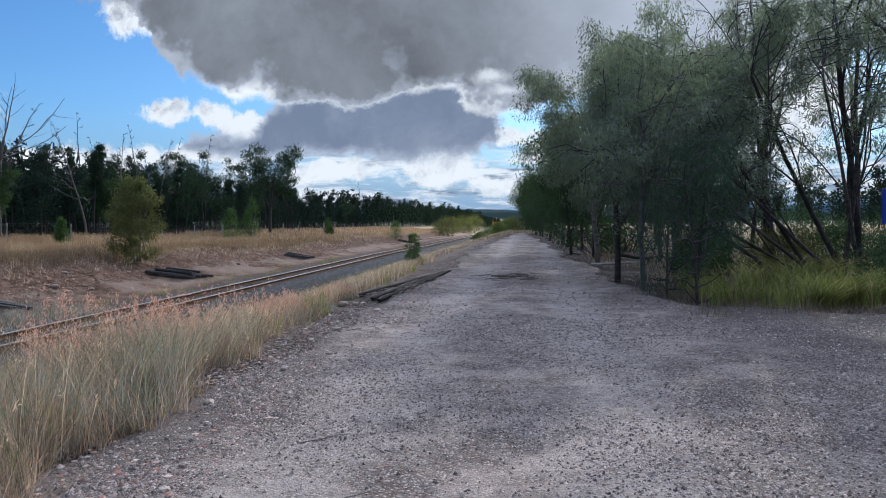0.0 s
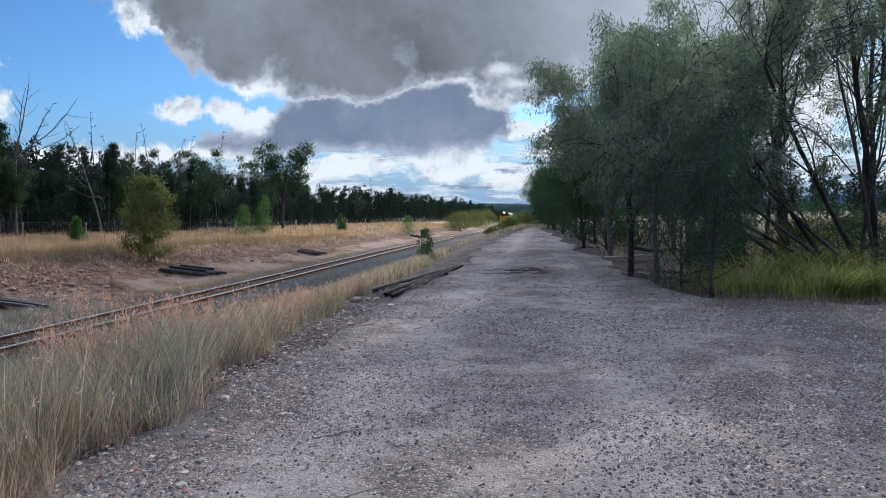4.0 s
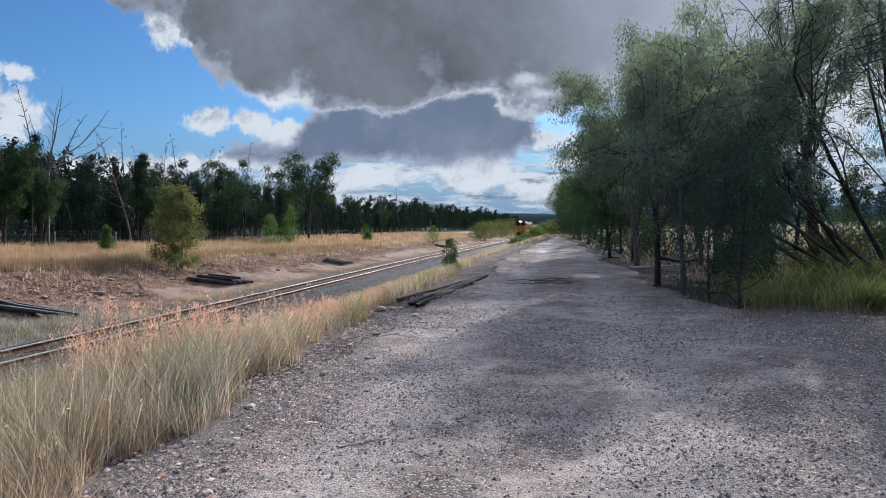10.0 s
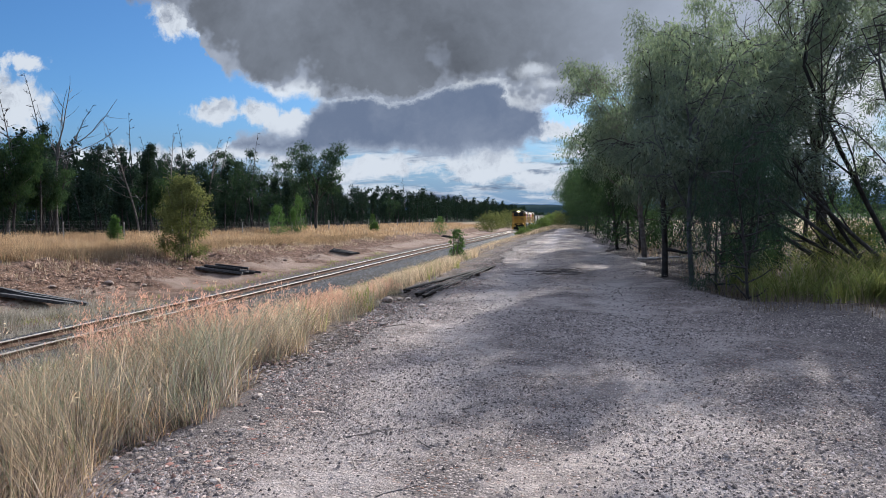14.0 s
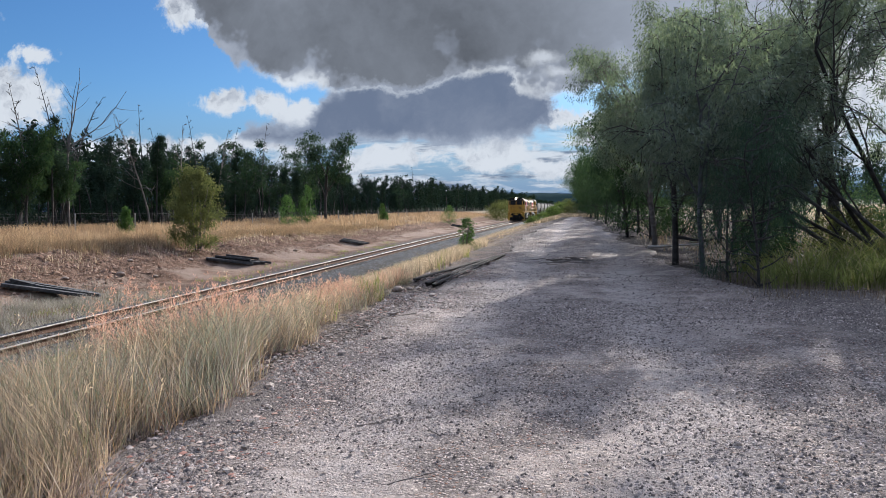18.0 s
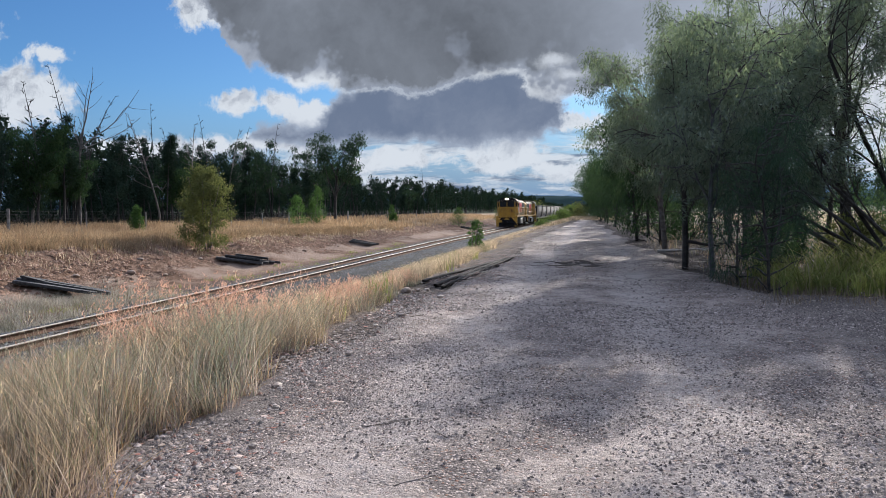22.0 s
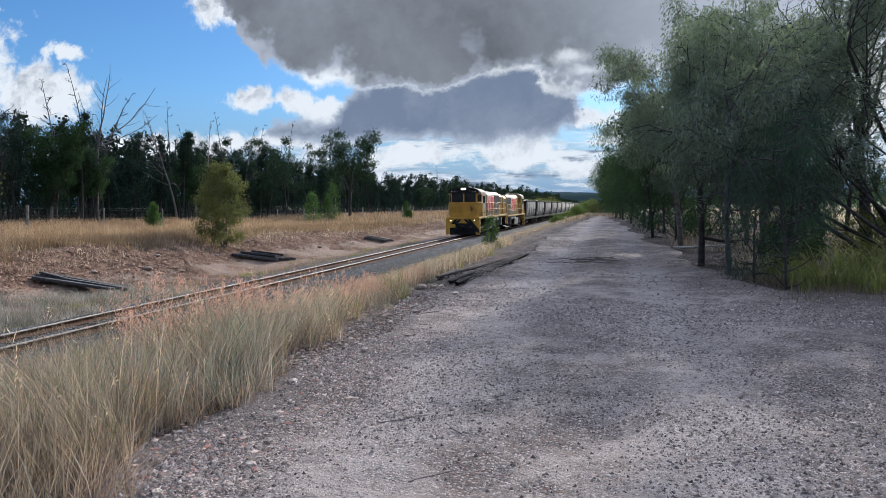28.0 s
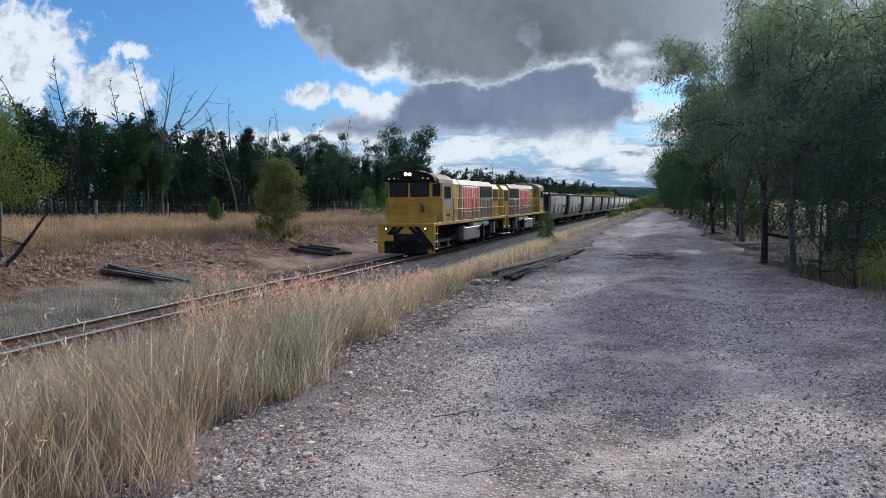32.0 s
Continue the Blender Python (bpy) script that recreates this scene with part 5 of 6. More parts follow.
lawn("green_weeds", "low green weeds along the ballast edge", weeds, 0.22, 0.016, green_blade, lean=0.6)
weeds2 = fill(1500, -8.4, -3.2, 8.0, 34.0, near_edge, 40, 0.14)
lawn("green_weeds", "green weeds among the dry grass", weeds2, 0.5, 0.014, green_blade, lean=0.4)
# long green tussocks at the foot of the road trees
brow = fill(3000, -3.6, 2.8, 92.0, 122.0, None, 200, 0.3)
lawn("dry_grass", "dry grass over the brow of the road", brow, 0.55, 0.04, straw, lean=0.5, droop=0.6)
tus, hs, lean = tussocks(6500, 46, 3.5, 7.6, 13.7, 18.4, lambda x, y: y > np.interp(x, (3, 5, 12), (14.4, 13.6, 13.2)) + 1.6 * lattice(x * 1.1, y * 0 + 1.5, 51) + 0.8 * lattice(x * 3.1, y * 0 + 2.5, 52), 1.0, 0.20)
lawn("green_tussocks", "long bright green tussock grass at the edge of the trees", tus, hs, 0.026, grass_mat("lush_blades", (0.15, 0.185, 0.055), (0.37, 0.40, 0.125), 0.5, (0.46, 0.40, 0.22), (0.6, 0.6, 0.65), 0.9), lean=0.95, wind=lean, droop=1.2, segs=5)
tus2 = fill(9000, 2.7, 11.0, 12.7, 19.5, None, 90, 0.28)
lawn("dry_grass", "brown withered tussocks among green grass", tus2, 0.32, 0.012, grass_mat("withered_brown", (0.10, 0.08, 0.06), (0.25, 0.20, 0.155), 0.4), lean=0.9, droop=1.0)
under = fill(9000, 2.6, 14.0, 19.0, 60.0, None, 420, 0.3)
lawn("dry_grass", "thin dry grass under the road trees", under, 0.4, 0.016, straw_grey, lean=0.7)
field = fill(9000, 14.0, 55.0, 18.0, 110.0, None, 700, 0.6)
lawn("dry_grass", "dry paddock grass beyond the road trees", field, 0.6, 0.06, straw, lean=0.4)

# ---- stones, gravel and litter ----
pebble_mat = mat("road_pebbles", (0.15, 0.124, 0.111), (0.30, 0.25, 0.222), 30.0, 0.9, 0.2, island=0.75, hue=(0.075, 0.062, 0.057), spec=0.1)
rock_mat = mat("pale_rock", (0.22, 0.175, 0.14), (0.36, 0.30, 0.25), 7.0, 0.92, 0.5, per_object=0.35, island=0.3, hue=(0.22, 0.165, 0.13))


def gravel(n, x0, x1, y0, y1, lo, hi, keep=None):
    x = rng.uniform(x0, x1, n)
    y = y0 + (y1 - y0) * rng.random(n) ** 1.4
    if keep:
        k = keep(x, y)
        x, y = x[k], y[k]
    drift = np.sin(1.7 * x + 2.0 * np.sin(0.8 * y)) + np.sin(1.25 * y + 1.6 * np.sin(1.1 * x + 0.7)) + 0.6 * np.sin(3.1 * x + 2.3 * y)
    k = drift + rng.normal(0, 0.9, len(x)) > -0.35
    x, y = x[k], y[k]
    s = lo * (hi / lo) ** (rng.random(len(x)) ** 2.5)
    return np.column_stack([x, y, road_z(x, y) + s * 0.15]), s


p, s = gravel(300000, -2.9, 7.0, 2.3, 12.0, 0.0035, 0.019)
tagged(new("road_gravel", pebbles("road_gravel", p, s, pebble_mat, 0.7)), "loose grey and brown gravel on the road", "gravel", kind="stuff")
p, s = gravel(16000, -2.8, 5.5, 2.3, 13.0, 0.008, 0.022, lambda x, y: lattice(x * 0.9, y * 0.7, 41) + lattice(x * 2.6, y * 2.2, 42) > 0.05)
tagged(new("road_gravel", pebbles("road_gravel", p, s, mat("brown_gravel", (0.10, 0.078, 0.068), (0.25, 0.20, 0.175), 30.0, 0.95, 0.2, island=0.5, spec=0.05), 0.5)), "coarse brown stones strewn over the road", "gravel", kind="stuff")
p, s = gravel(42000, -2.6, 6.2, 10.0, 32.0, 0.007, 0.030, lambda x, y: x < np.interp(y, ROAD_Y, ROAD_R) + 1.2)
tagged(new("road_gravel", pebbles("road_gravel", p, s, pebble_mat, 0.7)), "loose grey and brown gravel on the road", "gravel", kind="stuff")
p, s = gravel(70000, -4.6, -1.9, 2.4, 60.0, 0.008, 0.034, lambda x, y: np.abs(x + np.interp(y, (0, 12, 22, 34, 60), (2.85, 2.92, 3.0, 3.7, 3.6)) + 0.15 * np.sin(y)) < np.where(y > 14, 0.72, 0.46))
tagged(new("edge_stones", pebbles("edge_stones", p, s, mat("edge_stone", (0.085, 0.072, 0.068), (0.22, 0.185, 0.17), 20.0, 0.95, 0.2, island=0.6, hue=(0.14, 0.08, 0.06)))), "windrow of coarse dark stones along the road edge", "gravel", kind="stuff")
p, s = gravel(9000, -3.6, -1.9, 2.4, 26.0, 0.010, 0.034, lambda x, y: np.abs(x + 2.8 + 0.2 * np.sin(y)) < 0.7)
tagged(new("edge_litter", pebbles("edge_litter", p, s, mat("bark_chips", (0.12, 0.085, 0.07), (0.30, 0.23, 0.19), 20.0, 0.95, 0.2, island=0.7, hue=(0.20, 0.085, 0.06)), 0.22)), "brown bark chips and dry leaves along the road edge", "litter", kind="stuff")
p, s = gravel(14000, 0.4, 11.0, 11.0, 40.0, 0.010, 0.040, lambda x, y: (y > 11.5 + 0.4 * np.sin(x)) & (x > np.interp(y, ROAD_Y, ROAD_R) - 0.25))
tagged(new("leaf_litter", pebbles("leaf_litter", p, s * 1.4, mat("leaf_litter", (0.10, 0.075, 0.06), (0.22, 0.18, 0.15), 20.0, 0.95, 0.2, island=0.5), 0.25)), "dark bark and leaf litter under the trees", "litter", kind="stuff")
n = 26000
x, y = rng.uniform(-14.6, -7.6, n), 8 + 62 * rng.random(n) ** 1.4
z = np.maximum(np.interp(x, (-14.5, -13.55, -10.45, -9.25), (-1.58, -1.25, -1.25, -1.63)) + dip(y), land(x, y))
k = np.abs(np.abs(x - TRACK_X) - 0.57) > 0.12
tagged(new("ballast_stones", pebbles("ballast_stones", np.column_stack([x, y, z + 0.01])[k], (rng.uniform(0.022, 0.05, n))[k], loose_stone, 0.8)), "loose grey ballast stones along the track", "gravel", kind="stuff")
n = 24000
x, y = rng.normal(-19.7, 1.3, n), 9 + 75 * rng.random(n) ** 1.3
k = (x < -18.0 + 0.8 * np.sin(0.3 * y)) & (x > -22.2)
sz = 0.018 * (0.11 / 0.018) ** (rng.random(n) ** 2.2)
tagged(new("bank_stones", pebbles("bank_stones", np.column_stack([x, y, land(x, y) + 0.02])[k], sz[k], mat("bank_stone", (0.13, 0.082, 0.057), (0.235, 0.16, 0.117), 5.0, 0.95, 0.4, island=0.5, hue=(0.13, 0.07, 0.045), spec=0.05), 0.7)), "pale broken stones on the eroded red bank", "rock", kind="stuff")


def rock(x, y, size, name="rock", label="pale weathered stone lying on the ground", group="single stones"):
    """One angular stone."""
    bm = bmesh.new()
    bmesh.ops.create_icosphere(bm, subdivisions=1 if size < 0.1 else 2, radius=size * 0.8)
    sq = Vector((rng.uniform(0.8, 1.25), rng.uniform(0.7, 1.1), rng.uniform(0.45, 0.7)))
    ph = rng.uniform(0, 9, 3)
    for v in bm.verts:
        k = 1 + 0.35 * noise.noise(v.co / size * 0.9 + Vector(ph)) + 0.12 * noise.noise(v.co / size * 2.6 + Vector(ph))
        v.co = Vector((v.co.x * sq.x, v.co.y * sq.y, v.co.z * sq.z)) * k
    ob = part(name, bm, rock_mat, None)
    z = float(road_z(x, y)) if -2.95 < x < 3 else float(land(x, y))
    ob.matrix_basis = pose(x, y, z + size * 0.2, 0, 0, rng.uniform(0, 360))
    return tagged(ob, label, "rock", group)


for x, y, sz in ((0.92, 4.98, 0.035), (-2.55, 7.6, 0.07), (-2.35, 8.6, 0.05), (-2.2, 4.55, 0.045), (-2.1, 4.1, 0.05), (0.35, 5.9, 0.035), (0.12, 6.05, 0.03), (-2.75, 6.2, 0.06), (-2.8, 9.4, 0.07), (-2.7, 10.3, 0.08), (-2.5, 11.4, 0.07), (1.6, 5.6, 0.03), (2.4, 7.4, 0.05), (2.1, 9.0, 0.045), (-2.45, 5.5, 0.04), (-1.9, 6.9, 0.03), (-0.8, 7.9, 0.025), (-2.6, 12.6, 0.09), (-2.4, 3.6, 0.05), (-2.62, 3.9, 0.045)):
    rock(x, y, sz)
for x, y, sz in ((-20.4, 19.5, 0.2), (-19.6, 21.0, 0.15), (-18.6, 20.0, 0.12), (-19.3, 34.6, 0.2), (-19.9, 30.5, 0.2), (-18.4, 27.5, 0.2), (-19.0, 25.0, 0.18), (-17.8, 29.0, 0.16), (-18.9, 41.0, 0.2), (-18.0, 45.0, 0.22)):
    rock(x, y, sz, label="pale boulder half buried in the eroded bank", group="boulders on the bank")


# ---- fence, old sleepers, rails and branches ----
def build_fence():
    fence = tagged(empty("wire_fence"), "old wire fence with grey timber posts before the wood", "fence")
    ys = [16.0 + 6.2 * i for i in range(24)]
    wood_post = mat("grey_post", (0.15, 0.14, 0.13), (0.27, 0.255, 0.24), 8.0, 0.9, 0.5, per_object=0.25)
    tops = []
    for i, y in enumerate(ys):
        x, z = -30.2 - 0.004 * max(y - 60, 0), float(land(-30.2, y))
        bm = bmesh.new()
        rod(bm, (0, 0, -0.3), (rng.uniform(-0.04, 0.04), rng.uniform(-0.04, 0.04), 1.15 if i % 3 else 1.3), 0.045 if i % 3 else 0.085, 8)
        part("post", bm, wood_post, fence).matrix_basis = pose(x, y, z)
        tops.append((x, y, z))
    wire = mat("fence_wire", (0.06, 0.057, 0.055), (0.10, 0.093, 0.09), 5.0, 0.8, 0.0, spec=0.1)
    for h in (0.45, 0.75, 1.0, 1.15):
        v, f = tubes([(np.array([(x, y, z + h + 0.02 * math.sin(y)) for x, y, z in tops]), np.full(len(tops), 0.004))], 4)
        part("wire", mesh_np("wire", v, f, wire), None, fence)


build_fence()


def timber_bar(x0, y0, z0, x1, y1, z1, w=0.22, h=0.12, m=None, name="old_sleeper", label="discarded black timber railway sleeper", group="discarded sleepers"):
    a, b = Vector((x0, y0, z0)), Vector((x1, y1, z1))
    ln = (b - a).length
    bm = boxes((-w / 2, w / 2, -ln / 2, ln / 2, -h / 2, h / 2), bevel=0.015)
    for v in bm.verts:
        v.co += Vector(rng.normal(0, 0.008, 3))
    ob = part(name, bm, m or black_timber, None)
    ob.matrix_basis = Matrix.Translation((a + b) / 2) @ (b - a).to_track_quat("Y", "Z").to_matrix().to_4x4()
    return tagged(ob, label, "sleeper", group)


def laid(x0, y0, x1, y1, lift=0.06, **kw):
    return timber_bar(x0, y0, float(land(x0, y0)) + lift, x1, y1, float(land(x1, y1)) + lift, **kw)


for i in range(4):
    laid(-18.9 + 0.1 * i, 35.4 + 0.38 * i, -16.7 + 0.15 * i, 36.1 + 0.40 * i, 0.10)
for i in range(2):
    laid(-18.6 + 0.3 * i, 35.8 + 0.6 * i, -16.9 + 0.2 * i, 36.3 + 0.5 * i, 0.24)
for i in range(3):
    laid(-19.1 - 0.1 * i, 22.0 + 0.30 * i, -16.7 + 0.3 * (i % 2), 23.0 + 0.30 * i, 0.14)
laid(-19.0, 22.3, -17.4, 23.1, 0.30)
for i in range(3):
    laid(-18.6, 55.6 + 0.4 * i, -17.0 + 0.1 * i, 56.6 + 0.4 * i, 0.10)
for i in range(2):
    laid(-18.6, 104.0 + 0.6 * i, -16.8, 105.0 + 0.5 * i, 0.10)


def old_rail(x0, y0, x1, y1, label):
    a, b = Vector((x0, y0, float(land(x0, y0)) + 0.03)), Vector((x1, y1, float(land(x1, y1)) + 0.055))
    ln = (b - a).length
    me = sweep(RAIL, np.linspace(-ln / 2, ln / 2, 6), 0, lambda y: 0.05, "discarded_rail", mat("dark_old_rail", (0.018, 0.016, 0.016), (0.045, 0.038, 0.034), 6.0, 0.9, 0.2, spec=0.1))
    ob = new("discarded_rail", me)
    ob.matrix_basis = Matrix.Translation((a + b) / 2) @ (b - a).to_track_quat("Y", "Z").to_matrix().to_4x4()
    tagged(ob, label, "rail", "discarded rails")


old_rail(-2.95, 14.4, -2.47, 22.6, "dark old rail lying along the road edge")
old_rail(-3.5, 15.2, -2.82, 20.6, "dark old rail half sunk in the stones")
old_rail(-3.12, 14.6, -2.62, 22.0, "dark old rail lying along the road edge")
for x, y, q in ((-3.45, 13.6, 0.13), (-3.3, 13.9, 0.10), (-3.55, 13.25, 0.09), (-3.2, 14.15, 0.08)):
    rock(x, y, q, label="bleached pale stone at the end of the old rails", group="pale stones")


stick_mat = mat("dead_wood", (0.16, 0.13, 0.11), (0.28, 0.24, 0.21), 9.0, 0.9, 0.4, per_object=0.3)


def stick(x, y, ln, r, turn, label="fallen dry stick on the road", group="fallen sticks", m=None):
    d = (math.cos(turn), math.sin(turn), 0)
    L = limb((0, 0, 0), d, ln, r, r * 0.4, 7, 0.12)
    L[0][:, 2] = np.abs(L[0][:, 2]) * 0.3 + r
    twig = [L] + [limb(L[0][k], (math.cos(turn + a), math.sin(turn + a), 0.15), ln * 0.3, r * 0.5, r * 0.2, 4, 0.15) for k, a in ((2, 0.7), (4, -0.8))]
    v, f = tubes(twig, 6)
    ob = new("fallen_stick", mesh_np("fallen_stick", v, f, m or stick_mat, True))
    ob.matrix_basis = pose(x, y, float(road_z(x, y)) if -2.9 < x < 2.6 else float(land(x, y)) + 0.02)
    tagged(ob, label, "branch", group)


for i in range(30):
    stick(-0.75 + rng.normal(0, 0.42), 20.6 + rng.normal(0, 0.55), rng.uniform(0.15, 0.6), rng.uniform(0.006, 0.018), rng.uniform(-0.5, 0.5), "dry stick in a heap of twigs on the road", "heap of twigs on the road", mat("dark_twig", (0.06, 0.048, 0.04), (0.13, 0.105, 0.09), 9.0, 0.9, 0.4, per_object=0.3))
for i in range(14):
    stick(rng.uniform(-2.5, 0.2), 3.2 + 9 * rng.random(), rng.uniform(0.12, 0.4), 0.005, rng.uniform(0, 3.14))
for i in range(10):
    stick(rng.uniform(-2.9, -2.1), 8.5 + 6 * rng.random(), rng.uniform(0.2, 0.5), 0.006, rng.uniform(0, 3.14), "grey twig among the edge stones")
stick(1.9, 25.5, 1.9, 0.05, 0.25, "bleached fallen log beside the road", m=bark_pale)
for i in range(16):
    stick(rng.uniform(2.3, 6.5), rng.uniform(13.0, 24.0), rng.uniform(0.5, 1.4), 0.014, rng.uniform(0, 3.14), "dead branch in the litter under the trees", "branches in the litter")


def build_sign():
    root = tagged(empty("blue_sign", stand(8.75, 20.2, 0)), "plain blue sign board on a grey post behind the trees", "sign")
    part("board", boxes((-0.1, 0.8, -0.02, 0.02, 1.45, 2.35), bevel=0.01), plain("sign_blue", (0.012, 0.05, 0.42), 0.4), root)
    part("post", rods(0.035, ((0.35, 0.05, -0.2), (0.35, 0.05, 2.3)), sides=8), silver_post, root)


silver_post = mat("galvanised_post", (0.42, 0.43, 0.44), (0.34, 0.35, 0.36), 6.0, 0.5, 0.05, metal=0.7)
build_sign()


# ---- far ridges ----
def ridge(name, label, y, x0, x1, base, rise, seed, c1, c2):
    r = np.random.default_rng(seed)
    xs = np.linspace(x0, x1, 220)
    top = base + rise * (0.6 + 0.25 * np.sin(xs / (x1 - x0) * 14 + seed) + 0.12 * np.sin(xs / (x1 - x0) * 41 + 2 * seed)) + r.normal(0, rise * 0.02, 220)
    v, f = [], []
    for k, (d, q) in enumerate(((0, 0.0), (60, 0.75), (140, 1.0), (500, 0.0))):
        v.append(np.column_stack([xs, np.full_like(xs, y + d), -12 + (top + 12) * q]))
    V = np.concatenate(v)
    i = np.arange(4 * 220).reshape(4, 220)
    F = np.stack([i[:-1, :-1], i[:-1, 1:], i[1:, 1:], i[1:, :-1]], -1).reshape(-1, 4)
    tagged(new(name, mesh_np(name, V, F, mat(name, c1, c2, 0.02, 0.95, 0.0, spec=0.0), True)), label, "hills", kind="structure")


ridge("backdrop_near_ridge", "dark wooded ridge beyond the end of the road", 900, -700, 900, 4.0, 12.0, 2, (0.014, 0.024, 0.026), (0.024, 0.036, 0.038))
# distance haze is painted into the blue base colour of these hills
ridge("backdrop_far_hills", "hills on the horizon, coloured blue to stand for haze", 2900, -2600, 2600, 25.0, 42.0, 5, (0.045, 0.072, 0.115), (0.06, 0.09, 0.135))

# ---- sleepers under the rails ----
sleeper_bm = boxes((-1.07, 1.07, -0.115, 0.115, -0.13, 0.0), bevel=0.012)
sleeper_me = bpy.data.meshes.new("sleeper")
sleeper_bm.to_mesh(sleeper_me)
sleeper_bm.free()
sleeper_me.materials.append(timber)
for i in range(190):
    y = 3.0 + 0.66 * i
    ob = new("sleeper", sleeper_me)
    ob.parent = track
    ob.matrix_basis = pose(TRACK_X + rng.uniform(-0.03, 0.03), y, float(rail_z(y)) - 0.152 + rng.uniform(-0.006, 0.006), 0, 0, rng.uniform(-1.2, 1.2))

# ---- the train ----
yellow = mat("loco_yellow", (0.43, 0.25, 0.045), (0.36, 0.205, 0.04), 1.4, 0.5, 0.05, c3=(0.24, 0.15, 0.05), big=1.0, spec=0.08)
cream = mat("loco_cream_yellow", (0.42, 0.29, 0.10), (0.34, 0.235, 0.085), 1.4, 0.55, 0.05, c3=(0.22, 0.165, 0.085), big=1.0, spec=0.08)
black = mat("loco_black", (0.010, 0.010, 0.011), (0.020, 0.019, 0.018), 3.0, 0.7, 0.1, spec=0.08)
grime = mat("underframe_grime", (0.010, 0.009, 0.009), (0.022, 0.019, 0.017), 4.0, 0.9, 0.3, spec=0.1)
silver = mat("silver_paint", (0.17, 0.168, 0.165), (0.115, 0.112, 0.11), 2.0, 0.5, 0.1, c3=(0.14, 0.125, 0.11), big=1.0, spec=0.25)
white = mat("white_paint", (0.78, 0.76, 0.72), (0.62, 0.60, 0.56), 2.0, 0.5, 0.05)
red = mat("red_panel", (0.55, 0.035, 0.04), (0.45, 0.03, 0.035), 2.0, 0.5, 0.05)
shield_grey = mat("shield_grey", (0.20, 0.205, 0.21), (0.15, 0.155, 0.16), 2.0, 0.5, 0.05)
hood_grey = mat("hood_grey_paint", (0.26, 0.215, 0.14), (0.19, 0.16, 0.115), 1.6, 0.55, 0.1, c3=(0.20, 0.17, 0.13), big=1.0, spec=0.05)
roof_tan = mat("roof_paint", (0.25, 0.21, 0.145), (0.19, 0.16, 0.115), 1.6, 0.7, 0.1, c3=(0.14, 0.12, 0.095), big=1.0, spec=0.1)
glass = mat("dark_glass", (0.012, 0.014, 0.016), (0.02, 0.022, 0.025), 1.0, 0.2, 0.0, spec=0.15)
wagon_grey = mat("wagon_grey", (0.34, 0.33, 0.31), (0.27, 0.26, 0.245), 0.9, 0.6, 0.1, c3=(0.20, 0.18, 0.16), big=1.2, per_object=0.08, spec=0.2)
wagon_black = mat("wagon_dark", (0.012, 0.012, 0.013), (0.025, 0.023, 0.022), 2.0, 0.85, 0.15, spec=0.05)
head_glow = plain("head_lamp", (1.0, 0.70, 0.32), glow=55.0)
ditch_glow = plain("ditch_lamp", (1.0, 0.55, 0.18), glow=2.2)
marker_glow = plain("marker_lamp", (1.0, 0.9, 0.75), glow=0.25)


def plan_prism(outline, z0, z1):
    """A solid with a plan outline, drawn up from z0 to z1."""
    bm = bmesh.new()
    a = [bm.verts.new((x, y, z0)) for x, y in outline]
    b = [bm.verts.new((x, y, z1)) for x, y in outline]
    n = len(outline)
    bm.faces.new(a[::-1])
    bm.faces.new(b)
    for i in range(n):
        bm.faces.new((a[i], a[(i + 1) % n], b[(i + 1) % n], b[i]))
    bmesh.ops.recalc_face_normals(bm, faces=bm.faces)
    return bm


def wheelset(parent, y, r=0.46):
    """An axle with two spoked-looking wheels, which turns in its bogie."""
    axle = part("wheelset", rods(0.08, ((-0.75, 0, 0), (0.75, 0, 0)), sides=8), grime, parent)
    axle.matrix_basis = pose(0, y, r)
    for s in (-1, 1):
        bm = bmesh.new()
        for x0, x1, rr in ((0.50, 0.57, r), (0.46, 0.50, r + 0.03), (0.57, 0.60, r * 0.82)):
            rod(bm, (s * x0, 0, 0), (s * x1, 0, 0), rr, 20)
        w = part("wheel", bm, grime, axle)
        bm = bmesh.new()
        for a in range(5):
            q = a * 1.2566
            rod(bm, (s * 0.602, 0.24 * math.cos(q), 0.24 * math.sin(q)), (s * 0.612, 0.24 * math.cos(q), 0.24 * math.sin(q)), 0.06, 8)
        part("wheel_holes", bm, black, axle, "dark holes in the wheel web")
    return axle


def bogie(parent, y0, axles, half=1.02):
    """A side-framed bogie with springs and axle boxes."""
    n = len(axles)
    for s in (-1, 1):
        x0, x1 = sorted((s * 0.78, s * half))
        fr = part("bogie_frame", boxes((x0, x1, axles[0] - 0.55, axles[-1] + 0.55, 0.52, 0.74), *[(x0, x1, a - 0.16, a + 0.16, 0.30, 0.66) for a in axles], bevel=0.02), grime, parent)
        bm = bmesh.new()
        for a, b in zip(axles[:-1], axles[1:]):
            for q in (0.35, 0.65):
                rod(bm, (s * 0.92, a + (b - a) * q, 0.72), (s * 0.92, a + (b - a) * q, 1.0), 0.085, 10)
        part("spring", bm, black, fr)
        bm = bmesh.new()
        for a in axles:
            rod(bm, (s * (half - 0.01), a, 0.46), (s * (half + 0.07), a, 0.46), 0.13, 10)
        part("axle_box", bm, grime, fr)
        part("brake_rod", rods(0.03, ((s * 1.0, axles[0] - 0.4, 0.26), (s * 1.0, axles[-1] + 0.4, 0.26))), grime, fr)
    return [wheelset(parent, a) for a in axles]


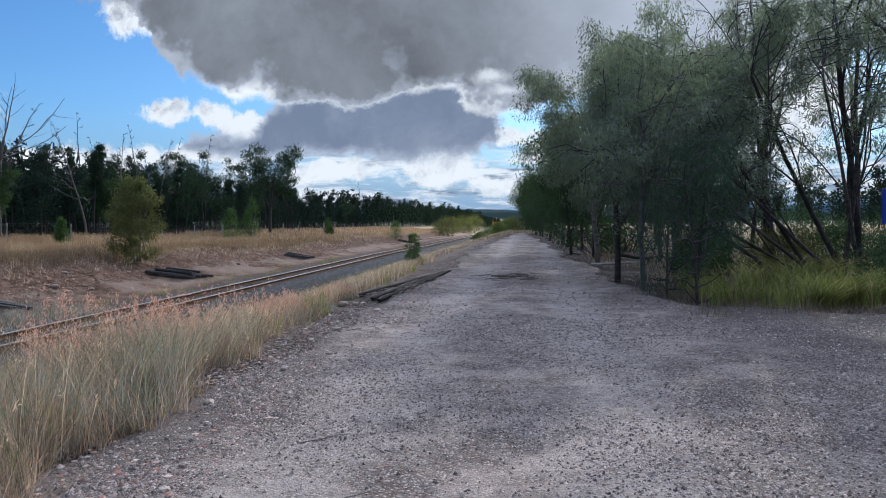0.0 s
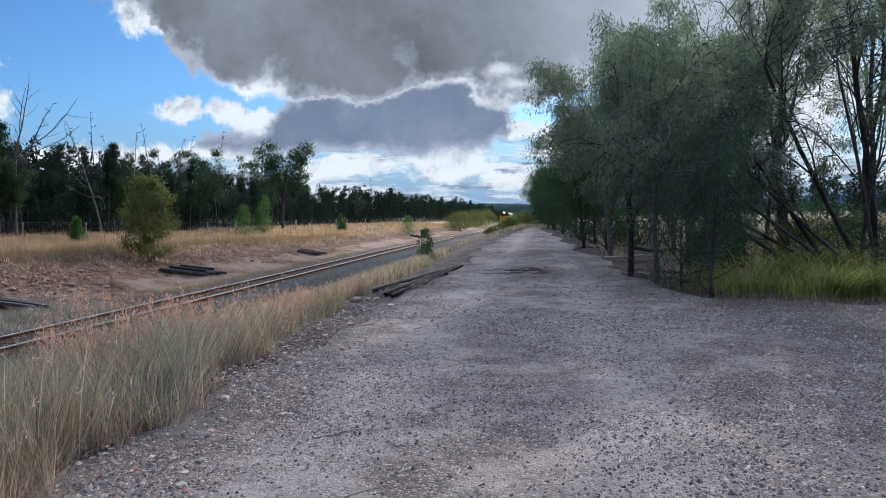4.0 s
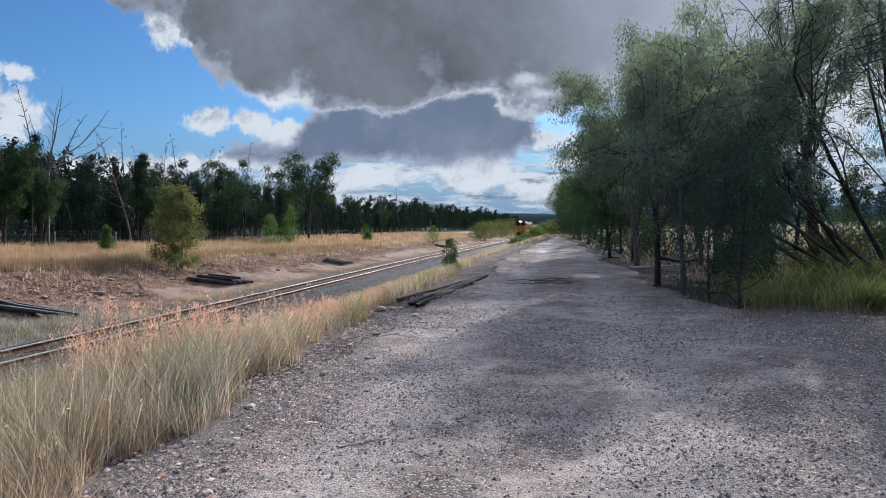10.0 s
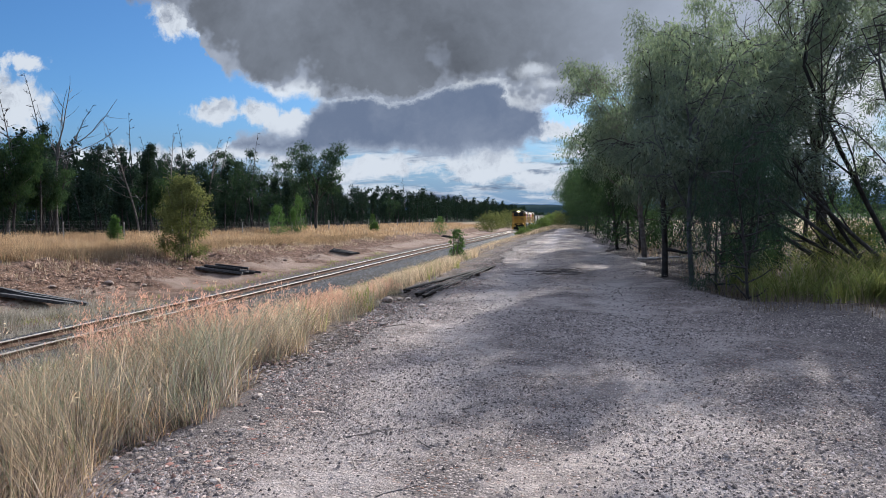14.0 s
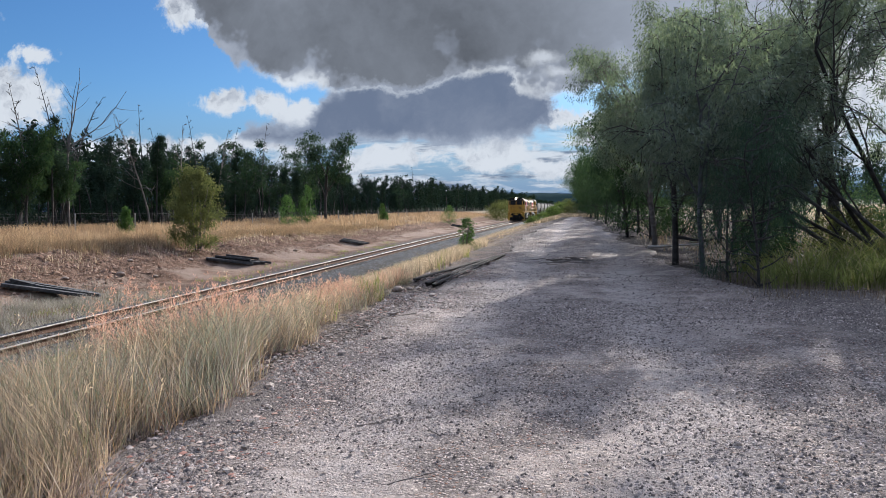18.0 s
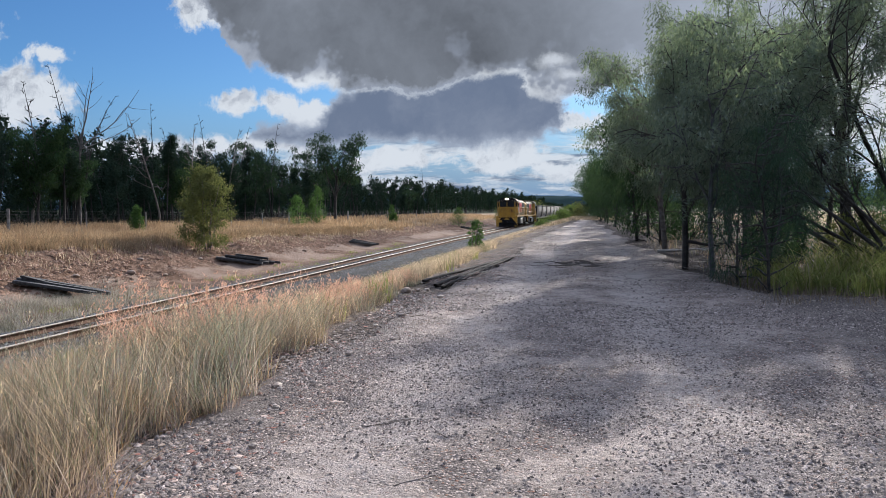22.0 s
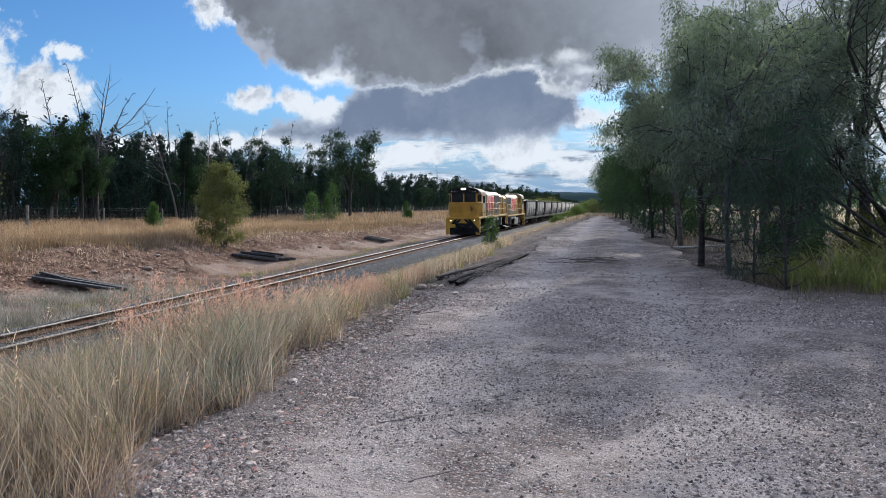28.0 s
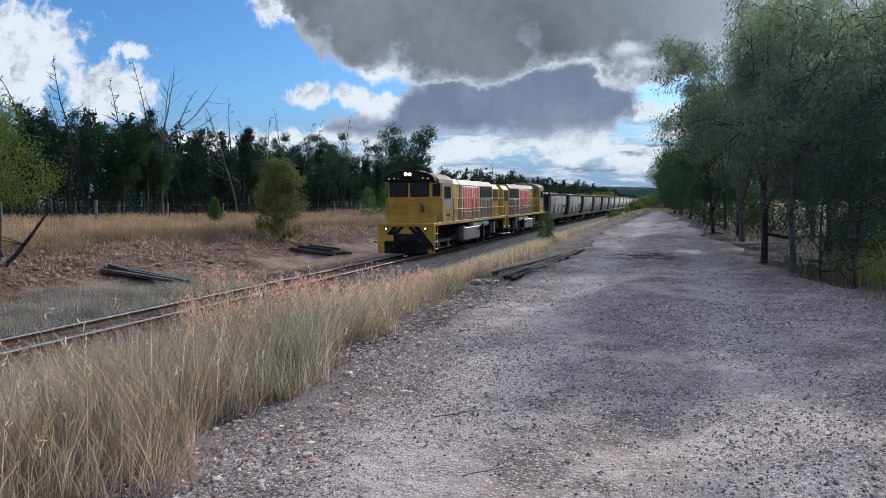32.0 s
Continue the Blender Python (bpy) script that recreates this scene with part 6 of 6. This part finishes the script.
def build_loco():
    """A narrow gauge diesel: full-width cab in front, narrow hood with walkways behind."""
    root = empty("diesel_locomotive")
    cab_plan = ((-1.05, 0.75), (1.05, 0.75), (1.4, 1.55), (1.4, 3.45), (-1.4, 3.45), (-1.4, 1.55))
    cab = part("cab", plan_prism(cab_plan, 1.5, 3.46), yellow, root, "yellow driving cab with chamfered corners")
    arc = [(1.40 * math.cos(a), 3.44 + 0.56 * math.sin(a) ** 0.8) for a in np.linspace(0, math.pi, 13)]
    part("cab_roof", prism(arc, 1.15, 3.6), roof_tan, root, "dull tan curved cab roof")
    arc2 = [(1.30 * math.cos(a), 3.55 + 0.47 * math.sin(a) ** 0.8) for a in np.linspace(0, math.pi, 13)]
    visor = part("visor", prism(arc2, 0.66, 1.15), black, root, "black brow over the windscreens")
    part("headlight_box", boxes((-0.24, 0.24, 0.57, 0.68, 3.76, 3.98), bevel=0.02), black, visor)
    for x in (-0.105, 0.105):
        bm = bmesh.new()
        rod(bm, (x, 0.555, 3.87), (x, 0.575, 3.87), 0.062, 14)
        part("headlight", bm, head_glow, visor, "lit round headlight")
    for x in (-0.98, -0.72, -0.5, 0.5, 0.72, 0.98):
        bm = bmesh.new()
        rod(bm, (x, 0.63, 3.72 - 0.06 * abs(x)), (x, 0.665, 3.72 - 0.06 * abs(x)), 0.028, 10)
        part("marker_light", bm, marker_glow if abs(x) > 0.6 else silver, visor)
    for x0, x1 in ((-1.0, -0.05), (0.05, 1.0)):
        w = part("windscreen", boxes((x0, x1, 0.725, 0.76, 2.80, 3.54), bevel=0.017), black, root, "black rubber windscreen surround")
        part("pane", boxes((x0 + 0.05, x1 - 0.05, 0.715, 0.73, 2.82, 3.50), bevel=0.004), glass, w, "dark windscreen glass")
        part("wiper", rods(0.012, ((x0 + 0.45, 0.70, 2.84), (x0 + 0.30, 0.70, 3.22))), black, w)
    for s in (-1, 1):
        d = Vector((0.35, 0.80, 0)).normalized()
        nrm = Vector((d.y, -d.x, 0))

        def on(q, z, off, s=s, d=d, nrm=nrm):
            p = Vector((1.05, 0.75, z)) + d * q + nrm * off
            return (s * p.x, p.y, p.z)
        part("corner_window", plate([on(0.16, 2.82, 0.006), on(0.70, 2.82, 0.006), on(0.70, 3.40, 0.006), on(0.16, 3.40, 0.006)], 0.02), glass, root, "dark corner cab window")
        part("corner_handrail", rods(0.018, (on(0.08, 1.6, 0.07), on(0.08, 2.72, 0.07)), (on(0.08, 2.72, 0.07), on(0.80, 2.72, 0.07)), (on(0.80, 2.72, 0.07), on(0.80, 1.6, 0.07))), cream, root)
        x = s * 1.402
        sh = [(x, 1.75, 3.40), (x, 3.20, 3.40), (x, 3.20, 2.62), (x, 2.95, 2.30), (x, 2.48, 2.10), (x, 2.0, 2.30), (x, 1.75, 2.62)]
        shield = part("side_shield", plate(sh if s < 0 else sh[::-1], -0.012 if s < 0 else -0.012), shield_grey, root, "grey shield-shaped panel round the side window")
        for y0, y1 in ((1.95, 2.42), (2.50, 2.97)):
            part("side_window", boxes((min(x + s * 0.010, x + s * 0.03), max(x + s * 0.010, x + s * 0.03), y0, y1, 2.72, 3.30), bevel=0.004), glass, shield)
        part("cab_number", boxes((min(x, x + s * 0.008), max(x, x + s * 0.008), 2.2, 2.8, 1.84, 1.95)), black, root, "dark number bar on the cab side")
    # lower front with louvres, grab rails and a stain
    louvre = part("front_grille", boxes((-0.95, -0.12, 0.728, 0.752, 1.95, 2.52), bevel=0.008), yellow, root, "ribbed yellow front panel")
    for i in range(9):
        q = -0.90 + i * 0.0915
        part("slat", boxes((q, q + 0.035, 0.70, 0.73, 1.99, 2.48), bevel=0.006), yellow, louvre)
    part("front_handrail", rods(0.018, ((0.52, 0.66, 1.6), (0.52, 0.66, 2.72)), ((0.52, 0.66, 2.72), (0.95, 0.66, 2.72)), ((0.95, 0.66, 2.72), (0.95, 0.66, 1.6)), ((-1.25, 0.66, 1.6), (-1.25, 0.66, 2.3))), cream, root)
    part("front_door", boxes((0.56, 0.98, 0.735, 0.752, 1.62, 2.70), bevel=0.006), yellow, root)
    part("hose_bag", boxes((0.62, 0.74, 0.64, 0.73, 2.05, 2.36), (0.58, 0.68, 0.66, 0.73, 2.28, 2.44), bevel=0.03), mat("rust_dark", (0.07, 0.02, 0.015), (0.12, 0.04, 0.025), 6.0, 0.8), root, "dark red brake fitting on the nose")
    part("maker_plate", boxes((-0.05, 0.2, 0.738, 0.752, 2.60, 2.64)), red, root, "small red plate")
    # sill, pilot and couplers
    part("front_sill", boxes((-1.4, 1.4, 0.18, 0.85, 1.42, 1.56), bevel=0.015), yellow, root)
    beam = part("buffer_beam", boxes((-1.4, 1.4, 0.22, 0.34, 0.95, 1.43), bevel=0.01), yellow, root)
    for s in (-1, 1):
        o = [(s * 1.40, 0.215, 1.0), (s * 1.40, 0.16, 0.14), (s * 1.16, 0.16, 0.14), (s * 0.30, 0.215, 1.0)]
        wing = part("pilot_wing", plate(o, 0.05), yellow, root, "yellow snow-plough style pilot wing")
        for q in (0.0, 0.42):
            st = [(s * (1.39 - q * 0.45), 0.135, 0.20 + 0.22 * q), (s * (1.39 - q * 0.3), 0.135, 0.50 + 0.16 * q), (s * (0.66 - q * 0.85), 0.205, 1.38), (s * (0.40 - q * 0.75), 0.205, 1.38)]
            part("warning_stripe", plate(st, 0.008), black, wing, "black diagonal warning stripe")
        bm = bmesh.new()
        rod(bm, (s * 0.98, 0.17, 1.30), (s * 0.98, 0.24, 1.30), 0.10, 14)
        house = part("ditch_light", bm, black, root)
        bm = bmesh.new()
        rod(bm, (s * 0.98, 0.15, 1.30), (s * 0.98, 0.172, 1.30), 0.048, 14)
        part("lens", bm, ditch_glow, house, "lit amber-white lens")
        # steps at the cab corner
        ladder = part("step_frame", rods(0.022, ((s * 1.38, 0.42, 0.30), (s * 1.38, 0.42, 1.5)), ((s * 1.38, 0.80, 0.30), (s * 1.38, 0.80, 1.5)), ((s * 1.38, 0.42, 1.5), (s * 1.38, 0.42, 2.0)), sides=6), cream, root)
        for z in (0.32, 0.68, 1.04):
            part("step", boxes((min(s * 1.12, s * 1.40), max(s * 1.12, s * 1.40), 0.40, 0.82, z, z + 0.03)), white, ladder, "white edged step")
    part("pilot_cowl", boxes((-1.08, 1.08, 0.10, 0.40, 0.12, 0.72), (-0.62, 0.62, 0.12, 0.40, 0.72, 1.06), bevel=0.05), black, root, "black coupler recess in the pilot")
    part("coupler", boxes((-0.16, 0.16, -0.28, 0.3, 0.62, 0.90), (-0.22, 0.04, -0.40, -0.18, 0.58, 0.94), bevel=0.04), grime, root)
    for x in (-0.55, -0.38, 0.36, 0.52, 0.68):
        part("brake_hose", rods(0.026, ((x, 0.18, 0.95), (x, 0.02, 0.62)), ((x, 0.02, 0.62), (x + 0.05, 0.06, 0.36))), black, root)
    # hood
    def hood_sec(name, y0, y1, w, zt, m, label=""):
        prof = [(-w, 1.56), (w, 1.56), (w, zt - 0.28), (w - 0.22, zt), (-w + 0.22, zt), (-w, zt - 0.28)]
        return part(name, prism(prof, y0, y1), m, root, label)
    hood_sec("hood_front", 3.45, 6.2, 0.98, 3.74, cream, "pale yellow narrow hood section")
    hood_sec("hood_middle", 6.2, 13.9, 1.02, 3.72, hood_grey, "dusty grey-beige engine hood")
    hood_sec("hood_end", 13.9, 16.0, 0.98, 3.60, yellow, "yellow hood end")
    for s in (-1, 1):
        def side(name, y0, y1, z0, z1, m, label="", th=0.02, par=root, s=s, off=1.022):
            return part(name, boxes((min(s * off, s * (off + th)), max(s * off, s * (off + th)), y0, y1, z0, z1), bevel=0.004), m, par, label)
        pan = side("red_panel", 6.5, 10.4, 1.95, 3.38, white, "white panel with red stripes along the hood")
        for i in range(7):
            side("red_stripe", 6.62 + i * 0.54, 7.02 + i * 0.54, 2.0, 3.32, red, par=pan, off=1.044, th=0.008)
        gr = side("radiator_grille", 10.7, 13.7, 2.72, 3.40, black, "dark radiator grille")
        for i in range(6):
            side("grille_bar", 10.75, 13.65, 2.78 + i * 0.1, 2.81 + i * 0.1, grime, par=gr, off=1.044, th=0.015)
        lou = side("louvre_panel", 10.7, 13.7, 1.7, 2.64, silver, "grey louvred doors")
        for i in range(7):
            side("door_gap", 10.75 + i * 0.43, 10.80 + i * 0.43, 1.74, 2.60, black, par=lou, off=1.044, th=0.006)
        side("hood_door", 4.0, 5.9, 1.75, 3.1, cream, th=0.015, off=0.982)
        side("end_grille", 14.3, 15.6, 2.55, 3.25, grime, "dark vent", off=0.982)
        part("side_sill", boxes((min(s * 1.36, s * 1.42), max(s * 1.36, s * 1.42), 0.85, 16.2, 1.42, 1.57), bevel=0.008), cream, root, "dirty cream side sill")
        # walkway handrail
        hr = part("handrail", rods(0.028, ((s * 1.36, 3.7, 2.70), (s * 1.36, 16.0, 2.70)), ((s * 1.36, 3.7, 2.15), (s * 1.36, 16.0, 2.15)), sides=6), cream, root)
        for i in range(14):
            part("stanchion", rods(0.026, ((s * 1.36, 3.72 + i * 0.944, 1.55), (s * 1.36, 3.72 + i * 0.944, 2.72)), sides=6), cream, hr)
        # tank, air reservoir and boxes below the frame
        tank_bm = boxes((min(s * 0.4, s * 1.30), max(s * 0.4, s * 1.30), 6.1, 9.5, 0.42, 1.16), bevel=0.06)
        tk = part("fuel_tank", tank_bm, silver, root, "dusty grey fuel tank")
        part("tank_cap", boxes((min(s * 1.29, s * 1.34), max(s * 1.29, s * 1.34), 9.1, 9.3, 0.85, 1.05), bevel=0.02), black, tk)
        bm = bmesh.new()
        rod(bm, (s * 1.12, 8.0, 1.22), (s * 1.12, 11.8, 1.22), 0.17, 16)
        part("air_reservoir", bm, white, root, "pale cylindrical air reservoir")
        for y in (5.62, 10.0, 12.9, 15.5):
            part("sand_pipe_box", boxes((min(s * 1.05, s * 1.36), max(s * 1.05, s * 1.36), y, y + 0.24, 0.55, 1.25), bevel=0.03), silver if y in (5.62, 12.9) else grime, root)
        part("rear_step", boxes((min(s * 1.1, s * 1.40), max(s * 1.1, s * 1.40), 15.6, 16.0, 0.34, 0.40), (min(s * 1.1, s * 1.40), max(s * 1.1, s * 1.40), 15.6, 16.0, 0.82, 0.88), bevel=0.01), white, root)
    part("walkway", boxes((-1.38, 1.38, 3.45, 16.2, 1.50, 1.555)), grime, root)
    part("centre_sill", boxes((-0.72, 0.72, 0.4, 16.2, 0.78, 1.50)), grime, root)
    part("rear_beam", boxes((-1.4, 1.4, 16.12, 16.26, 0.7, 1.57), bevel=0.01), yellow, root)
    part("rear_coupler", boxes((-0.15, 0.15, 16.2, 16.75, 0.62, 0.9), bevel=0.03), grime, root)
    # roof fittings
    for y in (11.2, 12.6):
        bm = bmesh.new()
        rod(bm, (0, y, 3.70), (0, y, 3.80), 0.58, 18)
        part("roof_fan", bm, grime, root)
    part("exhaust_stack", boxes((-0.22, 0.22, 7.8, 8.5, 3.7, 3.92), bevel=0.03), black, root)
    part("roof_hatch", boxes((-0.5, 0.5, 4.2, 5.6, 3.73, 3.82), (-0.5, 0.5, 9.0, 10.4, 3.71, 3.79), bevel=0.03), roof_tan, root)
    part("horn", rods(0.05, ((0.3, 1.5, 4.02), (0.3, 1.95, 4.02)), ((0.42, 1.55, 4.0), (0.42, 1.9, 4.0))), silver, root)
    axles = bogie(root, 0, (2.0, 3.55, 5.1)) + bogie(root, 0, (11.4, 12.95, 14.5))
    return tagged(root, "yellow diesel locomotive with black brow and lit headlights", "locomotive"), axles


def build_wagon():
    """A grain hopper: bulged grey sides, dark ends and underframe."""
    root = empty("hopper_wagon")
    prof = [(-1.05, 0.95), (1.05, 0.95), (1.22, 1.25), (1.33, 1.75), (1.38, 2.2), (1.39, 2.7), (1.36, 3.06), (0.9, 3.14), (-0.9, 3.14), (-1.36, 3.06), (-1.39, 2.7), (-1.38, 2.2), (-1.33, 1.75), (-1.22, 1.25)]
    body = part("hopper_body", prism(prof, 2.1, 12.0), wagon_grey, root, "bulged pale grey hopper body", smooth=False)
    for s in (-1, 1):
        for i in range(3):
            y = 4.4 + i * 2.6
            part("rib", boxes((min(s * 1.2, s * 1.415), max(s * 1.2, s * 1.40), y, y + 0.04, 1.28, 2.95), bevel=0.01), wagon_grey, body)
        part("top_rail", boxes((min(s * 1.24, s * 1.42), max(s * 1.24, s * 1.42), 0.9, 13.2, 2.98, 3.16), bevel=0.02), wagon_black, body, "dark top edge")
        part("side_sill", boxes((min(s * 1.02, s * 1.2), max(s * 1.02, s * 1.2), 0.3, 13.8, 0.72, 0.95), bevel=0.01), wagon_black, root)
        part("data_panel", boxes((min(s * 1.38, s * 1.408), max(s * 1.38, s * 1.408), 10.3, 11.6, 1.8, 2.0)), wagon_black, body, "dark lettering bar")
    for i in range(4):
        part("roof_hatch", boxes((-0.45, 0.45, 2.3 + i * 2.6, 4.3 + i * 2.6, 3.15, 3.24), bevel=0.03), wagon_grey, body)
    for y0, y1, ya in ((0.45, 2.1, 1.0), (12.0, 13.65, 13.1)):
        a, b = (y0 + 0.5, y1) if y0 < 5 else (y0, y1 - 0.5)
        part("end_slope", prism([(x * 0.97, 0.95 + (z - 0.95) * 0.98) for x, z in prof], a, b), wagon_black, root, "black sloping end sheet")
        for s in (-1, 1):
            part("end_post", boxes((min(s * 1.0, s * 1.18), max(s * 1.0, s * 1.18), ya - 0.08, ya + 0.08, 0.9, 3.0), bevel=0.01), wagon_black, root)
            part("ladder", rods(0.018, *[((s * 0.55, ya - 0.2, z), (s * 0.95, ya - 0.2, z)) for z in (1.2, 1.55, 1.9, 2.25, 2.6)]), wagon_black, root)
    part("centre_sill", boxes((-0.35, 0.35, 0.0, 14.1, 0.55, 0.95)), wagon_black, root)
    for y in (4.6, 7.1, 9.6):
        part("discharge_chute", prism([(-0.9, 0.95), (0.9, 0.95), (0.42, 0.36), (-0.42, 0.36)], y - 0.75, y + 0.75), wagon_black, root)
    part("coupler", boxes((-0.14, 0.14, -0.25, 0.1, 0.6, 0.88), (-0.14, 0.14, 14.0, 14.1, 0.6, 0.88), bevel=0.03), grime, root)
    axles = []
    for y in (2.4, 11.7):
        axles += bogie(root, 0, (y - 0.87, y + 0.87))
    return tagged(root, "pale grey grain hopper wagon with black ends on bogies", "wagon", "wagons of the train"), axles


FRONT, SPEED = 33.7, 6.85
loco_front, loco_axles = build_loco()
loco_rear = tagged(copy_thing(loco_front, pose(0, 0, 0)), "yellow second diesel locomotive coupled back to back")
for o in loco_rear.children_recursive:
    if o.name.split(".")[0] in ("headlight", "lens", "marker_light"):
        o.data = o.data.copy()
        o.data.materials.clear()
        o.data.materials.append(silver)
consist = [(loco_front, 0.0, False), (loco_rear, 33.2, True)]
wagon, wagon_axles = build_wagon()
consist.append((wagon, 34.2, False))
for i in range(1, 14):
    consist.append((copy_thing(wagon, pose(0, 0, 0)), 34.2 + 13.8 * i, False))


# ---- clouds that drift across the sun ----
def thin_cloud():
    """White vapour that lets part of the light straight through."""
    m = bpy.data.materials.new("cloud_white")
    m.use_nodes = True
    k = Nodes(m.node_tree)
    d, tr, mx, out = k.put("ShaderNodeBsdfDiffuse"), k.put("ShaderNodeBsdfTransparent"), k.put("ShaderNodeMixShader"), k.put("ShaderNodeOutputMaterial")
    d.inputs[0].default_value = (0.82, 0.82, 0.83, 1)
    mx.inputs[0].default_value = 0.22
    k.link(tr.outputs[0], mx.inputs[1])
    k.link(d.outputs[0], mx.inputs[2])
    k.link(mx.outputs[0], out.inputs[0])
    return m


cloud_mat = thin_cloud()


def build_cloud(name, label, wide, tall, seed, fringe):
    """A heap of rounded billows, seen from the ground only as shade."""
    r = np.random.default_rng(seed)
    bm = bmesh.new()
    for i in range(int(0.08 * wide)):
        a, b = r.uniform(-1, 1), r.uniform(-1, 1)
        if a * a + b * b > 1:
            a, b = a * 0.7, b * 0.7
        rad = tall * r.uniform(0.22, 0.38)
        bmesh.ops.create_icosphere(bm, subdivisions=2, radius=rad, matrix=Matrix.Translation((a * (wide - rad), b * (tall - rad), r.uniform(-20, 20))) @ Matrix.Diagonal((1.25, 1.0, 0.7, 1)))
    box(bm, -wide * 0.86, wide * 0.86, -tall * 0.8, tall * 0.8, -12, 12, 5.0)
    # ragged wisps that thin out beyond both ends
    for i in range(int(6.5 * fringe)):
        out = wide * 0.86 + fringe * r.random() ** 1.6
        rad = r.uniform(3.0, 6.5)
        bmesh.ops.create_icosphere(bm, subdivisions=1, radius=rad, matrix=Matrix.Translation(((-1) ** i * out, r.uniform(-0.8, 0.8) * tall, r.uniform(-10, 10))))
    return tagged(part(name, bm, cloud_mat, None, smooth=True), label, "cloud", "clouds over the sun")


def cloud_rows(edge_time, speed, side, wide, far):
    """The cloud's edge crosses the sun, as seen from the road, at edge_time; the two layers drift in different winds."""
    across = SUN_DIR.cross(Vector((0, 0, 1))).normalized()
    turn = Matrix((across, across.cross(SUN_DIR) * -1, SUN_DIR)).transposed().to_4x4()
    home = Vector((0, 9, 0)) + SUN_DIR * far
    rows = []
    for t in (0.0, 0.1, 4.0, 8.0, 12.0, 16.0, 20.0, 24.0, 28.0, 31.9, 32.0):
        q = home + across * ((t - edge_time) * speed + side * wide)
        rows.append((t, Matrix.Translation(q) @ turn))
    return rows


# both clouds are added above the view only to dim the sun
cloud_early = build_cloud("cloud", "unseen white cloud that shades the sun at first, then drifts away", 330, 104, 3, 80)
cloud_late = build_cloud("cloud", "unseen white cloud that drifts over the sun and shades it late", 150, 72, 5, 26)


def motions():
    times = [0.0, 0.1] + [0.5 * i for i in range(1, 64)] + [31.9, 32.0]
    for ob, back, turned in consist:
        rows = []
        for t in times:
            y = FRONT + back + SPEED * (32.0 - t)
            rows.append((t, pose(TRACK_X, y, float(rail_z(y)), 0, 0, 180 if turned else 0)))
        walk(ob, rows)
    # wheels roll on the rail
    for axles, sign in ((loco_axles, 1), ([o for o in loco_rear.children if o.name.startswith("wheelset")], -1), *[([o for o in w.children if o.name.startswith("wheelset")], 1) for w, _, _ in consist[2:]]):
        for n, a in enumerate(axles):
            at = a.matrix_basis.translation.copy()
            rows = []
            for i in range(0, 321):
                t = i / 10
                rows.append((t, pose(at.x, at.y, at.z, math.degrees(sign * SPEED * t / 0.46) % 360)))
            walk(a, rows)
    walk(cloud_early, cloud_rows(7.3, 24.0, 1, 284, 700))
    walk(cloud_late, cloud_rows(29.2, 8.0, -1, 129, 860))


motions()
